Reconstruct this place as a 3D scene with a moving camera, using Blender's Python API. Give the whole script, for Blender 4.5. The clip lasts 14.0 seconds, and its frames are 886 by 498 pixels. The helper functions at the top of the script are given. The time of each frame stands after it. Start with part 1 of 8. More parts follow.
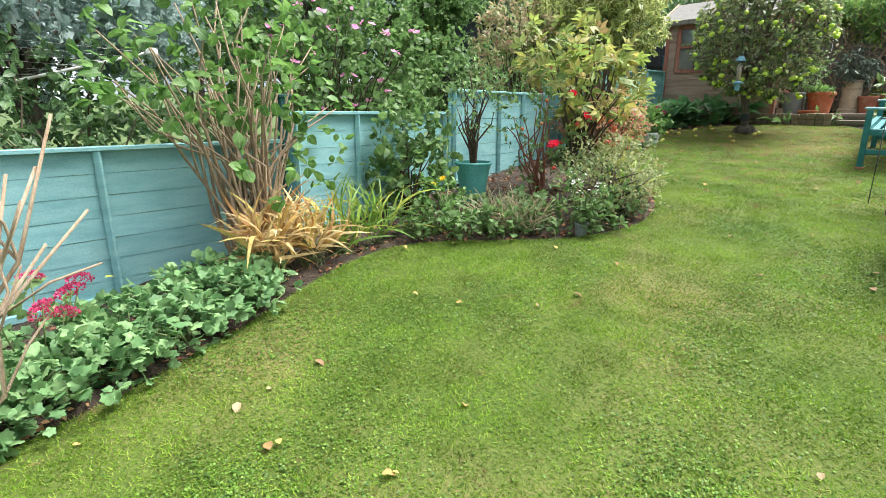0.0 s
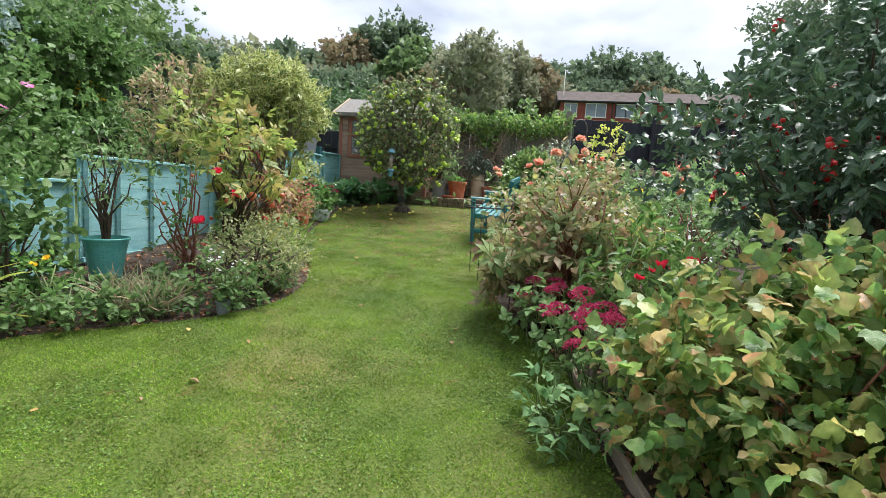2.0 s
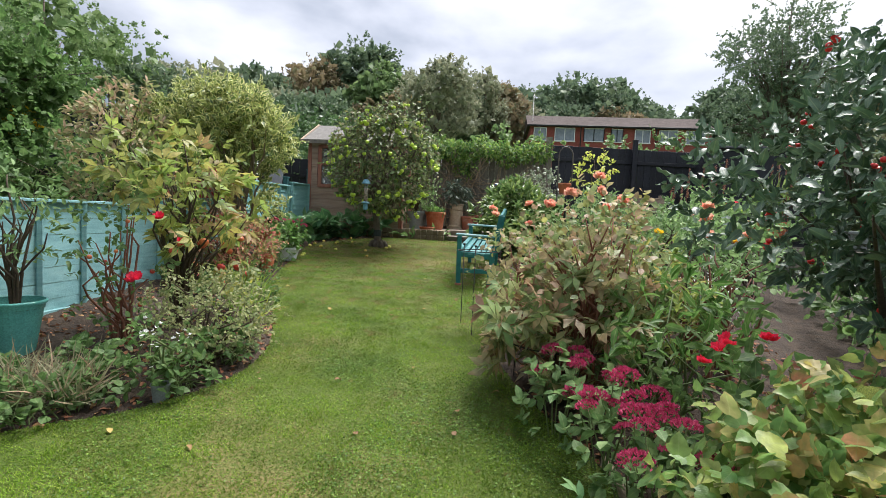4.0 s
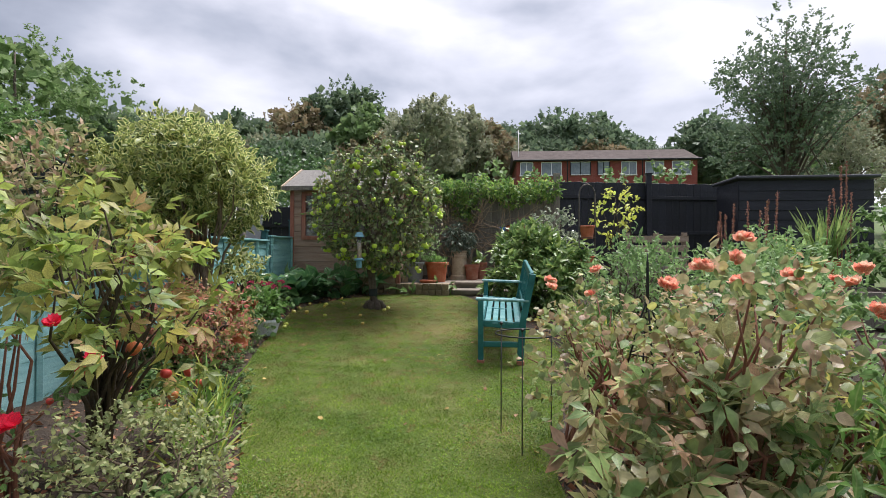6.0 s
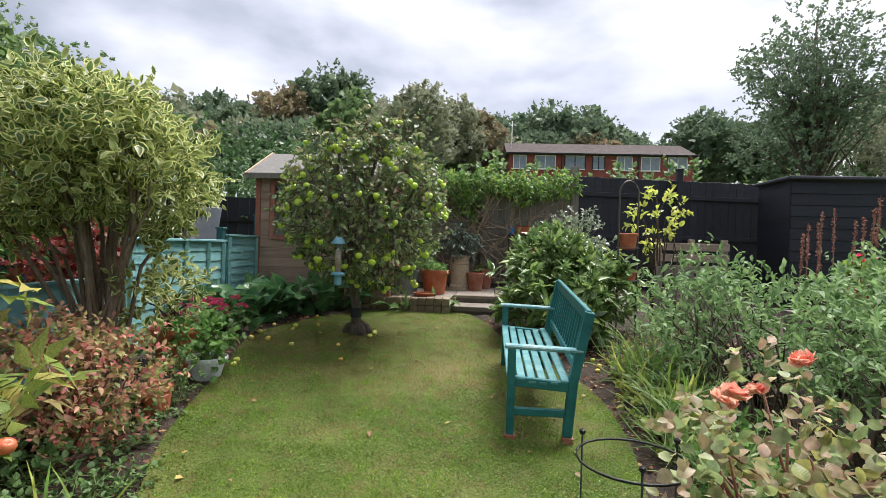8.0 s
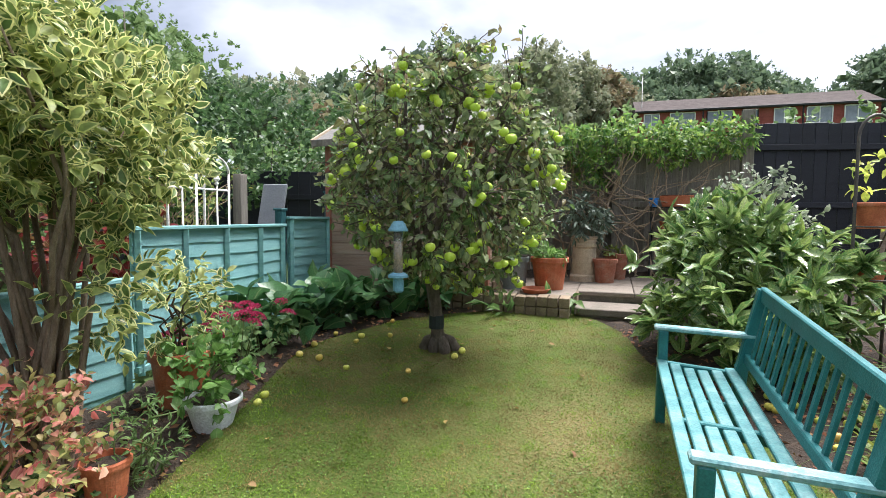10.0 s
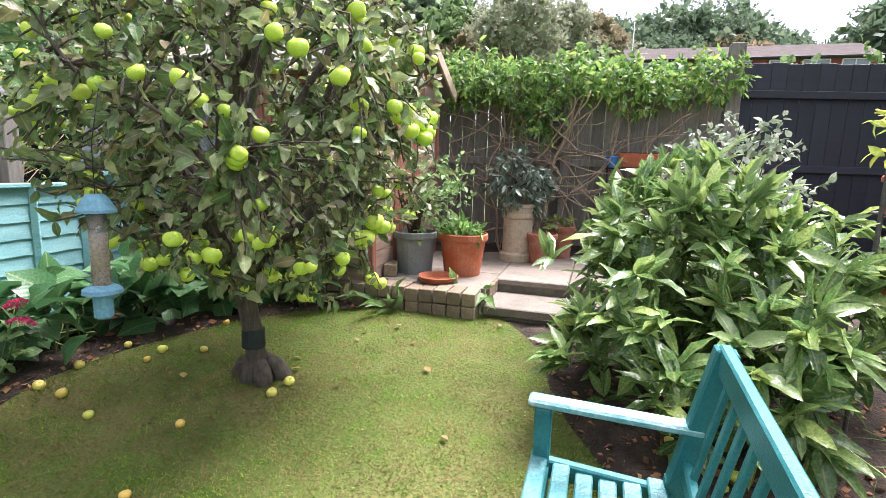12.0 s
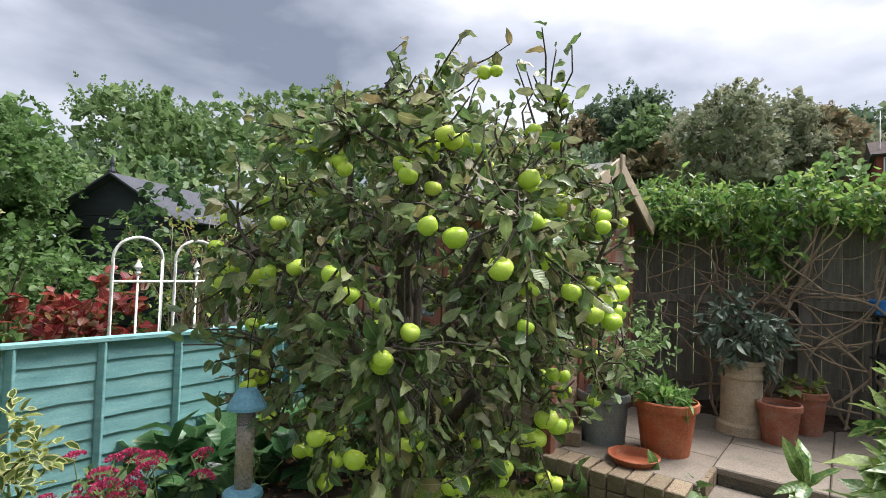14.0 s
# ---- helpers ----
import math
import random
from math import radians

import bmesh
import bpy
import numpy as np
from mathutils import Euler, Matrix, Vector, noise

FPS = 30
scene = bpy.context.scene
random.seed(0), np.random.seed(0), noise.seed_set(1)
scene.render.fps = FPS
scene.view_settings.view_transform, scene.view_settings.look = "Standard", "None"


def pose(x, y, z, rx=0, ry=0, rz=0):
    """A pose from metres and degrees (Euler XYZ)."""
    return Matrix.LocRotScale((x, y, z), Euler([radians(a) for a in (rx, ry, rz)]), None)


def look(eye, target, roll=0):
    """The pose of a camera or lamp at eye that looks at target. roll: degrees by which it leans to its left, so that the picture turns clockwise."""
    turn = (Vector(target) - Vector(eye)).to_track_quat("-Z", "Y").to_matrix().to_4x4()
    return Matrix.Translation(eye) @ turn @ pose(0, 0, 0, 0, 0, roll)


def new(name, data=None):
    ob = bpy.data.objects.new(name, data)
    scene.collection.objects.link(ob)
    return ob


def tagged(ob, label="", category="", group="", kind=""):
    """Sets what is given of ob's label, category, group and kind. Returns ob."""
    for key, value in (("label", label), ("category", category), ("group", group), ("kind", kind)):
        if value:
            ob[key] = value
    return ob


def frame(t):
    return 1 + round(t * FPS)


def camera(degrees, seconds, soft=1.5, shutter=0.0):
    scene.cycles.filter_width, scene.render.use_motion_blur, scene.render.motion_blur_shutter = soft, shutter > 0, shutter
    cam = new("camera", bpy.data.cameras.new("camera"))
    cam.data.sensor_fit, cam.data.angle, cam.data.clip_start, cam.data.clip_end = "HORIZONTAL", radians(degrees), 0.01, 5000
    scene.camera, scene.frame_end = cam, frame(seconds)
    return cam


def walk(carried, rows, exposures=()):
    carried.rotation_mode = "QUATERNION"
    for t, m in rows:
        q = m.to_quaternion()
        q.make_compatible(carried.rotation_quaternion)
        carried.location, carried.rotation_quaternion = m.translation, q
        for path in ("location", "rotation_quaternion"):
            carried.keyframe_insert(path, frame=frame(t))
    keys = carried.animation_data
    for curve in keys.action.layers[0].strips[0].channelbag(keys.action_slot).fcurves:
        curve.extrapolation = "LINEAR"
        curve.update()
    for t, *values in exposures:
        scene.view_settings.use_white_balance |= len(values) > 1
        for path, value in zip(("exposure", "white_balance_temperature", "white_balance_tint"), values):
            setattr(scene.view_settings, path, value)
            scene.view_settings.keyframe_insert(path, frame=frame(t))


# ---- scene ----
cam = camera(82.5, 14.0, soft=0.5)
METRES, EYE, TILT, LEAN, TURN = 9.0, 1.5, -15.0, 0.0, 0.0
ROWS = [
    (0.0, 0.0, 0.0, 0.0, -0.0, 0.0, 0.0),
    (0.5, 0.0116, 0.0013, 0.0106, -3.02, 4.07, 0.31),
    (1.0, 0.0233, -0.0072, 0.0183, -10.38, 8.31, 0.54),
    (1.5, 0.0419, -0.0166, 0.015, -21.37, 9.3, 2.83),
    (2.0, 0.0571, -0.0264, 0.0032, -31.17, 6.53, 4.5),
    (2.5, 0.0705, -0.0336, -0.0027, -37.6, 4.31, 5.11),
    (3.0, 0.0741, -0.0234, 0.0035, -38.47, 5.0, 5.48),
    (3.5, 0.0782, 0.0102, 0.0231, -34.65, 7.08, 5.44),
    (6.0, 0.1366, 0.1661, 0.1012, -35.29, 12.84, 8.57),
    (6.5, 0.1588, 0.205, 0.1236, -37.61, 12.84, 9.27),
    (7.0, 0.1766, 0.2449, 0.1407, -40.28, 12.1, 8.53),
    (7.5, 0.1962, 0.2779, 0.1547, -41.29, 10.75, 8.12),
    (8.0, 0.224, 0.3126, 0.167, -37.13, 11.56, 7.55),
    (8.5, 0.2519, 0.3493, 0.1826, -30.95, 12.38, 7.3),
    (11.0, 0.4239, 0.5086, 0.2343, -23.3, 7.39, 5.12),
    (11.5, 0.4667, 0.5279, 0.2453, -25.57, 5.6, 5.11),
    (12.0, 0.5043, 0.5501, 0.2527, -25.26, 4.28, 4.8),
    (12.5, 0.5344, 0.5673, 0.2773, -21.08, 8.35, 4.25),
    (13.0, 0.5505, 0.5748, 0.2957, -16.89, 13.6, 3.31),
    (13.5, 0.5438, 0.5771, 0.3052, -11.95, 17.36, 1.86),
    (14.0, 0.5255, 0.5819, 0.2973, -4.67, 16.93, -0.77),
]
walk(cam, [(t, pose(0, 0, EYE, TILT, LEAN, TURN) @ pose(METRES * x, METRES * y, METRES * z, 90 + pitch, roll, yaw)) for t, x, y, z, yaw, pitch, roll in ROWS],
     exposures=[(0.0, 1.13, 6200, 10), (0.5, 1.12, 6200, 11), (1.0, 0.82, 6200, 13), (1.5, 0.6, 6200, 13), (2.0, 0.78, 6100, 13), (3.0, 1.15, 6050, 13), (3.7, 0.7, 6200, 14), (6.0, 0.42, 6200, 18), (8.5, 0.63, 6200, 16), (11.0, 1.27, 6000, 17), (12.0, 1.55, 6050, 23), (12.5, 1.55, 6000, 17), (13.0, 0.95, 6100, 16), (14.0, 0.51, 6200, 15)])

# ---- light ----
SUN_HEADING, SUN_HEIGHT = 76.0, 63.0
world = bpy.data.worlds.new("sky")
scene.world = world
world.use_nodes = True
wn, wl = world.node_tree.nodes, world.node_tree.links
wn.clear()
w_out = wn.new("ShaderNodeOutputWorld")
w_bg = wn.new("ShaderNodeBackground")
w_bg.inputs["Strength"].default_value = 1.0
w_sky = wn.new("ShaderNodeTexSky")
w_sky.sky_type = "NISHITA"
w_sky.sun_disc = False
w_sky.sun_elevation, w_sky.sun_rotation = radians(SUN_HEIGHT), radians(SUN_HEADING)
w_skymul = wn.new("ShaderNodeVectorMath")
w_skymul.operation = "SCALE"
w_skymul.inputs["Scale"].default_value = 0.10
wl.new(w_sky.outputs["Color"], w_skymul.inputs[0])
w_tc = wn.new("ShaderNodeTexCoord")
w_map = wn.new("ShaderNodeMapping")
w_map.inputs["Scale"].default_value = (1.0, 1.0, 2.3)
w_map.inputs["Location"].default_value = (0.35, 0.2, 0.1)
wl.new(w_tc.outputs["Generated"], w_map.inputs["Vector"])
w_noise = wn.new("ShaderNodeTexNoise")
w_noise.inputs["Scale"].default_value = 2.6
w_noise.inputs["Detail"].default_value = 7.0
w_noise.inputs["Roughness"].default_value = 0.46
w_noise.inputs["Distortion"].default_value = 0.12
wl.new(w_map.outputs["Vector"], w_noise.inputs["Vector"])
# the cloud layer is thinner, and so brighter, round the sun
w_dot = wn.new("ShaderNodeVectorMath")
w_dot.operation = "DOT_PRODUCT"
sun_to = Vector((math.sin(radians(SUN_HEADING)) * math.cos(radians(SUN_HEIGHT)), math.cos(radians(SUN_HEADING)) * math.cos(radians(SUN_HEIGHT)), math.sin(radians(SUN_HEIGHT))))
wl.new(w_tc.outputs["Generated"], w_dot.inputs[0])
w_dot.inputs[1].default_value = sun_to
w_glow = wn.new("ShaderNodeMapRange")
w_glow.inputs["From Min"].default_value, w_glow.inputs["From Max"].default_value = 0.35, 1.0
w_glow.inputs["To Min"].default_value, w_glow.inputs["To Max"].default_value = 0.0, 0.30
wl.new(w_dot.outputs["Value"], w_glow.inputs["Value"])
w_add = wn.new("ShaderNodeMath")
wl.new(w_noise.outputs["Fac"], w_add.inputs[0])
wl.new(w_glow.outputs["Result"], w_add.inputs[1])
w_ramp = wn.new("ShaderNodeValToRGB")
w_ramp.color_ramp.elements[0].position, w_ramp.color_ramp.elements[0].color = 0.36, (0.20, 0.225, 0.265, 1)
w_ramp.color_ramp.elements[1].position, w_ramp.color_ramp.elements[1].color = 0.78, (1.0, 1.0, 1.0, 1)
e = w_ramp.color_ramp.elements.new(0.52)
e.color = (0.44, 0.47, 0.51, 1)
wl.new(w_add.outputs["Value"], w_ramp.inputs["Fac"])
w_mix = wn.new("ShaderNodeMixRGB")
w_mix.inputs["Fac"].default_value = 0.88
wl.new(w_skymul.outputs["Vector"], w_mix.inputs["Color1"])
wl.new(w_ramp.outputs["Color"], w_mix.inputs["Color2"])
wl.new(w_mix.outputs["Color"], w_bg.inputs["Color"])
wl.new(w_bg.outputs["Background"], w_out.inputs["Surface"])

sun = new("sun", bpy.data.lights.new("sun", "SUN"))
sun.data.energy, sun.data.angle, sun.data.color = 5.0, radians(34), (1.0, 0.96, 0.90)
sun.matrix_world = look(sun_to * 50, (0, 0, 0))


# ---- materials ----
def ramp_of(nt, colours):
    r = nt.nodes.new("ShaderNodeValToRGB")
    els = r.color_ramp.elements
    n = len(colours)
    els[0].color = (*colours[0], 1)
    els[1].color = (*colours[-1], 1)
    for i in range(1, n - 1):
        els.new(i / (n - 1)).color = (*colours[i], 1)
    return r


LIFT = 1.45


def leaf_mat(name, colours, rough=0.45, glow=0.35, gloss=0.4, vary=0.35, grain=26.0, mottle=None, veins=0.0, edge=None):
    """Leaf: one colour a leaf, mottled, letting some light through."""
    m = bpy.data.materials.new(name)
    m.use_nodes = True
    nt = m.node_tree
    nt.nodes.clear()
    out = nt.nodes.new("ShaderNodeOutputMaterial")
    geo = nt.nodes.new("ShaderNodeNewGeometry")
    info = nt.nodes.new("ShaderNodeObjectInfo")
    addr = nt.nodes.new("ShaderNodeMath")
    addr.operation = "ADD"
    nt.links.new(geo.outputs["Random Per Island"], addr.inputs[0])
    nt.links.new(info.outputs["Random"], addr.inputs[1])
    fr = nt.nodes.new("ShaderNodeMath")
    fr.operation = "FRACT"
    nt.links.new(addr.outputs[0], fr.inputs[0])
    r = ramp_of(nt, [tuple(min(0.85, q * LIFT) for q in k) for k in colours])
    nt.links.new(fr.outputs[0], r.inputs["Fac"])
    ns = nt.nodes.new("ShaderNodeTexNoise")
    ns.inputs["Scale"].default_value = grain
    ns.inputs["Detail"].default_value = 4.0
    tc = nt.nodes.new("ShaderNodeTexCoord")
    nt.links.new(tc.outputs["Object"], ns.inputs["Vector"])
    mr = nt.nodes.new("ShaderNodeMapRange")
    mr.inputs["From Min"].default_value, mr.inputs["From Max"].default_value = 0.3, 0.7
    mr.inputs["To Min"].default_value, mr.inputs["To Max"].default_value = 1 - vary, 1 + vary
    nt.links.new(ns.outputs["Fac"], mr.inputs["Value"])
    sc = nt.nodes.new("ShaderNodeVectorMath")
    sc.operation = "SCALE"
    nt.links.new(r.outputs["Color"], sc.inputs[0])
    if mottle:
        n2 = nt.nodes.new("ShaderNodeTexNoise")
        n2.inputs["Scale"].default_value, n2.inputs["Detail"].default_value = grain * 0.55, 5.0
        nt.links.new(tc.outputs["Object"], n2.inputs["Vector"])
        m2 = nt.nodes.new("ShaderNodeMapRange")
        m2.inputs["From Min"].default_value, m2.inputs["From Max"].default_value = 0.47, 0.62
        m2.inputs["To Max"].default_value = 0.8
        nt.links.new(n2.outputs["Fac"], m2.inputs["Value"])
        mm = nt.nodes.new("ShaderNodeMixRGB")
        mm.inputs["Color2"].default_value = (*mottle, 1)
        nt.links.new(m2.outputs["Result"], mm.inputs["Fac"])
        nt.links.new(r.outputs["Color"], mm.inputs["Color1"])
        nt.links.new(mm.outputs["Color"], sc.inputs[0])
    nt.links.new(mr.outputs["Result"], sc.inputs["Scale"])
    p = nt.nodes.new("ShaderNodeBsdfPrincipled")
    p.inputs["Roughness"].default_value = rough
    p.inputs["Specular IOR Level"].default_value = gloss
    if edge:
        # a margin of another colour, its width uneven: colour, blade centre, inner and outer distance
        dist = nt.nodes.new("ShaderNodeVectorMath")
        dist.operation = "DISTANCE"
        dist.inputs[1].default_value = (0, edge[1], 0)
        nt.links.new(tc.outputs["UV"], dist.inputs[0])
        nd = nt.nodes.new("ShaderNodeMath")
        nd.operation = "MULTIPLY_ADD"
        nd.inputs[1].default_value = 0.5
        nt.links.new(ns.outputs["Fac"], nd.inputs[0])
        nt.links.new(dist.outputs["Value"], nd.inputs[2])
        me_ = nt.nodes.new("ShaderNodeMapRange")
        me_.inputs["From Min"].default_value, me_.inputs["From Max"].default_value = edge[2] + 0.25, edge[3] + 0.25
        me_.inputs["To Max"].default_value = 0.75
        nt.links.new(nd.outputs[0], me_.inputs["Value"])
        mx_ = nt.nodes.new("ShaderNodeMixRGB")
        mx_.inputs["Color2"].default_value = (*edge[0], 1)
        nt.links.new(me_.outputs["Result"], mx_.inputs["Fac"])
        nt.links.new(sc.inputs[0].links[0].from_socket, mx_.inputs["Color1"])
        nt.links.new(mx_.outputs["Color"], sc.inputs[0])
    if veins:
        sep = nt.nodes.new("ShaderNodeSeparateXYZ")
        nt.links.new(tc.outputs["UV"], sep.inputs[0])
        ab = nt.nodes.new("ShaderNodeMath")
        ab.operation = "ABSOLUTE"
        nt.links.new(sep.outputs["X"], ab.inputs[0])
        rib = nt.nodes.new("ShaderNodeMapRange")
        rib.inputs["From Min"].default_value, rib.inputs["From Max"].default_value = 0.008, 0.03
        rib.inputs["To Min"].default_value, rib.inputs["To Max"].default_value = 0.45 * veins, 0.0
        nt.links.new(ab.outputs[0], rib.inputs["Value"])
        mv = nt.nodes.new("ShaderNodeMixRGB")
        mv.inputs["Color2"].default_value = (0.42, 0.48, 0.22, 1)
        nt.links.new(rib.outputs["Result"], mv.inputs["Fac"])
        nt.links.new(sc.inputs[0].links[0].from_socket, mv.inputs["Color1"])
        nt.links.new(mv.outputs["Color"], sc.inputs[0])
        slant = nt.nodes.new("ShaderNodeMath")
        slant.operation = "MULTIPLY_ADD"
        slant.inputs[1].default_value = -0.8
        nt.links.new(ab.outputs[0], slant.inputs[0])
        nt.links.new(sep.outputs["Y"], slant.inputs[2])
        many = nt.nodes.new("ShaderNodeMath")
        many.operation = "MULTIPLY"
        many.inputs[1].default_value = 50.0
        nt.links.new(slant.outputs[0], many.inputs[0])
        sn = nt.nodes.new("ShaderNodeMath")
        sn.operation = "SINE"
        nt.links.new(many.outputs[0], sn.inputs[0])
        hs = nt.nodes.new("ShaderNodeMath")
        hs.operation = "MULTIPLY_ADD"
        hs.inputs[1].default_value = 4.0
        nt.links.new(ns.outputs["Fac"], hs.inputs[0])
        nt.links.new(sn.outputs[0], hs.inputs[2])
        bp_ = nt.nodes.new("ShaderNodeBump")
        bp_.inputs["Strength"].default_value, bp_.inputs["Distance"].default_value = 0.5 * veins, 0.0006
        nt.links.new(hs.outputs[0], bp_.inputs["Height"])
        nt.links.new(bp_.outputs["Normal"], p.inputs["Normal"])
    nt.links.new(sc.outputs["Vector"], p.inputs["Base Color"])
    t = nt.nodes.new("ShaderNodeBsdfTranslucent")
    nt.links.new(sc.outputs["Vector"], t.inputs["Color"])
    mx = nt.nodes.new("ShaderNodeMixShader")
    mx.inputs["Fac"].default_value = min(0.55, glow * 1.35)
    nt.links.new(p.outputs[0], mx.inputs[1])
    nt.links.new(t.outputs[0], mx.inputs[2])
    nt.links.new(mx.outputs[0], out.inputs["Surface"])
    return m


def solid_mat(name, a, b, rough=0.7, scale=8.0, bump=0.15, stretch=(1, 1, 1), metal=0.0, fine=90.0, third=None, each=0.0, spec=0.4):
    """Two colours mixed by noise at two scales, with relief; each: how far single pieces differ."""
    m = bpy.data.materials.new(name)
    m.use_nodes = True
    nt = m.node_tree
    p = nt.nodes["Principled BSDF"]
    p.inputs["Roughness"].default_value = rough
    p.inputs["Metallic"].default_value = metal
    p.inputs["Specular IOR Level"].default_value = spec
    tc = nt.nodes.new("ShaderNodeTexCoord")
    mp = nt.nodes.new("ShaderNodeMapping")
    mp.inputs["Scale"].default_value = stretch
    nt.links.new(tc.outputs["Object"], mp.inputs["Vector"])
    n1 = nt.nodes.new("ShaderNodeTexNoise")
    n1.inputs["Scale"].default_value, n1.inputs["Detail"].default_value = scale, 6.0
    n1.inputs["Roughness"].default_value = 0.62
    n2 = nt.nodes.new("ShaderNodeTexNoise")
    n2.inputs["Scale"].default_value, n2.inputs["Detail"].default_value = fine, 3.0
    nt.links.new(mp.outputs["Vector"], n1.inputs["Vector"])
    nt.links.new(mp.outputs["Vector"], n2.inputs["Vector"])
    r = ramp_of(nt, [a, b] if third is None else [a, b, third])
    r.color_ramp.elements[0].position = 0.28
    r.color_ramp.elements[len(r.color_ramp.elements) - 1].position = 0.72
    nt.links.new(n1.outputs["Fac"], r.inputs["Fac"])
    mr = nt.nodes.new("ShaderNodeMapRange")
    mr.inputs["From Min"].default_value, mr.inputs["From Max"].default_value = 0.3, 0.7
    mr.inputs["To Min"].default_value, mr.inputs["To Max"].default_value = 0.8, 1.18
    nt.links.new(n2.outputs["Fac"], mr.inputs["Value"])
    sc = nt.nodes.new("ShaderNodeVectorMath")
    sc.operation = "SCALE"
    nt.links.new(r.outputs["Color"], sc.inputs[0])
    nt.links.new(mr.outputs["Result"], sc.inputs["Scale"])
    last = sc
    if each:
        info = nt.nodes.new("ShaderNodeObjectInfo")
        m2 = nt.nodes.new("ShaderNodeMapRange")
        m2.inputs["To Min"].default_value, m2.inputs["To Max"].default_value = 1 - each, 1 + each
        nt.links.new(info.outputs["Random"], m2.inputs["Value"])
        last = nt.nodes.new("ShaderNodeVectorMath")
        last.operation = "SCALE"
        nt.links.new(sc.outputs["Vector"], last.inputs[0])
        nt.links.new(m2.outputs["Result"], last.inputs["Scale"])
    nt.links.new(last.outputs["Vector"], p.inputs["Base Color"])
    if bump:
        ad = nt.nodes.new("ShaderNodeMath")
        nt.links.new(n1.outputs["Fac"], ad.inputs[0])
        nt.links.new(n2.outputs["Fac"], ad.inputs[1])
        b_ = nt.nodes.new("ShaderNodeBump")
        b_.inputs["Strength"].default_value = bump
        b_.inputs["Distance"].default_value = 0.02
        nt.links.new(ad.outputs[0], b_.inputs["Height"])
        nt.links.new(b_.outputs["Normal"], p.inputs["Normal"])
    return m


def glass_mat(name, tint):
    m = bpy.data.materials.new(name)
    m.use_nodes = True
    p = m.node_tree.nodes["Principled BSDF"]
    p.inputs["Base Color"].default_value = (*tint, 1)
    p.inputs["Roughness"].default_value = 0.05
    p.inputs["Transmission Weight"].default_value = 0.9
    return m


TEAL = solid_mat("teal_fence_paint", (0.15, 0.35, 0.36), (0.21, 0.44, 0.44), 0.62, 3.0, 0.35, (1, 1, 6), third=(0.27, 0.52, 0.50), each=0.07)
TEAL_PALE = solid_mat("pale_teal_fence_paint", (0.18, 0.39, 0.41), (0.25, 0.49, 0.50), 0.62, 3.0, 0.35, (1, 1, 6), third=(0.32, 0.56, 0.55), each=0.06)
TEAL_DARK = solid_mat("dark_teal_post_paint", (0.015, 0.075, 0.085), (0.03, 0.12, 0.13), 0.6, 4.0, 0.3, (1, 1, 0.2))
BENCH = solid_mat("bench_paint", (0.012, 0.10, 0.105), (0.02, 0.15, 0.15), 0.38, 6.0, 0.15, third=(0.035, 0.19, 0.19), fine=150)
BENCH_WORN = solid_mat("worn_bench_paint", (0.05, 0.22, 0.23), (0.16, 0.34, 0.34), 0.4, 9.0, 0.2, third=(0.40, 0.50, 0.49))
# seat slats: paler, mottled teal than the frame
BENCH_SLAT = solid_mat("paler_bench_slat", (0.03, 0.16, 0.165), (0.08, 0.25, 0.25), 0.4, 9.0, 0.2, third=(0.22, 0.38, 0.37))
GREY_WOOD = solid_mat("weathered_wood", (0.13, 0.115, 0.095), (0.21, 0.19, 0.16), 0.85, 5.0, 0.5, (6, 6, 0.7), third=(0.28, 0.25, 0.2), each=0.18)
SHED_WOOD = solid_mat("shed_boards", (0.24, 0.155, 0.11), (0.34, 0.235, 0.175), 0.75, 3.0, 0.4, (0.6, 0.6, 7), third=(0.38, 0.30, 0.24), each=0.14)
SHED_RED = solid_mat("red_shed_wood", (0.20, 0.07, 0.045), (0.30, 0.115, 0.075), 0.6, 3.0, 0.4, (5, 5, 0.6), third=(0.33, 0.17, 0.12), each=0.12)
FELT = solid_mat("roof_felt", (0.15, 0.145, 0.13), (0.22, 0.21, 0.19), 0.9, 14.0, 0.4)
BLACK = solid_mat("black_fence_paint", (0.010, 0.012, 0.018), (0.018, 0.021, 0.030), 0.55, 3.0, 0.35, (1, 1, 5), each=0.2)
TERRA = solid_mat("terracotta", (0.34, 0.085, 0.035), (0.44, 0.13, 0.055), 0.75, 7.0, 0.15, third=(0.48, 0.2, 0.11), each=0.12)
TERRA_OLD = solid_mat("aged_terracotta", (0.25, 0.08, 0.045), (0.33, 0.125, 0.075), 0.85, 9.0, 0.25, third=(0.36, 0.22, 0.16))
BUFF = solid_mat("buff_clay", (0.38, 0.30, 0.20), (0.50, 0.41, 0.29), 0.8, 6.0, 0.25, third=(0.30, 0.24, 0.17))
TEALPOT = solid_mat("teal_glaze", (0.10, 0.36, 0.31), (0.14, 0.44, 0.39), 0.25, 5.0, 0.05)
WHITE_PL = solid_mat("white_plastic", (0.62, 0.66, 0.70), (0.74, 0.77, 0.80), 0.45, 6.0, 0.05, third=(0.55, 0.57, 0.58))
GREY_PL = solid_mat("grey_pot", (0.17, 0.195, 0.19), (0.23, 0.26, 0.25), 0.6, 8.0, 0.15)
WHITE_METAL = solid_mat("white_metal", (0.70, 0.69, 0.65), (0.80, 0.79, 0.76), 0.45, 12.0, 0.1, third=(0.55, 0.48, 0.40))
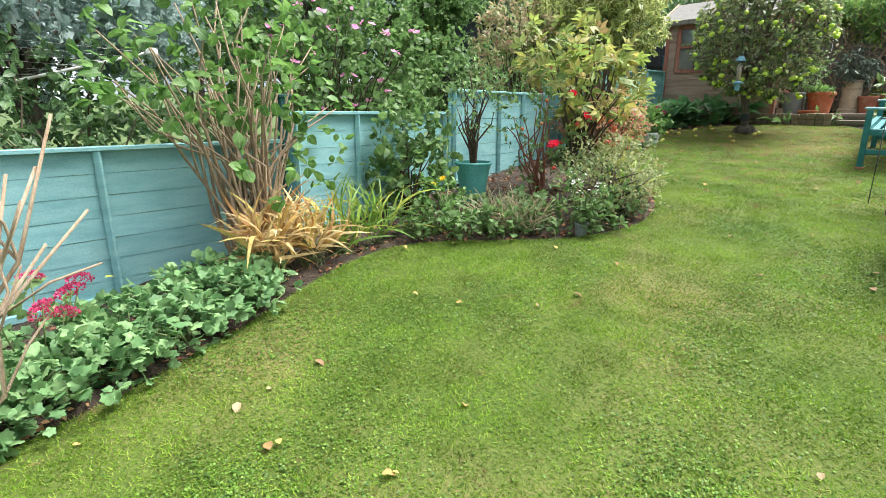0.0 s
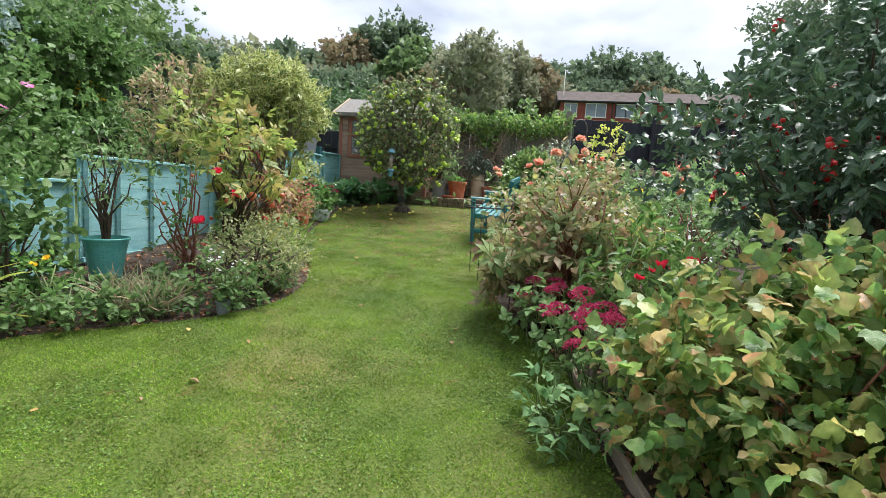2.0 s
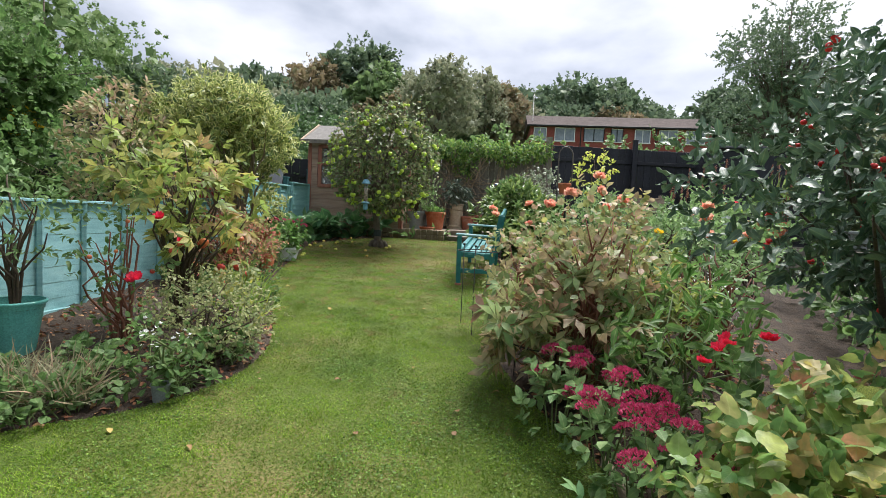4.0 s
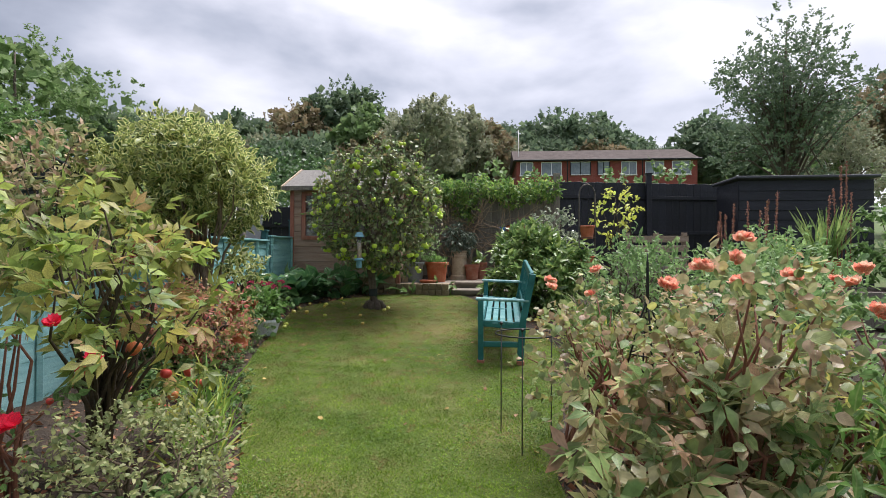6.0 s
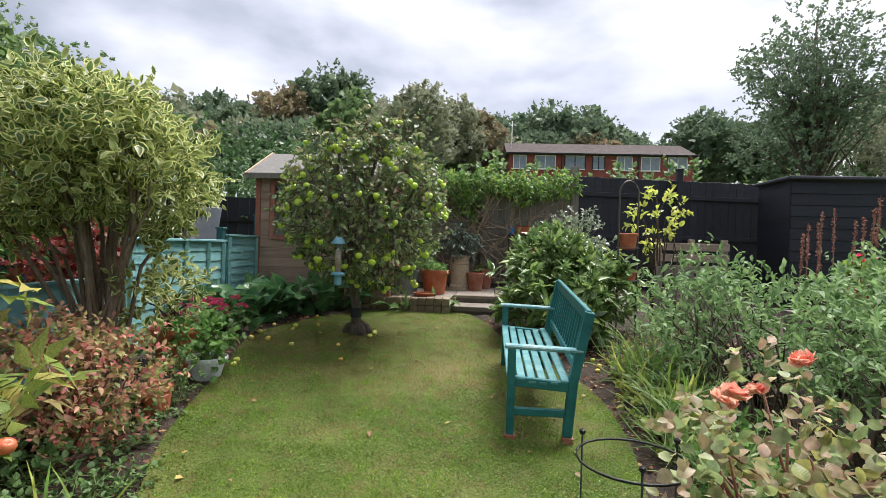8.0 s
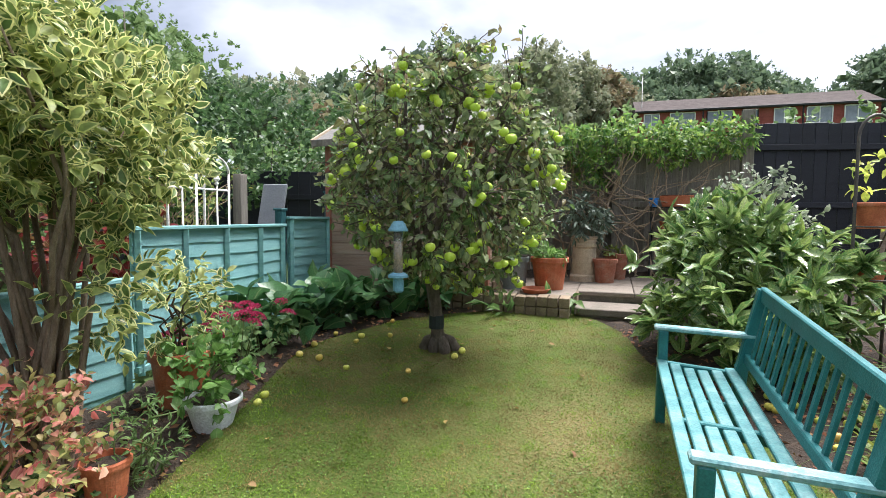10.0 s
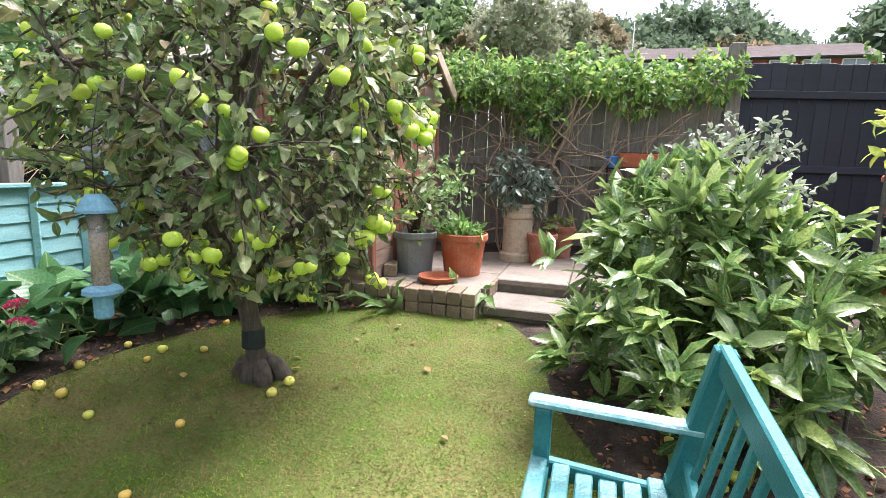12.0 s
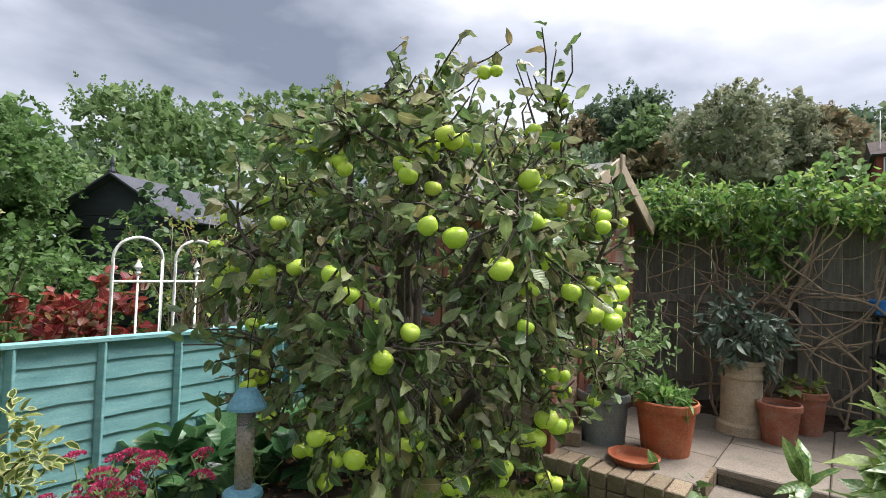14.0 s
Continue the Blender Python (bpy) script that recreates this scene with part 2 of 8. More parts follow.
DARK_METAL = solid_mat("dark_metal", (0.012, 0.014, 0.014), (0.03, 0.03, 0.028), 0.5, 14.0, 0.15, metal=0.4)
STAND_METAL = solid_mat("rusty_grey_metal", (0.075, 0.065, 0.058), (0.13, 0.115, 0.10), 0.6, 14.0, 0.15, metal=0.3)
SOIL = solid_mat("soil", (0.022, 0.016, 0.011), (0.045, 0.032, 0.022), 0.95, 9.0, 1.0, third=(0.08, 0.055, 0.035), fine=60)
FIELD = solid_mat("rough_ground", (0.05, 0.085, 0.022), (0.075, 0.12, 0.03), 0.95, 0.6, 0.6, third=(0.10, 0.12, 0.05), fine=12)
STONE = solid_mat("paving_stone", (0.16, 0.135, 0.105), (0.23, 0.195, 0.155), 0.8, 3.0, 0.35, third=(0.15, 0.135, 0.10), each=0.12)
RISER = solid_mat("dark_step_stone", (0.075, 0.07, 0.05), (0.14, 0.125, 0.095), 0.9, 6.0, 0.5, third=(0.20, 0.18, 0.13))
BRICK_M = solid_mat("brown_brick", (0.17, 0.13, 0.085), (0.25, 0.19, 0.125), 0.9, 12.0, 0.5, third=(0.21, 0.19, 0.12), each=0.2)
HOUSE_BRICK = solid_mat("house_brick", (0.19, 0.045, 0.036), (0.25, 0.065, 0.05), 0.85, 1.2, 0.2, fine=9, third=(0.25, 0.09, 0.07))
ROOF_TILE = solid_mat("roof_tiles", (0.07, 0.058, 0.052), (0.10, 0.085, 0.078), 0.9, 1.5, 0.4, (1, 1, 6), third=(0.13, 0.11, 0.10), spec=0.05)
UPVC = solid_mat("white_window_frame", (0.72, 0.73, 0.74), (0.8, 0.8, 0.8), 0.4, 3.0, 0.0)
PANE = solid_mat("far_window_glass", (0.10, 0.13, 0.16), (0.26, 0.30, 0.34), 0.06, 1.2, 0.0, spec=0.8)
BARK = solid_mat("bark", (0.07, 0.055, 0.042), (0.13, 0.105, 0.08), 0.95, 12.0, 0.8, (3, 3, 0.8), third=(0.18, 0.16, 0.12))
PALE_BARK = solid_mat("pale_bark", (0.24, 0.165, 0.105), (0.36, 0.27, 0.18), 0.9, 10.0, 0.5, (3, 3, 0.8), third=(0.42, 0.34, 0.25))
SHRUB_BARK = solid_mat("tan_bark", (0.12, 0.085, 0.055), (0.2, 0.15, 0.1), 0.9, 10.0, 0.5, (3, 3, 0.8), third=(0.26, 0.21, 0.15))
DARK_STEM = solid_mat("dark_stem", (0.045, 0.035, 0.022), (0.09, 0.065, 0.038), 0.9, 12.0, 0.3)
GREEN_STEM = solid_mat("green_stem", (0.07, 0.11, 0.03), (0.12, 0.16, 0.05), 0.7, 14.0, 0.1)
RED_STEM = solid_mat("red_stem", (0.16, 0.06, 0.035), (0.24, 0.10, 0.06), 0.7, 14.0, 0.1)
BOARD = solid_mat("edging_board", (0.23, 0.17, 0.115), (0.33, 0.26, 0.19), 0.9, 4.0, 0.5, (1, 1, 6), third=(0.40, 0.33, 0.26))
BLUE_PL = solid_mat("blue_feeder_plastic", (0.10, 0.25, 0.33), (0.15, 0.33, 0.41), 0.5, 6.0, 0.1)
SEED = solid_mat("bird_seed", (0.30, 0.22, 0.13), (0.50, 0.39, 0.26), 0.9, 120.0, 0.6, third=(0.16, 0.10, 0.06))
CLEAR = glass_mat("clear_plastic", (0.9, 0.9, 0.88))
GLASS = glass_mat("shed_glass", (0.85, 0.9, 0.9))
APPLE_G = leaf_mat("green_apple_skin", [(0.34, 0.48, 0.045), (0.42, 0.55, 0.06), (0.48, 0.58, 0.08)], 0.32, 0.0, 0.5, 0.18)
APPLE_Y = leaf_mat("windfall_apple_skin", [(0.36, 0.40, 0.06), (0.46, 0.45, 0.08), (0.44, 0.26, 0.06), (0.42, 0.46, 0.09)], 0.4, 0.0, 0.5, 0.3)
APPLE_R = leaf_mat("red_apple_skin", [(0.42, 0.035, 0.03), (0.5, 0.08, 0.05), (0.48, 0.20, 0.06)], 0.35, 0.0, 0.5, 0.3)
BERRY = leaf_mat("red_berry", [(0.50, 0.015, 0.015), (0.62, 0.03, 0.03)], 0.3, 0.0, 0.5, 0.1)

L_APPLE = leaf_mat("apple_leaf", [(0.055, 0.105, 0.032), (0.085, 0.145, 0.045), (0.13, 0.185, 0.07), (0.22, 0.25, 0.13), (0.06, 0.11, 0.035), (0.18, 0.14, 0.065), (0.075, 0.13, 0.042), (0.24, 0.27, 0.1), (0.11, 0.165, 0.06), (0.27, 0.24, 0.15)], 0.34, 0.3, 0.5, veins=1.0, edge=((0.2, 0.15, 0.1), 0.45, 0.46, 0.62))
L_GERAN = leaf_mat("geranium_leaf", [(0.075, 0.16, 0.06), (0.12, 0.22, 0.085), (0.2, 0.31, 0.13)], 0.6, 0.3)
L_SHRUB = leaf_mat("rounded_green_leaf", [(0.05, 0.12, 0.025), (0.09, 0.18, 0.04), (0.13, 0.23, 0.06)], 0.45, 0.35, veins=0.8)
L_LIME = leaf_mat("yellow_green_leaf", [(0.12, 0.18, 0.045), (0.18, 0.25, 0.055), (0.26, 0.3, 0.07), (0.08, 0.14, 0.035), (0.34, 0.3, 0.08), (0.1, 0.16, 0.04), (0.3, 0.2, 0.09)], 0.45, 0.35, veins=0.6)
L_MID = leaf_mat("mid_green_leaf", [(0.06, 0.12, 0.035), (0.085, 0.155, 0.045), (0.12, 0.195, 0.065)], 0.5, 0.35, veins=0.8)
L_DARK = leaf_mat("dark_green_leaf", [(0.035, 0.075, 0.028), (0.05, 0.1, 0.036), (0.075, 0.13, 0.05)], 0.4, 0.25, veins=0.8)
L_HOLLY = leaf_mat("holly_leaf", [(0.035, 0.07, 0.04), (0.055, 0.1, 0.055), (0.09, 0.14, 0.085)], 0.32, 0.1, 0.5, veins=0.5)
L_CURRANT = leaf_mat("currant_leaf", [(0.08, 0.17, 0.055), (0.12, 0.23, 0.07), (0.18, 0.29, 0.08), (0.36, 0.38, 0.1), (0.44, 0.2, 0.12), (0.1, 0.2, 0.06), (0.24, 0.33, 0.09), (0.42, 0.33, 0.15), (0.09, 0.18, 0.055), (0.14, 0.25, 0.07)], 0.42, 0.35, 0.45, 0.3, 26.0, (0.22, 0.31, 0.08), 0.5, ((0.46, 0.24, 0.14), 0.4, 0.48, 0.66))
L_PEONY = leaf_mat("bronze_peony_leaf", [(0.12, 0.19, 0.07), (0.18, 0.25, 0.09), (0.36, 0.22, 0.14), (0.15, 0.21, 0.075), (0.27, 0.3, 0.12), (0.4, 0.3, 0.18), (0.1, 0.17, 0.06), (0.22, 0.13, 0.09)], 0.38, 0.3, 0.5, 0.3, 20.0, None, 0.8, ((0.42, 0.22, 0.14), 0.45, 0.5, 0.72))
L_ROSE = leaf_mat("rose_leaf", [(0.13, 0.19, 0.07), (0.2, 0.25, 0.1), (0.3, 0.2, 0.13), (0.3, 0.3, 0.09), (0.16, 0.22, 0.09), (0.36, 0.24, 0.17), (0.2, 0.24, 0.1)], 0.4, 0.3, veins=0.8)
L_AUCUBA = leaf_mat("spotted_laurel_leaf", [(0.04, 0.095, 0.03), (0.06, 0.13, 0.04), (0.095, 0.175, 0.05), (0.16, 0.24, 0.075), (0.05, 0.11, 0.034), (0.3, 0.38, 0.1)], 0.26, 0.25, 0.55, 0.3, 95.0, (0.22, 0.29, 0.085), 1.0)
L_BERG = leaf_mat("bergenia_leaf", [(0.03, 0.085, 0.03), (0.05, 0.125, 0.045), (0.08, 0.16, 0.06)], 0.3, 0.2, 0.5, veins=0.8)
L_CREAM = leaf_mat("cream_leaf_margin", [(0.46, 0.47, 0.19), (0.54, 0.52, 0.25), (0.36, 0.38, 0.13), (0.24, 0.28, 0.09)], 0.45, 0.35)
L_VGREEN = leaf_mat("variegated_leaf_green", [(0.05, 0.095, 0.028), (0.09, 0.145, 0.042), (0.15, 0.2, 0.06), (0.24, 0.27, 0.09)], 0.4, 0.3)
L_PITTO = leaf_mat("silvery_variegated_leaf", [(0.05, 0.08, 0.035), (0.30, 0.34, 0.24), (0.09, 0.13, 0.07), (0.44, 0.46, 0.36)], 0.3, 0.2, 0.5)
L_SPIREA = leaf_mat("red_tinged_leaf", [(0.38, 0.09, 0.09), (0.48, 0.2, 0.15), (0.14, 0.2, 0.06), (0.38, 0.33, 0.11), (0.10, 0.15, 0.05), (0.52, 0.3, 0.2), (0.22, 0.06, 0.06), (0.17, 0.23, 0.07), (0.44, 0.14, 0.13)], 0.5, 0.35, 0.35, 0.3, 20.0, None, 0.6)
L_VINE = leaf_mat("vine_leaf", [(0.06, 0.135, 0.03), (0.1, 0.19, 0.04), (0.15, 0.25, 0.055), (0.26, 0.33, 0.08), (0.05, 0.11, 0.035), (0.08, 0.17, 0.05)], 0.42, 0.35, veins=0.5)
L_GREYG = leaf_mat("grey_green_leaf", [(0.085, 0.16, 0.055), (0.125, 0.21, 0.075), (0.19, 0.28, 0.11)], 0.55, 0.3, veins=0.8)
L_SUCC = leaf_mat("grey_succulent_leaf", [(0.06, 0.085, 0.06), (0.09, 0.12, 0.085)], 0.5, 0.1)
L_REDV = leaf_mat("crimson_leaf", [(0.11, 0.012, 0.016), (0.18, 0.022, 0.024), (0.24, 0.06, 0.04), (0.09, 0.07, 0.025), (0.14, 0.014, 0.02)], 0.4, 0.3, veins=0.8)
L_YELLOW = leaf_mat("yellow_leaf", [(0.34, 0.38, 0.07), (0.42, 0.43, 0.09), (0.22, 0.3, 0.06)], 0.45, 0.4)
L_STRAP = leaf_mat("strap_leaf", [(0.10, 0.19, 0.035), (0.17, 0.26, 0.05), (0.30, 0.30, 0.06)], 0.45, 0.35)
L_IRIS = leaf_mat("sword_leaf", [(0.09, 0.16, 0.045), (0.13, 0.20, 0.06), (0.19, 0.25, 0.08)], 0.45, 0.35)
L_DRY = leaf_mat("dry_leaf", [(0.34, 0.24, 0.10), (0.46, 0.36, 0.18), (0.30, 0.16, 0.06), (0.40, 0.34, 0.10)], 0.75, 0.3)
L_PIERIS = leaf_mat("pink_tipped_leaf", [(0.15, 0.19, 0.07), (0.22, 0.25, 0.10), (0.28, 0.25, 0.13), (0.34, 0.23, 0.16), (0.12, 0.16, 0.06)], 0.45, 0.3)
L_HEBE = leaf_mat("olive_small_leaf", [(0.14, 0.18, 0.07), (0.20, 0.23, 0.10), (0.28, 0.28, 0.13), (0.11, 0.15, 0.055)], 0.5, 0.35)
L_LAV = leaf_mat("faded_lavender_leaf", [(0.22, 0.20, 0.12), (0.16, 0.18, 0.10), (0.26, 0.17, 0.11)], 0.7, 0.25)
L_LITTER = leaf_mat("fallen_leaf", [(0.16, 0.06, 0.03), (0.22, 0.10, 0.05), (0.10, 0.05, 0.03), (0.30, 0.18, 0.07)], 0.8, 0.1)
# woodland leaf colours are lightened to stand in for the haze of distance
L_TREE1 = leaf_mat("hazed_woodland_leaf", [(0.075, 0.115, 0.07), (0.10, 0.145, 0.085), (0.135, 0.18, 0.10)], 0.6, 0.25)
L_TREE2 = leaf_mat("hazed_olive_woodland_leaf", [(0.16, 0.185, 0.115), (0.2, 0.22, 0.14), (0.25, 0.25, 0.16)], 0.6, 0.25)
L_TREE3 = leaf_mat("hazed_russet_woodland_leaf", [(0.18, 0.15, 0.085), (0.22, 0.17, 0.1), (0.15, 0.16, 0.085)], 0.6, 0.25)
L_TREE4 = leaf_mat("fresh_green_tree_leaf", [(0.09, 0.15, 0.055), (0.12, 0.185, 0.07), (0.16, 0.22, 0.09)], 0.55, 0.3)
L_EUC = leaf_mat("blue_grey_leaf", [(0.15, 0.21, 0.19), (0.2, 0.27, 0.25), (0.27, 0.34, 0.31)], 0.5, 0.25)
P_PINK = leaf_mat("mallow_petal", [(0.55, 0.18, 0.36), (0.62, 0.28, 0.45)], 0.6, 0.4)
P_ROSE = leaf_mat("salmon_petal", [(0.75, 0.20, 0.14), (0.80, 0.30, 0.22), (0.82, 0.42, 0.30)], 0.6, 0.35)
P_RED = leaf_mat("red_petal", [(0.65, 0.02, 0.05), (0.72, 0.04, 0.09)], 0.55, 0.3)
P_SEDUM = leaf_mat("sedum_floret", [(0.28, 0.022, 0.07), (0.38, 0.04, 0.11), (0.45, 0.08, 0.16)], 0.8, 0.15)
P_YEL = leaf_mat("orange_yellow_petal", [(0.70, 0.36, 0.02), (0.75, 0.50, 0.04)], 0.6, 0.35)
P_WHITE = leaf_mat("white_petal", [(0.70, 0.70, 0.68), (0.60, 0.58, 0.62)], 0.6, 0.35)


# ---- the plan: v to the right of the garden's axis, u along it ----
AXIS = 43.0
CA, SA = math.cos(radians(AXIS)), math.sin(radians(AXIS))


def ease(t):
    t = np.clip(t, 0, 1)
    return t * t * (3 - 2 * t)


def ground_z(x, y):
    v, u = x * CA - y * SA, x * SA + y * CA
    slope = 0.1076 * np.clip(u, -14, 75) - 0.0303 * np.clip(v, -7, 7)
    return 0.110 + slope


def at(v, u, h=0.0):
    x, y = v * CA + u * SA, -v * SA + u * CA
    return Vector((x, y, float(ground_z(x, y)) + h))


def place(v, u, h=0.0, turn=0.0):
    """A pose in the plan: local x to the garden's right, local y along its axis."""
    p = at(v, u, h)
    return pose(p.x, p.y, p.z, 0, 0, -AXIS + turn)


def level(v, u, z, turn=0.0):
    p = at(v, u)
    return pose(p.x, p.y, z, 0, 0, -AXIS + turn)


# ---- mesh helpers ----
def part(name, bm, material, parent=None, label="", smooth=False):
    me = bpy.data.meshes.new(name)
    bm.to_mesh(me)
    bm.free()
    return mesh_part(name, me, material, parent, label, smooth)


def mesh_part(name, me, material, parent=None, label="", smooth=False, kind=""):
    me.materials.append(material)
    if smooth:
        me.polygons.foreach_set("use_smooth", np.ones(len(me.polygons), dtype=bool))
    ob = new(name, me)
    if parent is not None:
        ob.parent = parent
    if label or kind:
        tagged(ob, label, kind=kind)
    return ob


def thing(name, m, label, category, group="", kind=""):
    ob = new(name)
    ob.matrix_basis = m
    ob.empty_display_size = 0.1
    return tagged(ob, label, category, group, kind)


def box(bm, cx, cy, cz, sx, sy, sz, bevel=0.0, turn=None):
    """A box given by its centre and sizes, its edges rounded by bevel."""
    r = bmesh.ops.create_cube(bm, size=1.0)
    vs = r["verts"]
    for w in vs:
        w.co = Vector((w.co.x * sx, w.co.y * sy, w.co.z * sz))
    if bevel:
        es = list({ed for w in vs for ed in w.link_edges})
        g = bmesh.ops.bevel(bm, geom=es, offset=bevel, segments=1, affect="EDGES", profile=0.5)
        vs = list({w for fc in g["faces"] for w in fc.verts} | {w for w in vs if w.is_valid})
    m = Matrix.Translation((cx, cy, cz))
    if turn is not None:
        m = m @ turn
    bmesh.ops.transform(bm, matrix=m, verts=vs)
    return vs


def beam(bm, a, b, w, d, bevel=0.004):
    """A squared beam from a to b, w wide and d deep."""
    a, b = Vector(a), Vector(b)
    t = (b - a).to_track_quat("Y", "Z").to_matrix().to_4x4()
    c = (a + b) / 2
    box(bm, c.x, c.y, c.z, w, (b - a).length, d, bevel, t)


def lathe(bm, profile, segs=24):
    """Turns a profile of (radius, height) round z."""
    rings = []
    for r, z in profile:
        rings.append([bm.verts.new((r * math.cos(2 * math.pi * k / segs), r * math.sin(2 * math.pi * k / segs), z)) for k in range(segs)])
    for a, b in zip(rings, rings[1:]):
        for k in range(segs):
            bm.faces.new((a[k], a[(k + 1) % segs], b[(k + 1) % segs], b[k]))
    if profile[0][0] > 0.001:
        bm.faces.new(list(reversed(rings[0])))
    if profile[-1][0] > 0.001:
        bm.faces.new(rings[-1])


def raw_mesh(name, verts, faces_flat, sizes):
    me = bpy.data.meshes.new(name)
    me.vertices.add(len(verts))
    me.vertices.foreach_set("co", np.ascontiguousarray(verts, dtype=np.float32).ravel())
    me.loops.add(len(faces_flat))
    me.loops.foreach_set("vertex_index", np.ascontiguousarray(faces_flat, dtype=np.int32))
    me.polygons.add(len(sizes))
    starts = np.concatenate(([0], np.cumsum(sizes)[:-1])).astype(np.int32)
    me.polygons.foreach_set("loop_start", starts)
    me.update(calc_edges=True)
    return me


def tubes(name, paths, sides=5):
    """One mesh of tapered tubes; a path is a list of (x, y, z, radius)."""
    vs, fs = [], []
    for path in paths:
        pts = np.array([p[:3] for p in path], dtype=float)
        base = len(vs)
        for i, p in enumerate(path):
            d = pts[min(i + 1, len(pts) - 1)] - pts[max(i - 1, 0)]
            d = d / (np.linalg.norm(d) + 1e-9)
            s = np.array((1.0, 0, 0)) if abs(d[0]) < 0.8 else np.array((0, 1.0, 0))
            a = np.cross(d, s)
            a /= np.linalg.norm(a)
            b = np.cross(d, a)
            for k in range(sides):
                t = 2 * math.pi * k / sides
                vs.append(pts[i] + p[3] * (math.cos(t) * a + math.sin(t) * b))
        for i in range(len(path) - 1):
            for k in range(sides):
                fs.append((base + i * sides + k, base + i * sides + (k + 1) % sides, base + (i + 1) * sides + (k + 1) % sides, base + (i + 1) * sides + k))
        top = base + (len(path) - 1) * sides
        fs.append(tuple(range(top, top + sides)))
    sizes = np.array([len(q) for q in fs], dtype=np.int32)
    return raw_mesh(name, np.array(vs), np.array([i for q in fs for i in q]), sizes)


# leaf outlines, 1 long along y, facing up
def leaf_oval(w=0.28, fold=0.07, droop=0.12):
    v = [(0, 0, 0), (0, 0.5, 0.0), (0, 1, -droop), (-w, 0.3, fold), (-w * 0.9, 0.65, fold * 0.6), (w, 0.3, fold), (w * 0.9, 0.65, fold * 0.6)]
    return np.array(v, dtype=float), [(0, 1, 4, 3), (1, 2, 4), (1, 0, 5, 6), (2, 1, 6)]


def leaf_blade(w=0.3, fold=0.08, droop=0.15, wave=0.03, shape=(0.6, 1.0, 0.92, 0.55)):
    """A pointed leaf with a folded midrib and wavy rims."""
    v, f = [(0, 0, 0)], []
    for i, (t, q) in enumerate(zip((0.13, 0.36, 0.6, 0.82), shape)):
        z = -droop * t * t
        u = wave if i % 2 else -wave
        v += [(-w * q, t, z + fold * q + u), (0, t, z), (w * q, t, z + fold * q - u)]
    v.append((0, 1, -droop))
    f += [(0, 2, 1), (0, 3, 2)]
    for i in range(3):
        a = 1 + 3 * i
        f += [(a, a + 1, a + 4, a + 3), (a + 1, a + 2, a + 5, a + 4)]
    f += [(10, 11, 13), (11, 12, 13)]
    return np.array(v, dtype=float), f


def leaf_diamond(w=0.3, droop=0.08):
    return np.array([(0, 0, 0), (w, 0.45, 0.04), (0, 1, -droop), (-w, 0.45, 0.04)], dtype=float), [(0, 1, 2, 3)]


def leaf_round(lobes=5, cut=0.15, cup=0.3, n=19):
    """A lobed, toothed leaf whose rim is turned down."""
    v, f = [(0, 0.42, 0.0)], []
    for k in range(n):
        a = radians(-158 + 316 * k / (n - 1))
        r = 0.5 * (1 + cut * math.cos(a * lobes * 360 / 316)) * (1.06 if k % 2 else 0.97)
        v.append((r * math.sin(a), 0.42 + r * math.cos(a), -cup * r * r * (1.5 if k % 2 else 0.9)))
    v.append((0, 0.06, 0.03))
    for k in range(1, n):
        f.append((0, k + 1, k))
    f += [(0, 1, n + 1), (0, n + 1, n)]
    return np.array(v, dtype=float), f


def leaf_lobed():
    """Three pointed, toothed lobes, folded along the midrib and turned down at the rim."""
    half = [(0.20, -0.03, 0.0), (0.40, 0.12, -0.05), (0.50, 0.36, -0.14), (0.34, 0.46, -0.03), (0.31, 0.62, -0.06), (0.16, 0.82, -0.08)]
    v = [(0, 0.36, 0.0), (0, 0.05, 0.0)] + half + [(0, 1.0, -0.2)] + [(-x, y, z) for x, y, z in reversed(half)]
    v = [(x, y, z + 0.12 * abs(x)) for x, y, z in v]
    n = len(v)
    return np.array(v, dtype=float), [(0, k, k + 1) for k in range(1, n - 1)] + [(0, n - 1, 1)]


def leaf_fingered():
    """Three narrow fingers, as on a peony."""
    v, f = [], []
    for a in (-42, 0, 42):
        s, c = math.sin(radians(a)), math.cos(radians(a))
        b = len(v)
        for (x, y, z) in ((0, 0.12, 0), (0.19, 0.55, 0.05), (0, 1.0, -0.14), (-0.19, 0.55, 0.05), (0, 0.55, 0.0)):
            v.append((x * c + y * s, -x * s + y * c, z))
        f += [(b, b + 1, b + 4), (b + 1, b + 2, b + 4), (b + 2, b + 3, b + 4), (b + 3, b, b + 4)]
    # a short stalk holds the fingers together
    v += [(0.02, 0, 0), (-0.02, 0, 0)]
    n = len(v)
    f += [(n - 2, 0, n - 1), (0, 5, n - 2), (n - 1, 10, 0), (5, 0, 10)]
    return np.array(v, dtype=float), f


def leaf_strap(w=0.035, arch=0.5):
    v, f = [], []
    for i in range(6):
        t = i / 5
        y, z = t * (1 - 0.25 * arch * t), arch * (-0.75 * t * t)
        ww = w * (1 - t) ** 0.6 + 0.002
        v += [(-ww, y, z + 0.006), (ww, y, z + 0.006)]
    for i in range(5):
        f.append((2 * i, 2 * i + 1, 2 * i + 3, 2 * i + 2))
    return np.array(v, dtype=float), f


def unit(a):
    return a / (np.linalg.norm(a, axis=-1, keepdims=True) + 1e-9)


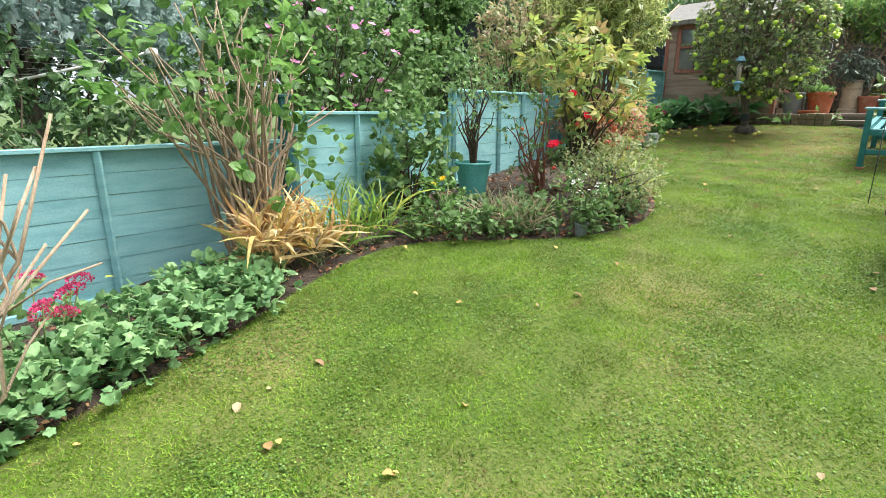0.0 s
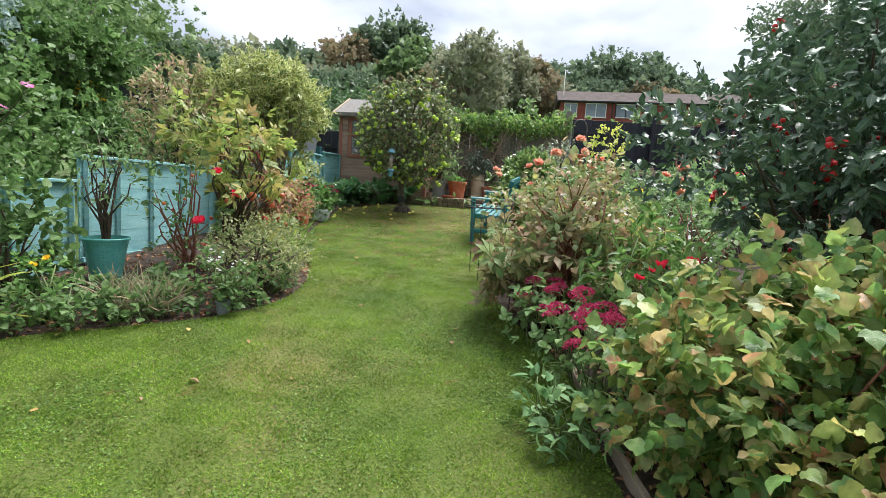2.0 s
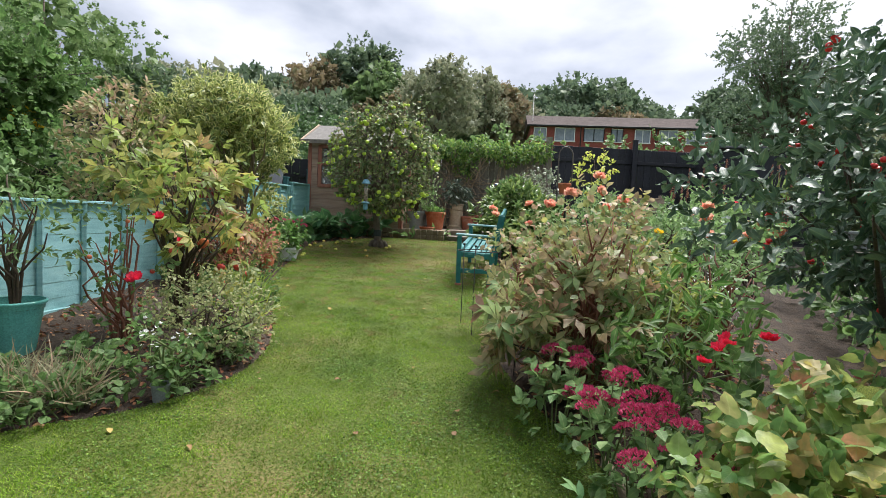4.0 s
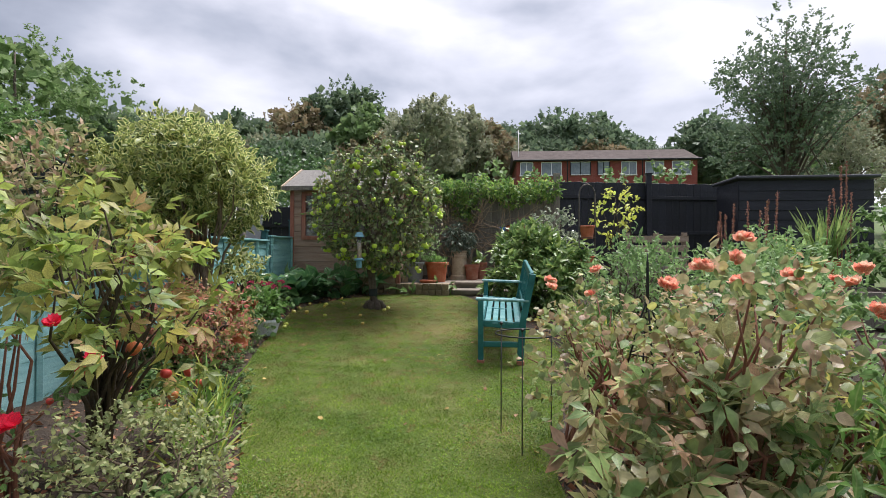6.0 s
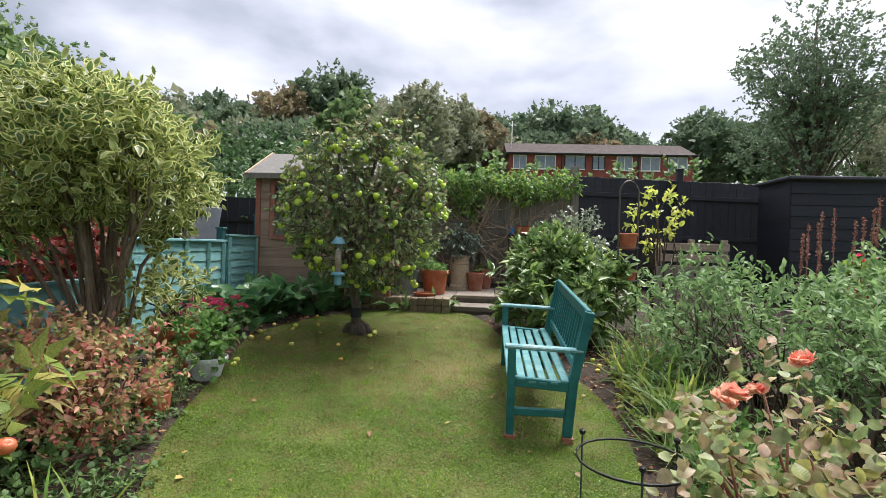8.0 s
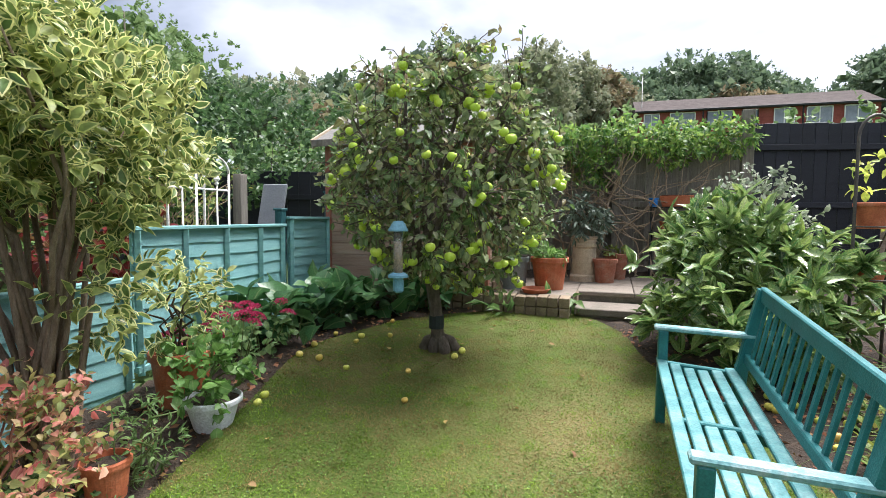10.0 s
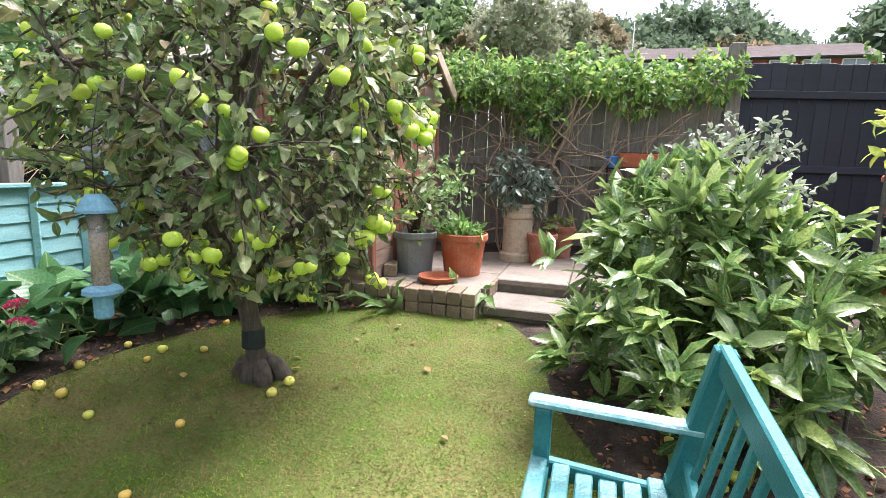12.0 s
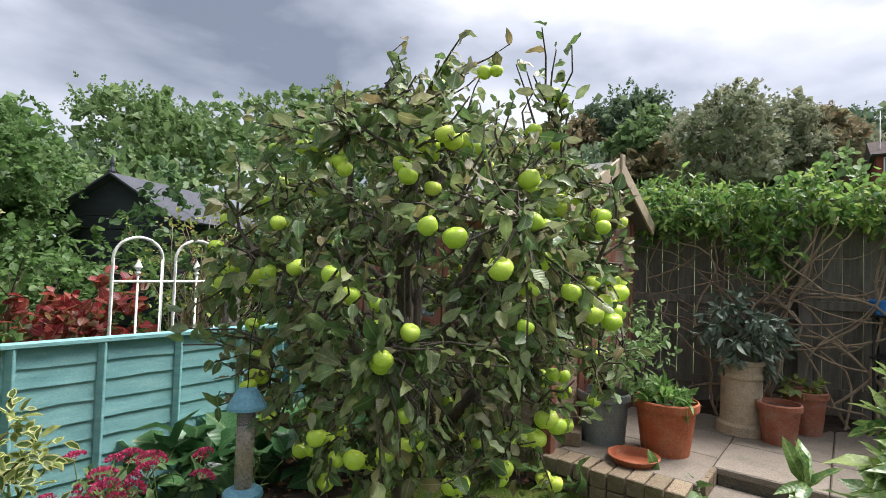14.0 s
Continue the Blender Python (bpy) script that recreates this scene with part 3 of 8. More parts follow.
def leaf_mesh(name, rng, tpl, pos, dirs, size, flat=0.6, spread=0.35, two_tone=None, bend=0.12):
    """Many leaves as one mesh: at pos, growing along dirs; flat: how much they face the sky."""
    tv, tf = tpl
    n = len(pos)
    y = unit(dirs)
    nrm = np.zeros((n, 3))
    nrm[:, 2] = flat
    nrm += rng.normal(0, spread, (n, 3))
    x = unit(np.cross(y, nrm))
    z = np.cross(x, y)
    size = np.broadcast_to(size, (n,))[:, None, None]
    rot = np.stack((x, y, z), axis=1)
    k = len(tv)
    own = np.repeat(tv[None], n, axis=0)
    own[:, :, 0] *= rng.uniform(0.82, 1.15, (n, 1))
    own[:, :, 2] += rng.normal(-0.04, bend, (n, 1)) * own[:, :, 1] ** 2 + rng.normal(0, bend * 1.6, (n, 1)) * own[:, :, 0] * own[:, :, 1]
    own[:, :, 0] += rng.normal(0, 0.06, (n, 1)) * own[:, :, 1] ** 2
    vs = np.einsum("nkc,ncd->nkd", own, rot) * size + pos[:, None, :]
    flat_f = np.array([i for q in tf for i in q])
    sizes = np.array([len(q) for q in tf])
    loops = (flat_f[None, :] + (np.arange(n) * k)[:, None]).ravel()
    me = raw_mesh(name, vs.reshape(-1, 3), loops, np.tile(sizes, n))
    uv = me.uv_layers.new(name="blade")
    uv.data.foreach_set("uv", np.tile(tv[flat_f, :2], (n, 1)).astype(np.float32).ravel())
    if len(tf) > 5:
        me.polygons.foreach_set("use_smooth", np.ones(len(me.polygons), dtype=bool))
    if two_tone:
        me.polygons.foreach_set("material_index", np.tile(np.array(two_tone, dtype=np.int32), n))
    return me


def leaf_edged(w=0.24, droop=0.16):
    """An oval leaf with a margin of another colour: outer faces and an inner blade."""
    v = [(0, 0, 0), (-w, 0.35, 0.05), (-w * 0.8, 0.7, 0.02), (0, 1, -droop), (w * 0.8, 0.7, 0.02), (w, 0.35, 0.05), (0, 0.1, 0.0), (-w * 0.66, 0.36, 0.03), (-w * 0.5, 0.69, 0.01), (0, 0.9, -droop * 0.8), (w * 0.5, 0.69, 0.01), (w * 0.66, 0.36, 0.03)]
    f = [(0, 6, 7, 1), (1, 7, 8, 2), (2, 8, 9, 3), (3, 9, 10, 4), (4, 10, 11, 5), (5, 11, 6, 0), (6, 11, 10, 9), (6, 9, 8, 7)]
    return np.array(v, dtype=float), f


EDGED = (1, 1, 1, 1, 1, 1, 0, 0)


def leaf_parts(name, rng, tpl, pos, dirs, size, material, parent, flat=0.6, spread=0.35, kinds=4):
    """Leaves as objects of their own on a few shared meshes, each bent a little differently."""
    tv, tf = tpl
    shared = []
    for k in range(kinds):
        w = tv.copy()
        w[:, 2] += rng.uniform(-0.14, 0.06) * w[:, 1] ** 2 + rng.uniform(-0.35, 0.35) * w[:, 0] * w[:, 1]
        w[:, 0] += rng.uniform(-0.1, 0.1) * w[:, 1] ** 2
        flat_f = np.array([i for q in tf for i in q])
        me = raw_mesh(name, w, flat_f, np.array([len(q) for q in tf]))
        me.uv_layers.new(name="blade").data.foreach_set("uv", tv[flat_f, :2].astype(np.float32).ravel())
        if len(tf) > 5:
            me.polygons.foreach_set("use_smooth", np.ones(len(me.polygons), dtype=bool))
        me.materials.append(material)
        shared.append(me)
    size = np.broadcast_to(size, (len(pos),))
    for i in range(len(pos)):
        y = unit(dirs[i])
        nrm = np.array((0, 0, flat)) + rng.normal(0, spread, 3)
        x = unit(np.cross(y, nrm))
        z = np.cross(x, y)
        m = Matrix(((x[0], y[0], z[0], pos[i][0]), (x[1], y[1], z[1], pos[i][1]), (x[2], y[2], z[2], pos[i][2]), (0, 0, 0, 1)))
        ob = new(name, shared[i % kinds])
        ob.parent = parent
        ob.matrix_basis = m @ Matrix.Scale(float(size[i]), 4)


def twigs(rng, blobs, n, per=7, length=0.16, shell=0.45, up=0.25, droop=0.0, side_w=0.8):
    """Leaf places and directions on twigs in the outer part of some ellipsoids (x, y, z, rx, ry, rz); also the twigs' ends."""
    b = np.array(blobs, dtype=float)
    vol = (b[:, 3] * b[:, 4] * b[:, 5]) ** 0.67
    k = max(1, n // per)
    pick = rng.choice(len(b), k, p=vol / vol.sum())
    d = unit(rng.normal(0, 1, (k, 3)))
    r = (shell ** 3 + (1 - shell ** 3) * rng.random(k)) ** (1 / 3)
    r *= rng.uniform(0.86, 1.1, k)
    c = b[pick, :3] + d * r[:, None] * b[pick, 3:]
    out = unit(d + rng.normal(0, 0.5, (k, 3)) + np.array((0, 0, up - droop)))
    t = (np.arange(per) + 0.5) / per
    pos = c[:, None, :] + out[:, None, :] * (t[None, :, None] * length * rng.uniform(0.6, 1.3, (k, 1, 1)))
    side = unit(rng.normal(0, 1, (k, per, 3)))
    dirs = out[:, None, :] * 0.55 + side * side_w + np.array((0, 0, -droop))
    return pos.reshape(-1, 3), dirs.reshape(-1, 3), c, out


def stems_to(rng, ends, n, base_r=0.05, r0=0.012, r1=0.004, bow=0.12, start=None):
    """Bowed stems from the ground up to some of the given places."""
    paths = []
    for e_ in ends[rng.choice(len(ends), min(n, len(ends)), replace=False)]:
        a = rng.uniform(0, 2 * math.pi)
        s = np.array((base_r * math.cos(a), base_r * math.sin(a), -0.03)) if start is None else np.array(start)
        mid = s + (e_ - s) * np.array((0.42, 0.42, 0.66)) + rng.normal(0, bow * 0.6, 3) * np.array((1, 1, 0.3))
        pts = [s, s + (e_ - s) * np.array((0.14, 0.14, 0.32)) + rng.normal(0, bow * 0.2, 3), mid, (mid + e_) / 2 + rng.normal(0, bow * 0.3, 3), e_]
        paths.append([(*p, r0 + (r1 - r0) * i / 4) for i, p in enumerate(pts)])
    return paths


def add_stems(root, paths, material, name="stem", single=10, sides=5):
    """The first stems singly, the tangle of the others joined."""
    for q in paths[:single]:
        mesh_part(name, tubes(name, [q], sides), material, root, smooth=True)
    if len(paths) > single:
        mesh_part(name + "_tangle", tubes(name, paths[single:], sides), material, root, smooth=True, kind="stuff")


def plant(name, v, u, label, category, blobs, n, tpl, size, material, stem=DARK_STEM, stems=14, seed=1, per=7, length=0.16, shell=0.4, up=0.25, droop=0.0,
          flat=0.6, spread=0.4, r0=0.012, base_r=0.06, group="", h=0.0, base=None, parts=0, edge=None, side_w=0.8):
    rng = np.random.default_rng(seed)
    p = at(v, u, h) if base is None else Vector(base)
    root = thing(name, pose(p.x, p.y, p.z), label, category, group)
    pos, dirs, c, out = twigs(rng, blobs, n, per, length, shell, up, droop, side_w)
    sz = size * rng.uniform(0.65, 1.25, len(pos))
    if parts:
        leaf_parts("leaf", rng, tpl, pos[:parts], dirs[:parts], sz[:parts], material, root, flat, spread)
        pos, dirs, sz = pos[parts:], dirs[parts:], sz[parts:]
    if len(pos):
        fo = mesh_part("foliage", leaf_mesh("foliage", rng, tpl, pos, dirs, sz, flat, spread, EDGED if edge else None), material, root, kind="stuff")
        if edge:
            fo.data.materials.append(edge)
    if stems:
        add_stems(root, stems_to(rng, c, stems, base_r, r0), stem)
    return root, c, out, rng


# ---- ground, beds, lawn ----
def ground_sheet():
    us = np.concatenate(([-3000, -400, -60], np.arange(-20, 100, 2.0), [150, 400, 3000]))
    vs = np.concatenate(([-3000, -400, -100], np.arange(-60, 61, 2.0), [100, 400, 3000]))
    vv, uu = np.meshgrid(vs, us, indexing="ij")
    x, y = vv * CA + uu * SA, -vv * SA + uu * CA
    z = ground_z(x, y) - 0.02 - 0.4 * ((vv > -3.7) & (vv < 6.5) & (uu > -4.5) & (uu < 13))
    pts = np.stack((x, y, z), -1).reshape(-1, 3)
    a, b = len(vs), len(us)
    idx = np.arange(a * b).reshape(a, b)
    q = np.stack((idx[:-1, :-1], idx[1:, :-1], idx[1:, 1:], idx[:-1, 1:]), -1).reshape(-1, 4)
    ob = mesh_part("ground", raw_mesh("ground", pts, q.ravel(), np.full(len(q), 4)), FIELD)
    tagged(ob, "rough grassy ground rising gently to the houses", "ground", kind="structure")


ground_sheet()


def flat_sheet(name, outline, h, material, label, category):
    bm = bmesh.new()
    top = [bm.verts.new((x, y, float(ground_z(x, y)) + h)) for x, y in outline]
    f = bm.faces.new(top)
    if f.normal.z < 0:
        f.normal_flip()
    r = bmesh.ops.extrude_face_region(bm, geom=[f])
    bmesh.ops.translate(bm, vec=(0, 0, -h - 0.03), verts=[w for w in r["geom"] if isinstance(w, bmesh.types.BMVert)])
    bmesh.ops.recalc_face_normals(bm, faces=bm.faces[:])
    bmesh.ops.triangulate(bm, faces=bm.faces[:])
    return tagged(part(name, bm, material), label, category, kind="structure")


def plan_xy(v, u):
    return (v * CA + u * SA, -v * SA + u * CA)


EDGE_LEFT = [(-3.4, -4.0), (-2.6, 0.0), (-1.95, 1.3), (-1.7, 1.74), (-1.43, 2.12), (-1.15, 2.61), (-0.86, 3.26), (-0.50, 3.76), (-0.1, 3.9), (0.5, 3.86), (1.0, 3.84), (1.57, 4.06), (1.94, 4.57), (2.2, 5.4), (2.5, 6.5),
             (2.82, 7.16), (3.3, 7.95), (3.75, 8.72), (4.36, 9.03), (5.0, 9.16), (5.7, 9.05)]
EDGE_RIGHT = [(6.55, 8.62), (6.5, 7.95), (6.2, 7.35), (6.0, 6.5), (5.75, 5.75), (5.2, 5.05), (4.3, 4.3), (3.55, 3.7), (3.2, 3.0), (3.07, 2.59), (2.92, 2.05), (2.45, 1.35), (2.05, 0.6), (1.8, -0.4), (1.9, -4.0)]


def rounded(pts, k=4):
    """A smooth line through the given corners."""
    p = [Vector((*q, 0)) for q in pts]
    res = []
    for i in range(len(p) - 1):
        a, b, c, d = p[max(i - 1, 0)], p[i], p[i + 1], p[min(i + 2, len(p) - 1)]
        for j in range(k):
            t = j / k
            w = 0.5 * ((2 * b) + (c - a) * t + (2 * a - 5 * b + 4 * c - d) * t * t + (3 * b - a - 3 * c + d) * t ** 3)
            res.append((w.x, w.y))
    res.append(pts[-1])
    return res


LAWN = rounded(EDGE_LEFT) + rounded(EDGE_RIGHT)


def lawn_mat():
    m = bpy.data.materials.new("mown_lawn")
    m.use_nodes = True
    nt = m.node_tree
    p = nt.nodes["Principled BSDF"]
    p.inputs["Roughness"].default_value = 0.8
    p.inputs["Specular IOR Level"].default_value = 0.15
    tc = nt.nodes.new("ShaderNodeTexCoord")
    big = nt.nodes.new("ShaderNodeTexNoise")
    big.inputs["Scale"].default_value, big.inputs["Detail"].default_value = 1.1, 5.0
    fine = nt.nodes.new("ShaderNodeTexNoise")
    fine.inputs["Scale"].default_value, fine.inputs["Detail"].default_value = 55.0, 4.0
    nt.links.new(tc.outputs["Object"], big.inputs["Vector"])
    nt.links.new(tc.outputs["Object"], fine.inputs["Vector"])
    ad = nt.nodes.new("ShaderNodeMath")
    ad.operation = "MULTIPLY_ADD"
    ad.inputs[1].default_value, ad.inputs[2].default_value = 0.5, 0.0
    nt.links.new(fine.outputs["Fac"], ad.inputs[0])
    ad2 = nt.nodes.new("ShaderNodeMath")
    nt.links.new(ad.outputs[0], ad2.inputs[0])
    nt.links.new(big.outputs["Fac"], ad2.inputs[1])
    r = ramp_of(nt, [(0.04, 0.066, 0.011), (0.066, 0.10, 0.017), (0.10, 0.12, 0.03), (0.18, 0.145, 0.06)])
    r.color_ramp.elements[0].position = 0.45
    r.color_ramp.elements[1].position = 0.65
    r.color_ramp.elements[2].position = 0.82
    r.color_ramp.elements[3].position = 1.0
    nt.links.new(ad2.outputs[0], r.inputs["Fac"])
    nt.links.new(r.outputs["Color"], p.inputs["Base Color"])
    b_ = nt.nodes.new("ShaderNodeBump")
    b_.inputs["Strength"].default_value, b_.inputs["Distance"].default_value = 0.8, 0.02
    nt.links.new(fine.outputs["Fac"], b_.inputs["Height"])
    nt.links.new(b_.outputs["Normal"], p.inputs["Normal"])
    return m


LAWN_M = lawn_mat()
flat_sheet("lawn", LAWN, 0.02, LAWN_M, "mown green lawn with yellowing patches", "lawn")


def inside(px, py, poly):
    res = np.zeros(len(px), dtype=bool)
    q = np.array(poly)
    for (x0, y0), (x1, y1) in zip(q, np.roll(q, -1, axis=0)):
        c = ((y0 > py) != (y1 > py)) & (px < (x1 - x0) * (py - y0) / (y1 - y0 + 1e-12) + x0)
        res ^= c
    return res


def bed_sheet():
    """The soil of the beds: uneven, and tucked under the lawn."""
    us, vs = np.arange(-5, 13.4, 0.12), np.arange(-3.9, 6.9, 0.12)
    vv, uu = np.meshgrid(vs, us, indexing="ij")
    x, y = (vv * CA + uu * SA).ravel(), (-vv * SA + uu * CA).ravel()
    rng = np.random.default_rng(2)
    h = np.where(inside(x, y, LAWN), -0.012, 0.006 + rng.uniform(-0.008, 0.028, len(x)))
    pts = np.stack((x, y, ground_z(x, y) + h), -1)
    a, c = len(vs), len(us)
    idx = np.arange(a * c).reshape(a, c)
    q = np.stack((idx[:-1, :-1], idx[1:, :-1], idx[1:, 1:], idx[:-1, 1:]), -1).reshape(-1, 4)
    ob = mesh_part("bed", raw_mesh("bed", pts, q.ravel(), np.full(len(q), 4)), SOIL)
    tagged(ob, "dark crumbly soil of the flower beds", "soil", kind="structure")


bed_sheet()


def blade_mat():
    """Grass blades whose colour changes in patches over the lawn and from blade to blade."""
    m = leaf_mat("lawn_blade", [(0.052, 0.105, 0.007), (0.085, 0.158, 0.011), (0.125, 0.205, 0.017), (0.2, 0.26, 0.04)], 0.6, 0.3, 0.2, 0.1)
    nt = m.node_tree
    ramp = [n for n in nt.nodes if n.type == "VALTORGB"][0]
    tc = nt.nodes.new("ShaderNodeTexCoord")
    ns = nt.nodes.new("ShaderNodeTexNoise")
    ns.inputs["Scale"].default_value, ns.inputs["Detail"].default_value = 6.0, 10.0
    ns.inputs["Roughness"].default_value = 0.72
    nt.links.new(tc.outputs["Object"], ns.inputs["Vector"])
    mr = nt.nodes.new("ShaderNodeMapRange")
    mr.inputs["From Min"].default_value, mr.inputs["From Max"].default_value = 0.59, 0.65
    nt.links.new(ns.outputs["Fac"], mr.inputs["Value"])
    mx = nt.nodes.new("ShaderNodeMixRGB")
    mx.inputs["Color2"].default_value = (0.27, 0.19, 0.085, 1)
    ml = nt.nodes.new("ShaderNodeMath")
    ml.operation = "MULTIPLY"
    ml.inputs[1].default_value = 0.9
    # drier and thinner grass round the foot of the apple tree
    ds = nt.nodes.new("ShaderNodeVectorMath")
    ds.operation = "DISTANCE"
    ds.inputs[1].default_value = (4.9, 7.6, 1.2)
    nt.links.new(tc.outputs["Object"], ds.inputs[0])
    dm = nt.nodes.new("ShaderNodeMapRange")
    dm.inputs["From Min"].default_value, dm.inputs["From Max"].default_value = 0.8, 4.2
    dm.inputs["To Min"].default_value, dm.inputs["To Max"].default_value = 0.155, 0.0
    nt.links.new(ds.outputs["Value"], dm.inputs["Value"])
    sm = nt.nodes.new("ShaderNodeMath")
    nt.links.new(ns.outputs["Fac"], sm.inputs[0])
    nt.links.new(dm.outputs["Result"], sm.inputs[1])
    nt.links.new(sm.outputs[0], mr.inputs["Value"])
    nt.links.new(mr.outputs["Result"], ml.inputs[0])
    nt.links.new(ml.outputs[0], mx.inputs["Fac"])
    nt.links.new(ramp.outputs["Color"], mx.inputs["Color1"])
    # darker and lighter growth in hand-sized patches
    n3 = nt.nodes.new("ShaderNodeTexNoise")
    n3.inputs["Scale"].default_value, n3.inputs["Detail"].default_value = 2.6, 8.0
    nt.links.new(tc.outputs["Object"], n3.inputs["Vector"])
    m3 = nt.nodes.new("ShaderNodeMapRange")
    m3.inputs["From Min"].default_value, m3.inputs["From Max"].default_value = 0.38, 0.62
    m3.inputs["To Min"].default_value, m3.inputs["To Max"].default_value = 0.68, 1.3
    nt.links.new(n3.outputs["Fac"], m3.inputs["Value"])
    s3 = nt.nodes.new("ShaderNodeVectorMath")
    s3.operation = "SCALE"
    nt.links.new(mx.outputs["Color"], s3.inputs[0])
    nt.links.new(m3.outputs["Result"], s3.inputs["Scale"])
    for l in list(ramp.outputs["Color"].links):
        if l.to_node != mx:
            s = l.to_socket
            nt.links.remove(l)
            nt.links.new(s3.outputs["Vector"], s)
    return m


def grass(n, seed):
    rng = np.random.default_rng(seed)
    q = np.array(LAWN)
    lo, hi = q.min(0), q.max(0)
    lo[1] = max(lo[1], -0.6)
    x, y = rng.uniform(lo[0], hi[0], n), rng.uniform(lo[1], hi[1], n)
    # thicker where the walk comes near
    u = x * SA + y * CA
    keep = inside(x, y, LAWN) & (rng.random(n) < np.clip(1.25 - 0.075 * u, 0.5, 1.0))
    x, y = x[keep], y[keep]
    k = len(x)
    z = ground_z(x, y) + 0.018
    ang = rng.uniform(0, 2 * math.pi, k)
    lean = rng.normal(0, 0.015, (k, 2))
    tuft = np.sin(7 * x + 3 * np.sin(5 * y)) * np.sin(8 * y + 2.5 * np.sin(6 * x)) + 0.5 * np.sin(23 * x + 2 * y) * np.sin(19 * y - 4 * x)
    hgt = rng.uniform(0.006, 0.018, k) * (1 + 0.35 * tuft)
    w = rng.uniform(0.0014, 0.0034, k)
    dx, dy = np.cos(ang) * w, np.sin(ang) * w
    v = np.empty((k, 3, 3))
    v[:, 0] = np.stack((x - dx, y - dy, z), -1)
    v[:, 1] = np.stack((x + dx, y + dy, z), -1)
    v[:, 2] = np.stack((x + lean[:, 0], y + lean[:, 1], z + hgt), -1)
    me = raw_mesh("grass", v.reshape(-1, 3), np.arange(3 * k), np.full(k, 3))
    tagged(mesh_part("grass", me, blade_mat()), "short mown grass blades of the lawn", "grass", kind="stuff")


grass(1700000, 3)


def clover(n, seed):
    """Small round clover and weed leaves that grow in patches through the lawn."""
    rng = np.random.default_rng(seed)
    q = np.array(LAWN)
    lo, hi = q.min(0), q.max(0)
    lo[1] = max(lo[1], -0.6)
    k = n // 60
    cx, cy = rng.uniform(lo[0], hi[0], k), rng.uniform(lo[1], hi[1], k)
    r = np.abs(rng.normal(0, 0.2, (k, 60)))
    a = rng.uniform(0, 2 * math.pi, (k, 60))
    x, y = (cx[:, None] + r * np.cos(a)).ravel(), (cy[:, None] + r * np.sin(a)).ravel()
    keep = inside(x, y, LAWN) & (rng.random(len(x)) < np.clip((np.hypot(x - 5.0, y - 8.0) - 0.8) / 3.5, 0.05, 1))
    patch = np.sin(2.1 * x + 1.7 * np.sin(1.3 * y)) * np.sin(1.8 * y + 1.5 * np.sin(1.9 * x + 1)) + 0.5 * np.sin(5.3 * x - 2 * y) * np.sin(4.7 * y + 2.4 * x)
    keep &= rng.random(len(x)) < np.clip(0.55 + 0.8 * patch, 0.06, 1.0)
    x, y = x[keep], y[keep]
    pos = np.stack((x, y, ground_z(x, y) + 0.022 + rng.uniform(0, 0.012, len(x))), -1)
    d = rng.normal(0, 1, (len(x), 3)) * np.array((1, 1, 0.25))
    me = leaf_mesh("clover", rng, leaf_diamond(0.42), pos, d, rng.uniform(0.007, 0.0145, len(x)), 1.0, 0.45)
    tagged(mesh_part("clover", me, leaf_mat("clover_leaf", [(0.04, 0.092, 0.01), (0.06, 0.13, 0.014), (0.115, 0.2, 0.026), (0.025, 0.062, 0.009), (0.155, 0.24, 0.04)], 0.5, 0.25, 0.35)), "small clover leaves growing through the lawn", "clover", kind="stuff")


clover(950000, 4)


def litter(n, seed):
    """Fallen brown leaves and bark on the soil of the beds."""
    rng = np.random.default_rng(seed)
    v, u = rng.uniform(-3.75, 2.6, n), rng.uniform(-0.6, 10.5, n)
    x, y = v * CA + u * SA, -v * SA + u * CA
    keep = ~inside(x, y, LAWN)
    x, y = x[keep], y[keep]
    pos = np.stack((x, y, ground_z(x, y) + 0.012 + rng.uniform(0, 0.015, len(x))), -1)
    d = rng.normal(0, 1, (len(x), 3)) * np.array((1, 1, 0.2))
    me = leaf_mesh("leaf_litter", rng, leaf_diamond(0.35), pos, d, rng.uniform(0.02, 0.06, len(x)), 0.8, 0.5)
    tagged(mesh_part("leaf_litter", me, L_LITTER), "brown fallen leaves and bark over the bed soil", "leaf litter", kind="stuff")


litter(22000, 5)


def lawn_leaves(n, seed):
    """Single yellow and brown leaves dropped on the grass."""
    rng = np.random.default_rng(seed)
    meshes = []
    for k in range(3):
        tv, tf = leaf_oval(0.3, 0.1, 0.2 * k)
        me = raw_mesh("fallen_leaf", tv, np.array([i for f in tf for i in f]), np.array([len(f) for f in tf]))
        me.materials.append(leaf_mat("dropped_leaf", [(0.30, 0.20, 0.07), (0.34, 0.26, 0.08), (0.16, 0.08, 0.04), (0.30, 0.24, 0.14)], 0.7, 0.2))
        meshes.append(me)
    q = np.array(LAWN)
    k = 0
    while k < n:
        x, y = rng.uniform(q[:, 0].min(), q[:, 0].max()), rng.uniform(-0.3, q[:, 1].max())
        if not inside(np.array([x]), np.array([y]), LAWN)[0]:
            continue
        o = new("fallen_leaf", meshes[k % 3])
        o.matrix_basis = pose(x, y, float(ground_z(x, y)) + 0.04, rng.uniform(-25, 25), rng.uniform(-25, 25), rng.uniform(0, 360)) @ Matrix.Scale(float(rng.uniform(0.03, 0.065)), 4)
        tagged(o, "small dry leaf fallen on the lawn", "leaf", "leaves fallen on the lawn")
        k += 1


lawn_leaves(90, 6)


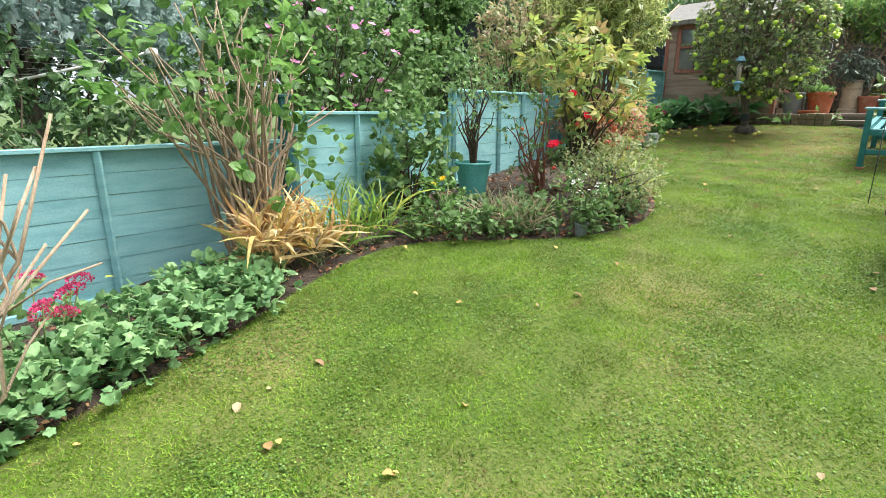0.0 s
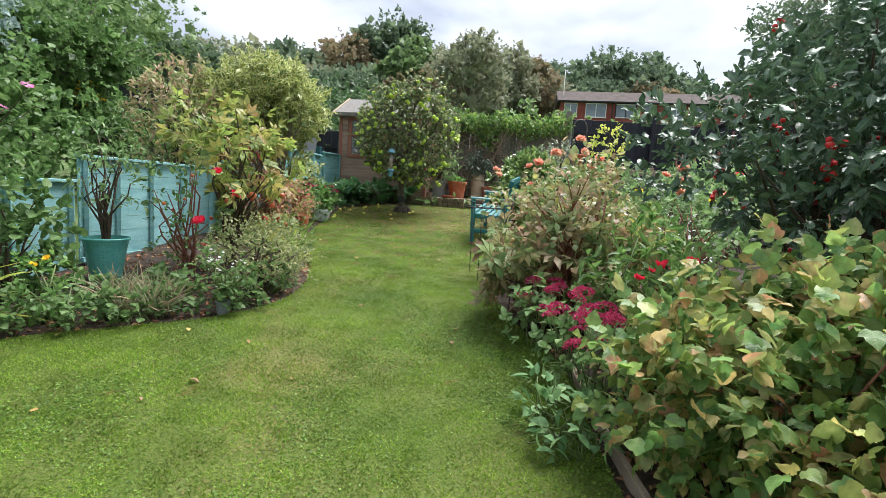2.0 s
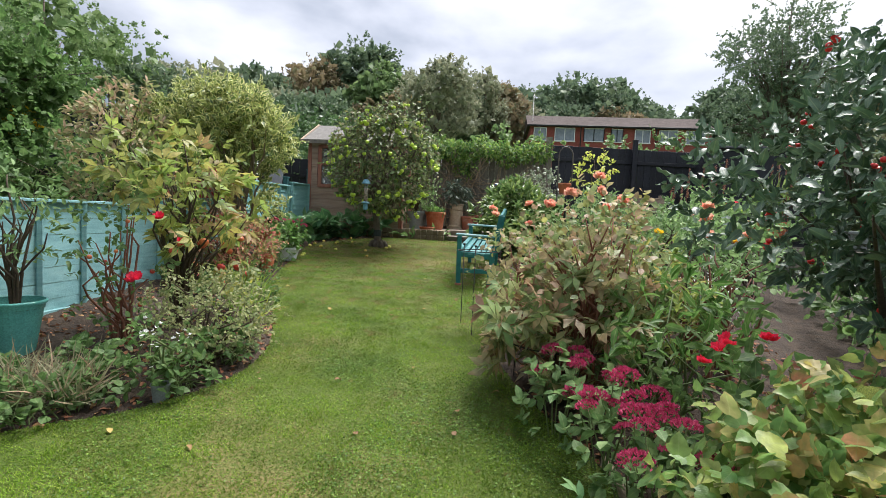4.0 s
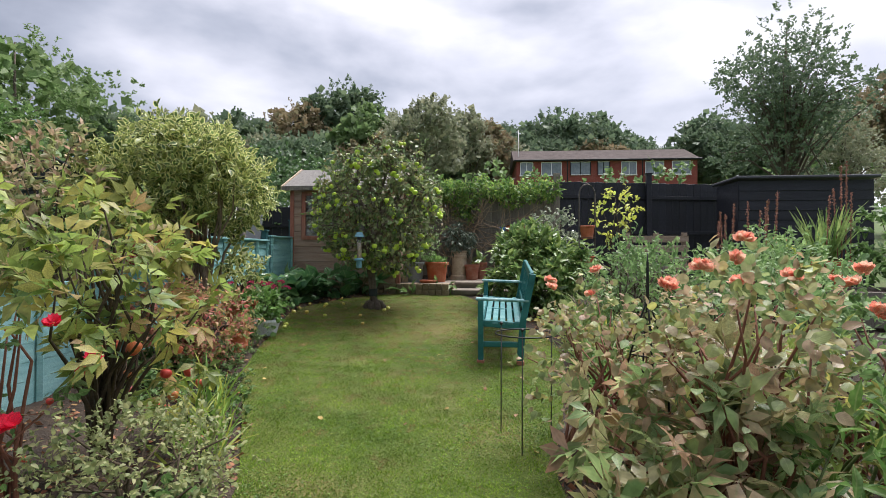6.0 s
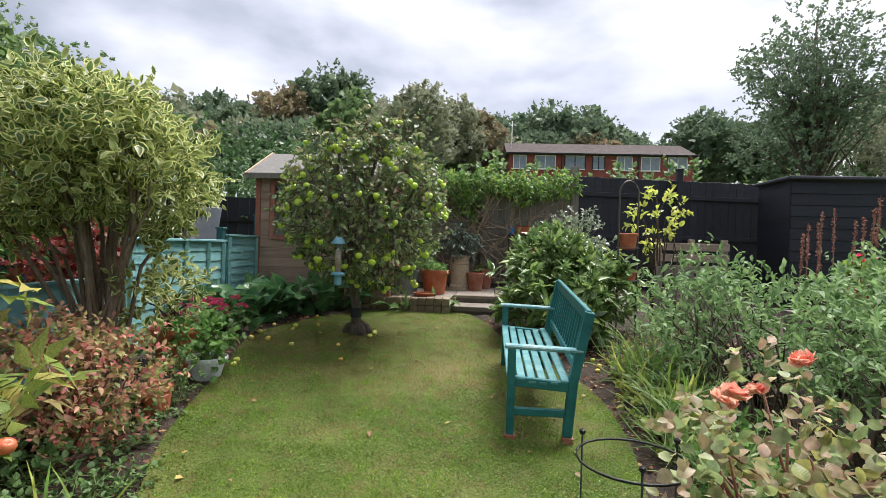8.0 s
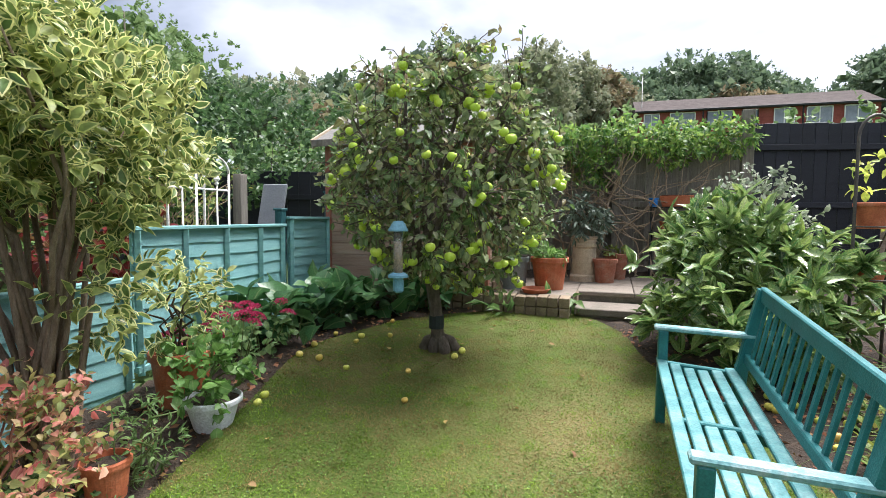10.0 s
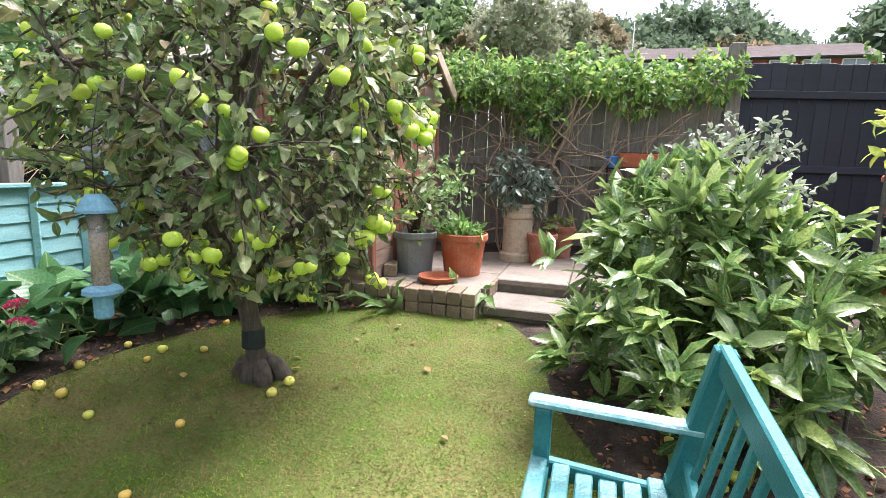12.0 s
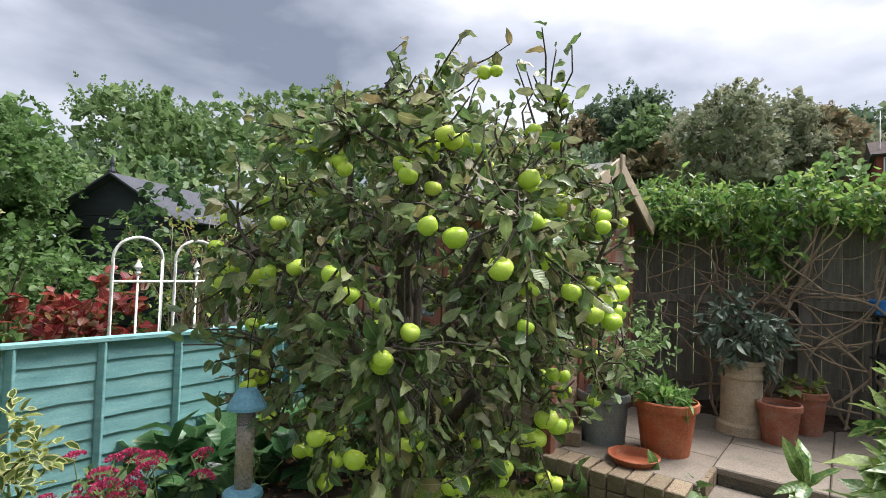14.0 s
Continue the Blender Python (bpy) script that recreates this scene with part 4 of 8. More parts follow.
# ---- teal boundary fence ----
def teal_fence(v0, u0, v1, u1, height, battens, lap, label, lift=(0.0, 0.0), slats=8, top=None, paint=None):
    """A low lapped-board fence from one post to another; battens at shares of its length."""
    a, b = at(v0, u0, lift[0]), at(v1, u1, lift[1])
    if top is not None:
        # a level panel: its head at one height, its foot above the lower ground
        a.z = b.z = min(a.z, b.z) + 0.02
        height = top - 0.06 - a.z
    root = thing("fence", Matrix.Translation(a), label, "fence", "teal boundary fence", "structure")
    d = b - a
    ln = Vector((d.x, d.y, 0)).length
    head = math.atan2(d.y, d.x)
    rise = d.z
    side = Vector((math.sin(head), -math.cos(head), 0))

    def p(s, h, off=0.0):
        return Vector((math.cos(head) * s, math.sin(head) * s, rise * s / ln + h)) + side * off

    rng = random.Random(int(u0 * 100))
    step = height / slats
    for i in range(slats):
        bm = bmesh.new()
        z0, z1 = 0.03 + i * step, 0.03 + (i + 1) * step + (0.02 if lap else -0.003)
        n = 12
        rows = []
        for j in range(n + 1):
            s = ln * j / n
            wob = rng.uniform(-0.006, 0.006) if lap else rng.uniform(-0.0015, 0.0015)
            o0, o1 = (0.022, 0.008) if lap else (0.014, 0.012)
            rows.append([bm.verts.new(p(s, z0 + wob, o0)), bm.verts.new(p(s, z1 + wob, o1)), bm.verts.new(p(s, z1 + wob, -0.006)), bm.verts.new(p(s, z0 + wob, -0.006))])
        for r0_, r1_ in zip(rows, rows[1:]):
            for k in range(4):
                bm.faces.new((r0_[k], r1_[k], r1_[(k + 1) % 4], r0_[(k + 1) % 4]))
        bm.faces.new(rows[0])
        bm.faces.new(list(reversed(rows[-1])))
        bmesh.ops.recalc_face_normals(bm, faces=bm.faces[:])
        part("board", bm, paint or TEAL, root)
    for s in battens:
        bm = bmesh.new()
        beam(bm, p(ln * s, 0.0, 0.034), p(ln * s, height + 0.03, 0.034), 0.045, 0.026)
        part("batten", bm, paint or TEAL, root)
    bm = bmesh.new()
    beam(bm, p(-0.02, height + 0.045, 0.015), p(ln + 0.02, height + 0.045, 0.015), 0.085, 0.028)
    part("capping_rail", bm, paint or TEAL, root)
    bm = bmesh.new()
    beam(bm, p(0, 0.05, 0.034), p(ln, 0.05, 0.034), 0.03, 0.05)
    part("foot_rail", bm, paint or TEAL, root)
    return root


def fence_post(v, u, h, material, label, w=0.085, cap=True):
    bm = bmesh.new()
    box(bm, 0, 0, h / 2 - 0.05, w, w, h + 0.1, 0.006)
    if cap:
        box(bm, 0, 0, h + 0.012, w * 1.25, w * 1.25, 0.024, 0.004)
    ob = part("fence_post", bm, material)
    ob.matrix_basis = place(v, u)
    return tagged(ob, label, "post", kind="structure")


FV = -3.85
PALE_FENCE = "pale teal painted board fence behind the flower bed"
teal_fence(FV, -2.3, FV, -0.02, 0.92, (0.02, 0.5, 0.98), False, PALE_FENCE, slats=7, top=1.12, paint=TEAL_PALE)
teal_fence(FV, 0.02, FV, 2.16, 0.92, (0.03, 0.40, 0.97), False, PALE_FENCE, slats=7, top=1.30, paint=TEAL_PALE)
teal_fence(FV, 2.26, FV, 4.16, 0.92, (0.02, 0.36, 0.68, 0.98), False, PALE_FENCE, slats=7, top=1.52, paint=TEAL_PALE)
teal_fence(FV, 4.22, FV - 0.03, 6.22, 0.92, (0.03, 0.22, 0.45, 0.7, 0.97), False, PALE_FENCE, slats=7, top=1.76, paint=TEAL_PALE)
teal_fence(-3.98, 6.3, -4.0, 8.04, 0.74, (0.03, 0.3, 0.6, 0.97), True, "green-grey lapped fence beneath the variegated shrub", slats=7, top=1.87)
teal_fence(-4.06, 8.1, -4.06, 9.85, 0.92, (0.02, 0.27, 0.53, 0.79, 0.985), True, "bowed teal lapped fence panel beside the sedums", slats=9, top=2.225)
teal_fence(-4.08, 9.98, -3.98, 10.62, 0.92, (0.05, 0.95), True, "short teal fence panel beside the shed", slats=9, top=2.3)
fence_post(FV + 0.02, 2.21, 1.16, TEAL_DARK, "dark teal square fence post")
fence_post(-4.12, 9.92, 1.06, TEAL_DARK, "dark teal square fence post by the shed")
fence_post(-3.98, 10.66, 1.2, TEAL_DARK, "dark teal square fence post by the shed")
fence_post(-4.32, 9.55, 1.45, GREY_WOOD, "weathered pointed timber post beyond the fence", 0.1, False)


# ---- shed ----
def shed():
    z0 = 1.47
    root = thing("garden_shed", level(-3.95, 10.62, z0), "small weathered wooden shed with a felted gable roof", "shed")
    W_, D_, H_, R_ = 1.9, 1.55, 1.72, 0.36

    def wall_boards(a, b, h, opening=None):
        n = 13
        st = h / n
        d = Vector(b) - Vector(a)
        ln = d.length
        side = Vector((d.y, -d.x, 0)).normalized()
        for i in range(n):
            zc = st * (i + 0.5)
            runs = [(0, ln)]
            if opening and opening[2] < zc < opening[3]:
                runs = [(0, opening[0]), (opening[1], ln)]
            for s0, s1 in runs:
                if s1 - s0 < 0.02:
                    continue
                bm = bmesh.new()
                p0 = Vector(a) + d.normalized() * s0
                p1 = Vector(a) + d.normalized() * s1
                vs = []
                for q in (p0, p1):
                    for off, zz in ((0.016, zc - st / 2), (0.016, zc + st / 2 - 0.012), (0.006, zc + st / 2), (-0.004, zc + st / 2), (-0.004, zc - st / 2)):
                        vs.append(bm.verts.new(q + side * off + Vector((0, 0, zz))))
                for k in range(5):
                    bm.faces.new((vs[k], vs[(k + 1) % 5], vs[5 + (k + 1) % 5], vs[5 + k]))
                bm.faces.new(vs[:5])
                bm.faces.new(list(reversed(vs[5:])))
                bmesh.ops.recalc_face_normals(bm, faces=bm.faces[:])
                part("board", bm, SHED_WOOD, root)

    wall_boards((0, 0, 0), (W_, 0, 0), H_, (0.16, 1.74, 0.78, 1.62))
    wall_boards((W_, 0, 0), (W_, D_, 0), H_, (0.42, 1.12, -0.1, 1.72))
    wall_boards((W_, D_, 0), (0, D_, 0), H_)
    wall_boards((0, D_, 0), (0, 0, 0), H_)
    for x, y in ((0, 0), (W_, 0), (W_, D_), (0, D_)):
        bm = bmesh.new()
        box(bm, x, y, H_ / 2, 0.07, 0.07, H_, 0.004)
        part("corner_post", bm, SHED_RED, root)
    # gables
    for x in (0.0, W_):
        bm = bmesh.new()
        s = 0.014 if x else -0.014
        vs = [bm.verts.new((x + dx, y, z)) for dx in (s, -s) for y, z in ((-0.02, H_), (D_ + 0.02, H_), (D_ / 2, H_ + R_))]
        bm.faces.new(vs[:3])
        bm.faces.new(list(reversed(vs[3:])))
        for k in range(3):
            bm.faces.new((vs[k], vs[3 + k], vs[3 + (k + 1) % 3], vs[(k + 1) % 3]))
        bmesh.ops.recalc_face_normals(bm, faces=bm.faces[:])
        part("gable", bm, SHED_RED, root)
    # roof slopes and barge boards
    for sgn in (-1, 1):
        y0, y1 = (-0.13, D_ / 2) if sgn < 0 else (D_ + 0.13, D_ / 2)
        zl = H_ - 0.06
        zh = H_ + R_ + 0.03
        bm = bmesh.new()
        vs = [bm.verts.new((x, y, z + dz)) for dz in (0, 0.03) for x, y, z in ((-0.14, y0, zl), (W_ + 0.16, y0, zl), (W_ + 0.16, y1, zh), (-0.14, y1, zh))]
        bm.faces.new(vs[:4])
        bm.faces.new(vs[4:])
        for k in range(4):
            bm.faces.new((vs[k], vs[(k + 1) % 4], vs[4 + (k + 1) % 4], vs[4 + k]))
        bmesh.ops.recalc_face_normals(bm, faces=bm.faces[:])
        part("roof_slope", bm, FELT, root)
        for x in (-0.15, W_ + 0.175):
            bm = bmesh.new()
            beam(bm, (x, y0, zl + 0.0), (x, y1, zh + 0.0), 0.022, 0.11)
            part("barge_board", bm, BUFF, root)
    bm = bmesh.new()
    box(bm, W_ / 2 + 0.01, -0.145, H_ - 0.05, W_ + 0.3, 0.02, 0.08, 0.003)
    part("eaves_board", bm, GREY_WOOD, root)
    bm = bmesh.new()
    box(bm, W_ + 0.195, D_ / 2, H_ + R_ + 0.03, 0.02, 0.07, 0.16, 0.004)
    part("finial", bm, BUFF, root)
    # window band facing the lawn: two frames of two lights
    for k in range(2):
        x0 = 0.18 + k * 0.79
        win = new("window")
        win.parent = root
        win.location = (x0, 0, 0.78)
        for (cx, cz, sx, sz) in ((0.03, 0.42, 0.07, 0.84), (0.74, 0.42, 0.07, 0.84), (0.385, 0.03, 0.70, 0.07), (0.385, 0.81, 0.70, 0.07), (0.385, 0.46, 0.66, 0.045)):
            bm = bmesh.new()
            box(bm, cx, -0.012, cz, sx, 0.05 if sx < sz or cz != 0.46 else 0.045, sz, 0.004)
            part("frame_bar", bm, SHED_RED, win)
        for z in (0.245, 0.62):
            bm = bmesh.new()
            box(bm, 0.385, 0.004, z, 0.64, 0.004, 0.38 if z < 0.4 else 0.3)
            g = part("pane", bm, GLASS, win)
            g.visible_shadow = False
    # door in the gable end
    door = new("door")
    door.parent = root
    door.location = (W_ + 0.02, 0.42, 0.02)
    for k in range(7):
        bm = bmesh.new()
        box(bm, 0, 0.05 + k * 0.1, 0.84, 0.022, 0.097, 1.66, 0.004)
        part("plank", bm, SHED_RED, door)
    for z in (0.3, 1.3):
        bm = bmesh.new()
        box(bm, 0.016, 0.5, z, 0.01, 0.36, 0.04, 0.003)
        part("strap_hinge", bm, DARK_METAL, door)
    bm = bmesh.new()
    box(bm, W_ / 2, D_ / 2, 0.02, W_ - 0.05, D_ - 0.05, 0.04)
    part("floor", bm, GREY_WOOD, root)
    return root


shed()


# ---- patio, steps, brick edging ----
PATIO_Z = 1.50


def slab(root, v0, u0, v1, u1, z, th, material=STONE, name="slab", gap=0.006):
    bm = bmesh.new()
    p = at((v0 + v1) / 2, (u0 + u1) / 2)
    box(bm, 0, 0, 0, v1 - v0 - gap, u1 - u0 - gap, th, 0.008)
    bmesh.ops.transform(bm, matrix=pose(p.x, p.y, z - th / 2, 0, 0, -AXIS), verts=bm.verts[:])
    return part(name, bm, material, root)


patio = thing("patio", Matrix.Identity(4), "raised stone-paved patio with a brick edge", "patio", kind="structure")
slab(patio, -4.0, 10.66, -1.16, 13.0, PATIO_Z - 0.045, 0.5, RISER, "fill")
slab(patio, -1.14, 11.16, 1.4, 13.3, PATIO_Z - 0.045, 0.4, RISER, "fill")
for vcol, w in ((-2.02, 0.5), (-1.52, 0.38)):
    u_ = 10.74
    while u_ < 12.5:
        slab(patio, vcol, u_, vcol + w, u_ + 0.58, PATIO_Z, 0.05)
        u_ += 0.58
for vcol in (-1.14, -0.54, 0.06, 0.66):
    u_ = 11.12
    while u_ < 13.0:
        slab(patio, vcol, u_, vcol + 0.6, u_ + 0.6, PATIO_Z + 0.003, 0.05)
        u_ += 0.6
steps = thing("garden_steps", Matrix.Identity(4), "two shallow worn stone steps up to the patio", "steps", kind="structure")
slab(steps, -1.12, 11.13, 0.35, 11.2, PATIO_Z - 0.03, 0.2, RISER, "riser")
slab(steps, -1.13, 10.62, -0.25, 11.12, 1.395, 0.07, STONE, "tread")
slab(steps, -0.24, 10.62, 0.5, 11.12, 1.392, 0.07, STONE, "tread")
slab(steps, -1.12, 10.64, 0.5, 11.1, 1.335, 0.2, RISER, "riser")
# soldier course of bricks along the patio's front and its return beside the steps
bm_b = bmesh.new()
box(bm_b, 0, 0, 0, 0.102, 0.215, 0.10, 0.006)
brick_me = bpy.data.meshes.new("brick")
bm_b.to_mesh(brick_me)
bm_b.free()
brick_me.materials.append(BRICK_M)
edging = thing("brick_edging", Matrix.Identity(4), "brown brick edging along the patio front", "brick edging", kind="structure")
rb = random.Random(5)
for k in range(25):
    b = new("brick", brick_me)
    b.parent = edging
    p = at(-1.22 - k * 0.112, 10.64)
    b.matrix_basis = pose(p.x, p.y, PATIO_Z - 0.052 + rb.uniform(-0.006, 0.006), rb.uniform(-1.5, 1.5), 0, -AXIS + rb.uniform(-1.5, 1.5))
    b2 = new("brick", brick_me)
    b2.parent = edging
    b2.matrix_basis = pose(p.x, p.y, PATIO_Z - 0.158, 0, 0, -AXIS + rb.uniform(-1, 1))
for k in range(3):
    b = new("brick", brick_me)
    b.parent = edging
    p = at(-1.22, 10.86 + k * 0.11)
    b.matrix_basis = pose(p.x, p.y, PATIO_Z - 0.055, 0, 0, -AXIS + 90)
bm = bmesh.new()
box(bm, 0, 0, 0.05, 0.11, 0.215, 0.1, 0.005)
lb = part("loose_brick", bm, BRICK_M)
lb.matrix_basis = level(-2.0, 10.92, PATIO_Z, 20)
tagged(lb, "loose brown brick lying on the patio by the shed", "brick")


# ---- back fence of grey boards, black fence beyond ----
def board_fence(v0, u0, v1, u1, z0, z1, material, label, width=0.1, rails=(), rail_off=0.03):
    a, b = at(v0, u0), at(v1, u1)
    root = thing("board_fence", pose(a.x, a.y, 0, 0, 0, math.degrees(math.atan2(b.y - a.y, b.x - a.x))), label, "fence", kind="structure")
    ln = Vector((b.x - a.x, b.y - a.y, 0)).length
    n = int(ln / width)
    me = {}
    for k in range(n):
        t = k % 3
        if t not in me:
            bm = bmesh.new()
            box(bm, 0, 0, (z0 + z1) / 2 + 0.006 * t, ln / n - 0.004, 0.016 + 0.004 * t, z1 - z0, 0.003)
            m_ = bpy.data.meshes.new("board")
            bm.to_mesh(m_)
            bm.free()
            m_.materials.append(material)
            me[t] = m_
        o = new("board", me[t])
        o.parent = root
        o.location = ((k + 0.5) * ln / n, 0, 0)
    for z in rails:
        bm = bmesh.new()
        box(bm, ln / 2, -rail_off, z, ln, 0.04, 0.08, 0.005)
        part("rail", bm, material, root)
    return root


board_fence(-2.6, 12.55, 0.9, 13.35, 1.35, 3.42, GREY_WOOD, "weathered grey board fence under the vine", 0.14, (1.75, 2.5, 3.25))
board_fence(0.98, 13.38, 7.5, 14.8, 1.3, 3.60, BLACK, "tall black-painted board fence behind the garden", 0.16, (1.9, 2.5, 3.28))
bp = fence_post(0.88, 13.1, 2.25, GREY_WOOD, "tall weathered fence post where two fences meet", 0.14, False)
for v_, u_ in ((2.95, 13.72),):
    fence_post(v_, u_, 2.3, BLACK, "black fence post rising over the boards", 0.11)
fence_post(-0.75, 12.86, 1.9, GREY_WOOD, "grey fence post behind the vine stems", 0.1, False)


def black_store():
    root = thing("storage_shed", level(4.3, 12.5, 1.35), "black-painted low timber store with a flat felt roof", "shed")
    for k in range(11):
        bm = bmesh.new()
        box(bm, 1.2, 0, 0.1 + k * 0.19, 2.4, 0.025, 0.2, 0.004, Matrix.Rotation(radians(-4), 4, "X"))
        part("board", bm, BLACK, root)
        bm = bmesh.new()
        box(bm, 0, 0.5, 0.1 + k * 0.19, 0.025, 1.0, 0.2, 0.004)
        part("board", bm, BLACK, root)
    bm = bmesh.new()
    box(bm, 1.2, 0.5, 2.16, 2.55, 1.2, 0.05, 0.01)
    part("roof", bm, solid_mat("store_roof_felt", (0.05, 0.055, 0.065), (0.08, 0.085, 0.1), 0.8, 5.0, 0.3), root)


black_store()


# ---- bench ----
def bench():
    rise = math.degrees(math.atan2(0.11, 1.5))
    p = at(-0.47, 7.17, 0.045)
    root = thing("garden_bench", pose(p.x, p.y, p.z, 0, 0, -AXIS) @ pose(0, 0, 0, rise, 0, 0), "teal-painted slatted wooden bench with worn arms standing on bricks", "bench")
    ln, dp = 1.5, 0.45

    def add(name, a, b, w, d, mat=BENCH, bev=0.006):
        bm = bmesh.new()
        beam(bm, a, b, w, d, bev)
        return part(name, bm, mat, root)

    for y in (0.0, ln):
        add("leg", (0, y, 0.0), (0, y, 0.60), 0.055, 0.06)
        add("leg", (dp - 0.06, y, 0.0), (dp - 0.03, y, 0.42), 0.055, 0.065)
        add("back_post", (dp - 0.03, y, 0.40), (dp + 0.06, y, 0.87), 0.055, 0.065)
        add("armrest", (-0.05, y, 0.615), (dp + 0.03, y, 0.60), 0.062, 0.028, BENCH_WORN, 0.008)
        add("stretcher", (0.02, y, 0.16), (dp - 0.06, y, 0.16), 0.03, 0.055)
        add("seat_support", (0.0, y, 0.375), (dp - 0.04, y, 0.345), 0.035, 0.07)
    add("seat_support", (0.02, ln / 2, 0.37), (dp - 0.04, ln / 2, 0.345), 0.035, 0.06)
    for k in range(6):
        x = -0.005 + k * 0.074
        z = 0.415 - 0.03 * math.sin(math.pi * k / 5) - 0.006 * k
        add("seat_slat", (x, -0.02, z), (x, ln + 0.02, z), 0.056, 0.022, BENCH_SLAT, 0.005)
    add("apron", (0.015, 0, 0.355), (0.015, ln, 0.355), 0.028, 0.075)
    add("apron", (dp - 0.05, 0, 0.34), (dp - 0.05, ln, 0.34), 0.028, 0.065)
    add("top_rail", (dp + 0.055, -0.01, 0.84), (dp + 0.055, ln + 0.01, 0.84), 0.035, 0.085)
    add("lower_rail", (dp - 0.01, 0, 0.47), (dp - 0.01, ln, 0.47), 0.03, 0.06)
    for k in range(15):
        y = ln * (k + 1) / 16
        add("back_slat", (dp - 0.005, y, 0.48), (dp + 0.055, y, 0.82), 0.03, 0.016, BENCH, 0.003)
    for y in (0.0, ln):
        for x in (0.0, dp - 0.055):
            q = p + Vector((x * CA + y * SA, -x * SA + y * CA, 0))
            gz = float(ground_z(q.x, q.y)) + 0.02
            bm = bmesh.new()
            top = p.z + y * math.sin(radians(rise))
            box(bm, 0, 0, (gz - 0.02 + top - 0.002) / 2, 0.075, 0.075, max(0.02, top - 0.002 - gz + 0.02), 0.004)
            o = part("brick_foot", bm, TERRA_OLD)
            o.matrix_basis = pose(q.x, q.y, 0, 0, 0, -AXIS)
            tagged(o, "small red brick block under a bench leg", "brick", "blocks under the bench")


bench()


# ---- pots ----
def pot(name, m, r, h, material, label, category="flower pot", foot=0.72, rim=0.16, soil=True, group=""):
    root = thing(name, m, label, category, group)
    bm = bmesh.new()
    t = 0.012
    prof = [(r * foot, 0), (r * (foot + (0.94 - foot) * (1 - rim)), h * (1 - rim)), (r * 0.99, h * (1 - rim)), (r, h * (1 - rim) + 0.01), (r, h - 0.008), (r - 0.006, h), (r - t, h), (r - t - 0.004, h * 0.86), (0.001, h * 0.86)]
    lathe(bm, prof, 28)
    body = part("pot", bm, material, root, smooth=False)
    if soil:
        bm = bmesh.new()
        lathe(bm, [(r - t - 0.002, h * 0.86), (r * 0.6, h * 0.885), (0.001, h * 0.9)], 20)
        part("soil", bm, SOIL, root)
    return root


pot("flower_pot", level(-1.45, 11.2, PATIO_Z), 0.215, 0.36, TERRA, "large terracotta pot of green shoots on the patio")
pot("flower_pot", level(-1.86, 11.12, PATIO_Z), 0.19, 0.36, GREY_PL, "grey-green pot holding a small shrub on the patio", foot=0.8)
bm = bmesh.new()
lathe(bm, [(0.13, 0), (0.155, 0.04), (0.165, 0.045), (0.16, 0.05), (0.145, 0.045), (0.12, 0.012), (0.001, 0.012)], 28)
sa = part("plant_saucer", bm, TERRA)
sa.matrix_basis = level(-1.55, 10.84, PATIO_Z)
tagged(sa, "shallow terracotta saucer on the brick edge", "saucer")


def chimney_pot():
    root = thing("chimney_pot", level(-1.12, 12.1, PATIO_Z), "tall buff clay chimney pot used as a planter", "planter")
    bm = bmesh.new()
    lathe(bm, [(0.175, 0), (0.175, 0.07), (0.15, 0.09), (0.145, 0.42), (0.165, 0.44), (0.165, 0.47), (0.15, 0.485), (0.15, 0.53), (0.165, 0.545), (0.165, 0.57), (0.135, 0.575), (0.13, 0.5), (0.001, 0.5)], 28)
    part("body", bm, BUFF, root)
    bm = bmesh.new()
    box(bm, 0, 0, 0.62, 0.2, 0.2, 0.14, 0.01)
    part("inner_pot", bm, RISER, root)


chimney_pot()
pot("flower_pot", level(-0.86, 12.0, PATIO_Z), 0.15, 0.3, TERRA_OLD, "dark red plastic pot beside the chimney pot")
pot("flower_pot", level(-0.72, 12.45, PATIO_Z + 0.0), 0.15, 0.34, TERRA_OLD, "wide terracotta bowl with yellowing leaves")
pot("flower_pot", place(-3.27, 3.95, 0.0), 0.19, 0.40, TEALPOT, "glossy teal glazed pot holding a shrub", foot=0.6, rim=0.06)
pot("flower_pot", place(-1.87, 3.62), 0.06, 0.11, GREY_PL, "small grey plastic pot of white flowers", rim=0.1)
pot("flower_pot", place(-3.02, 7.76), 0.17, 0.19, WHITE_PL, "white plastic bowl planter with a leafy plant", foot=0.62, rim=0.18)
pot("flower_pot", place(-3.45, 7.95), 0.2, 0.36, TERRA, "terracotta pot with a variegated shrub")
pot("flower_pot", place(-2.98, 7.05), 0.11, 0.22, TERRA, "tilted terracotta pot at the bed edge")


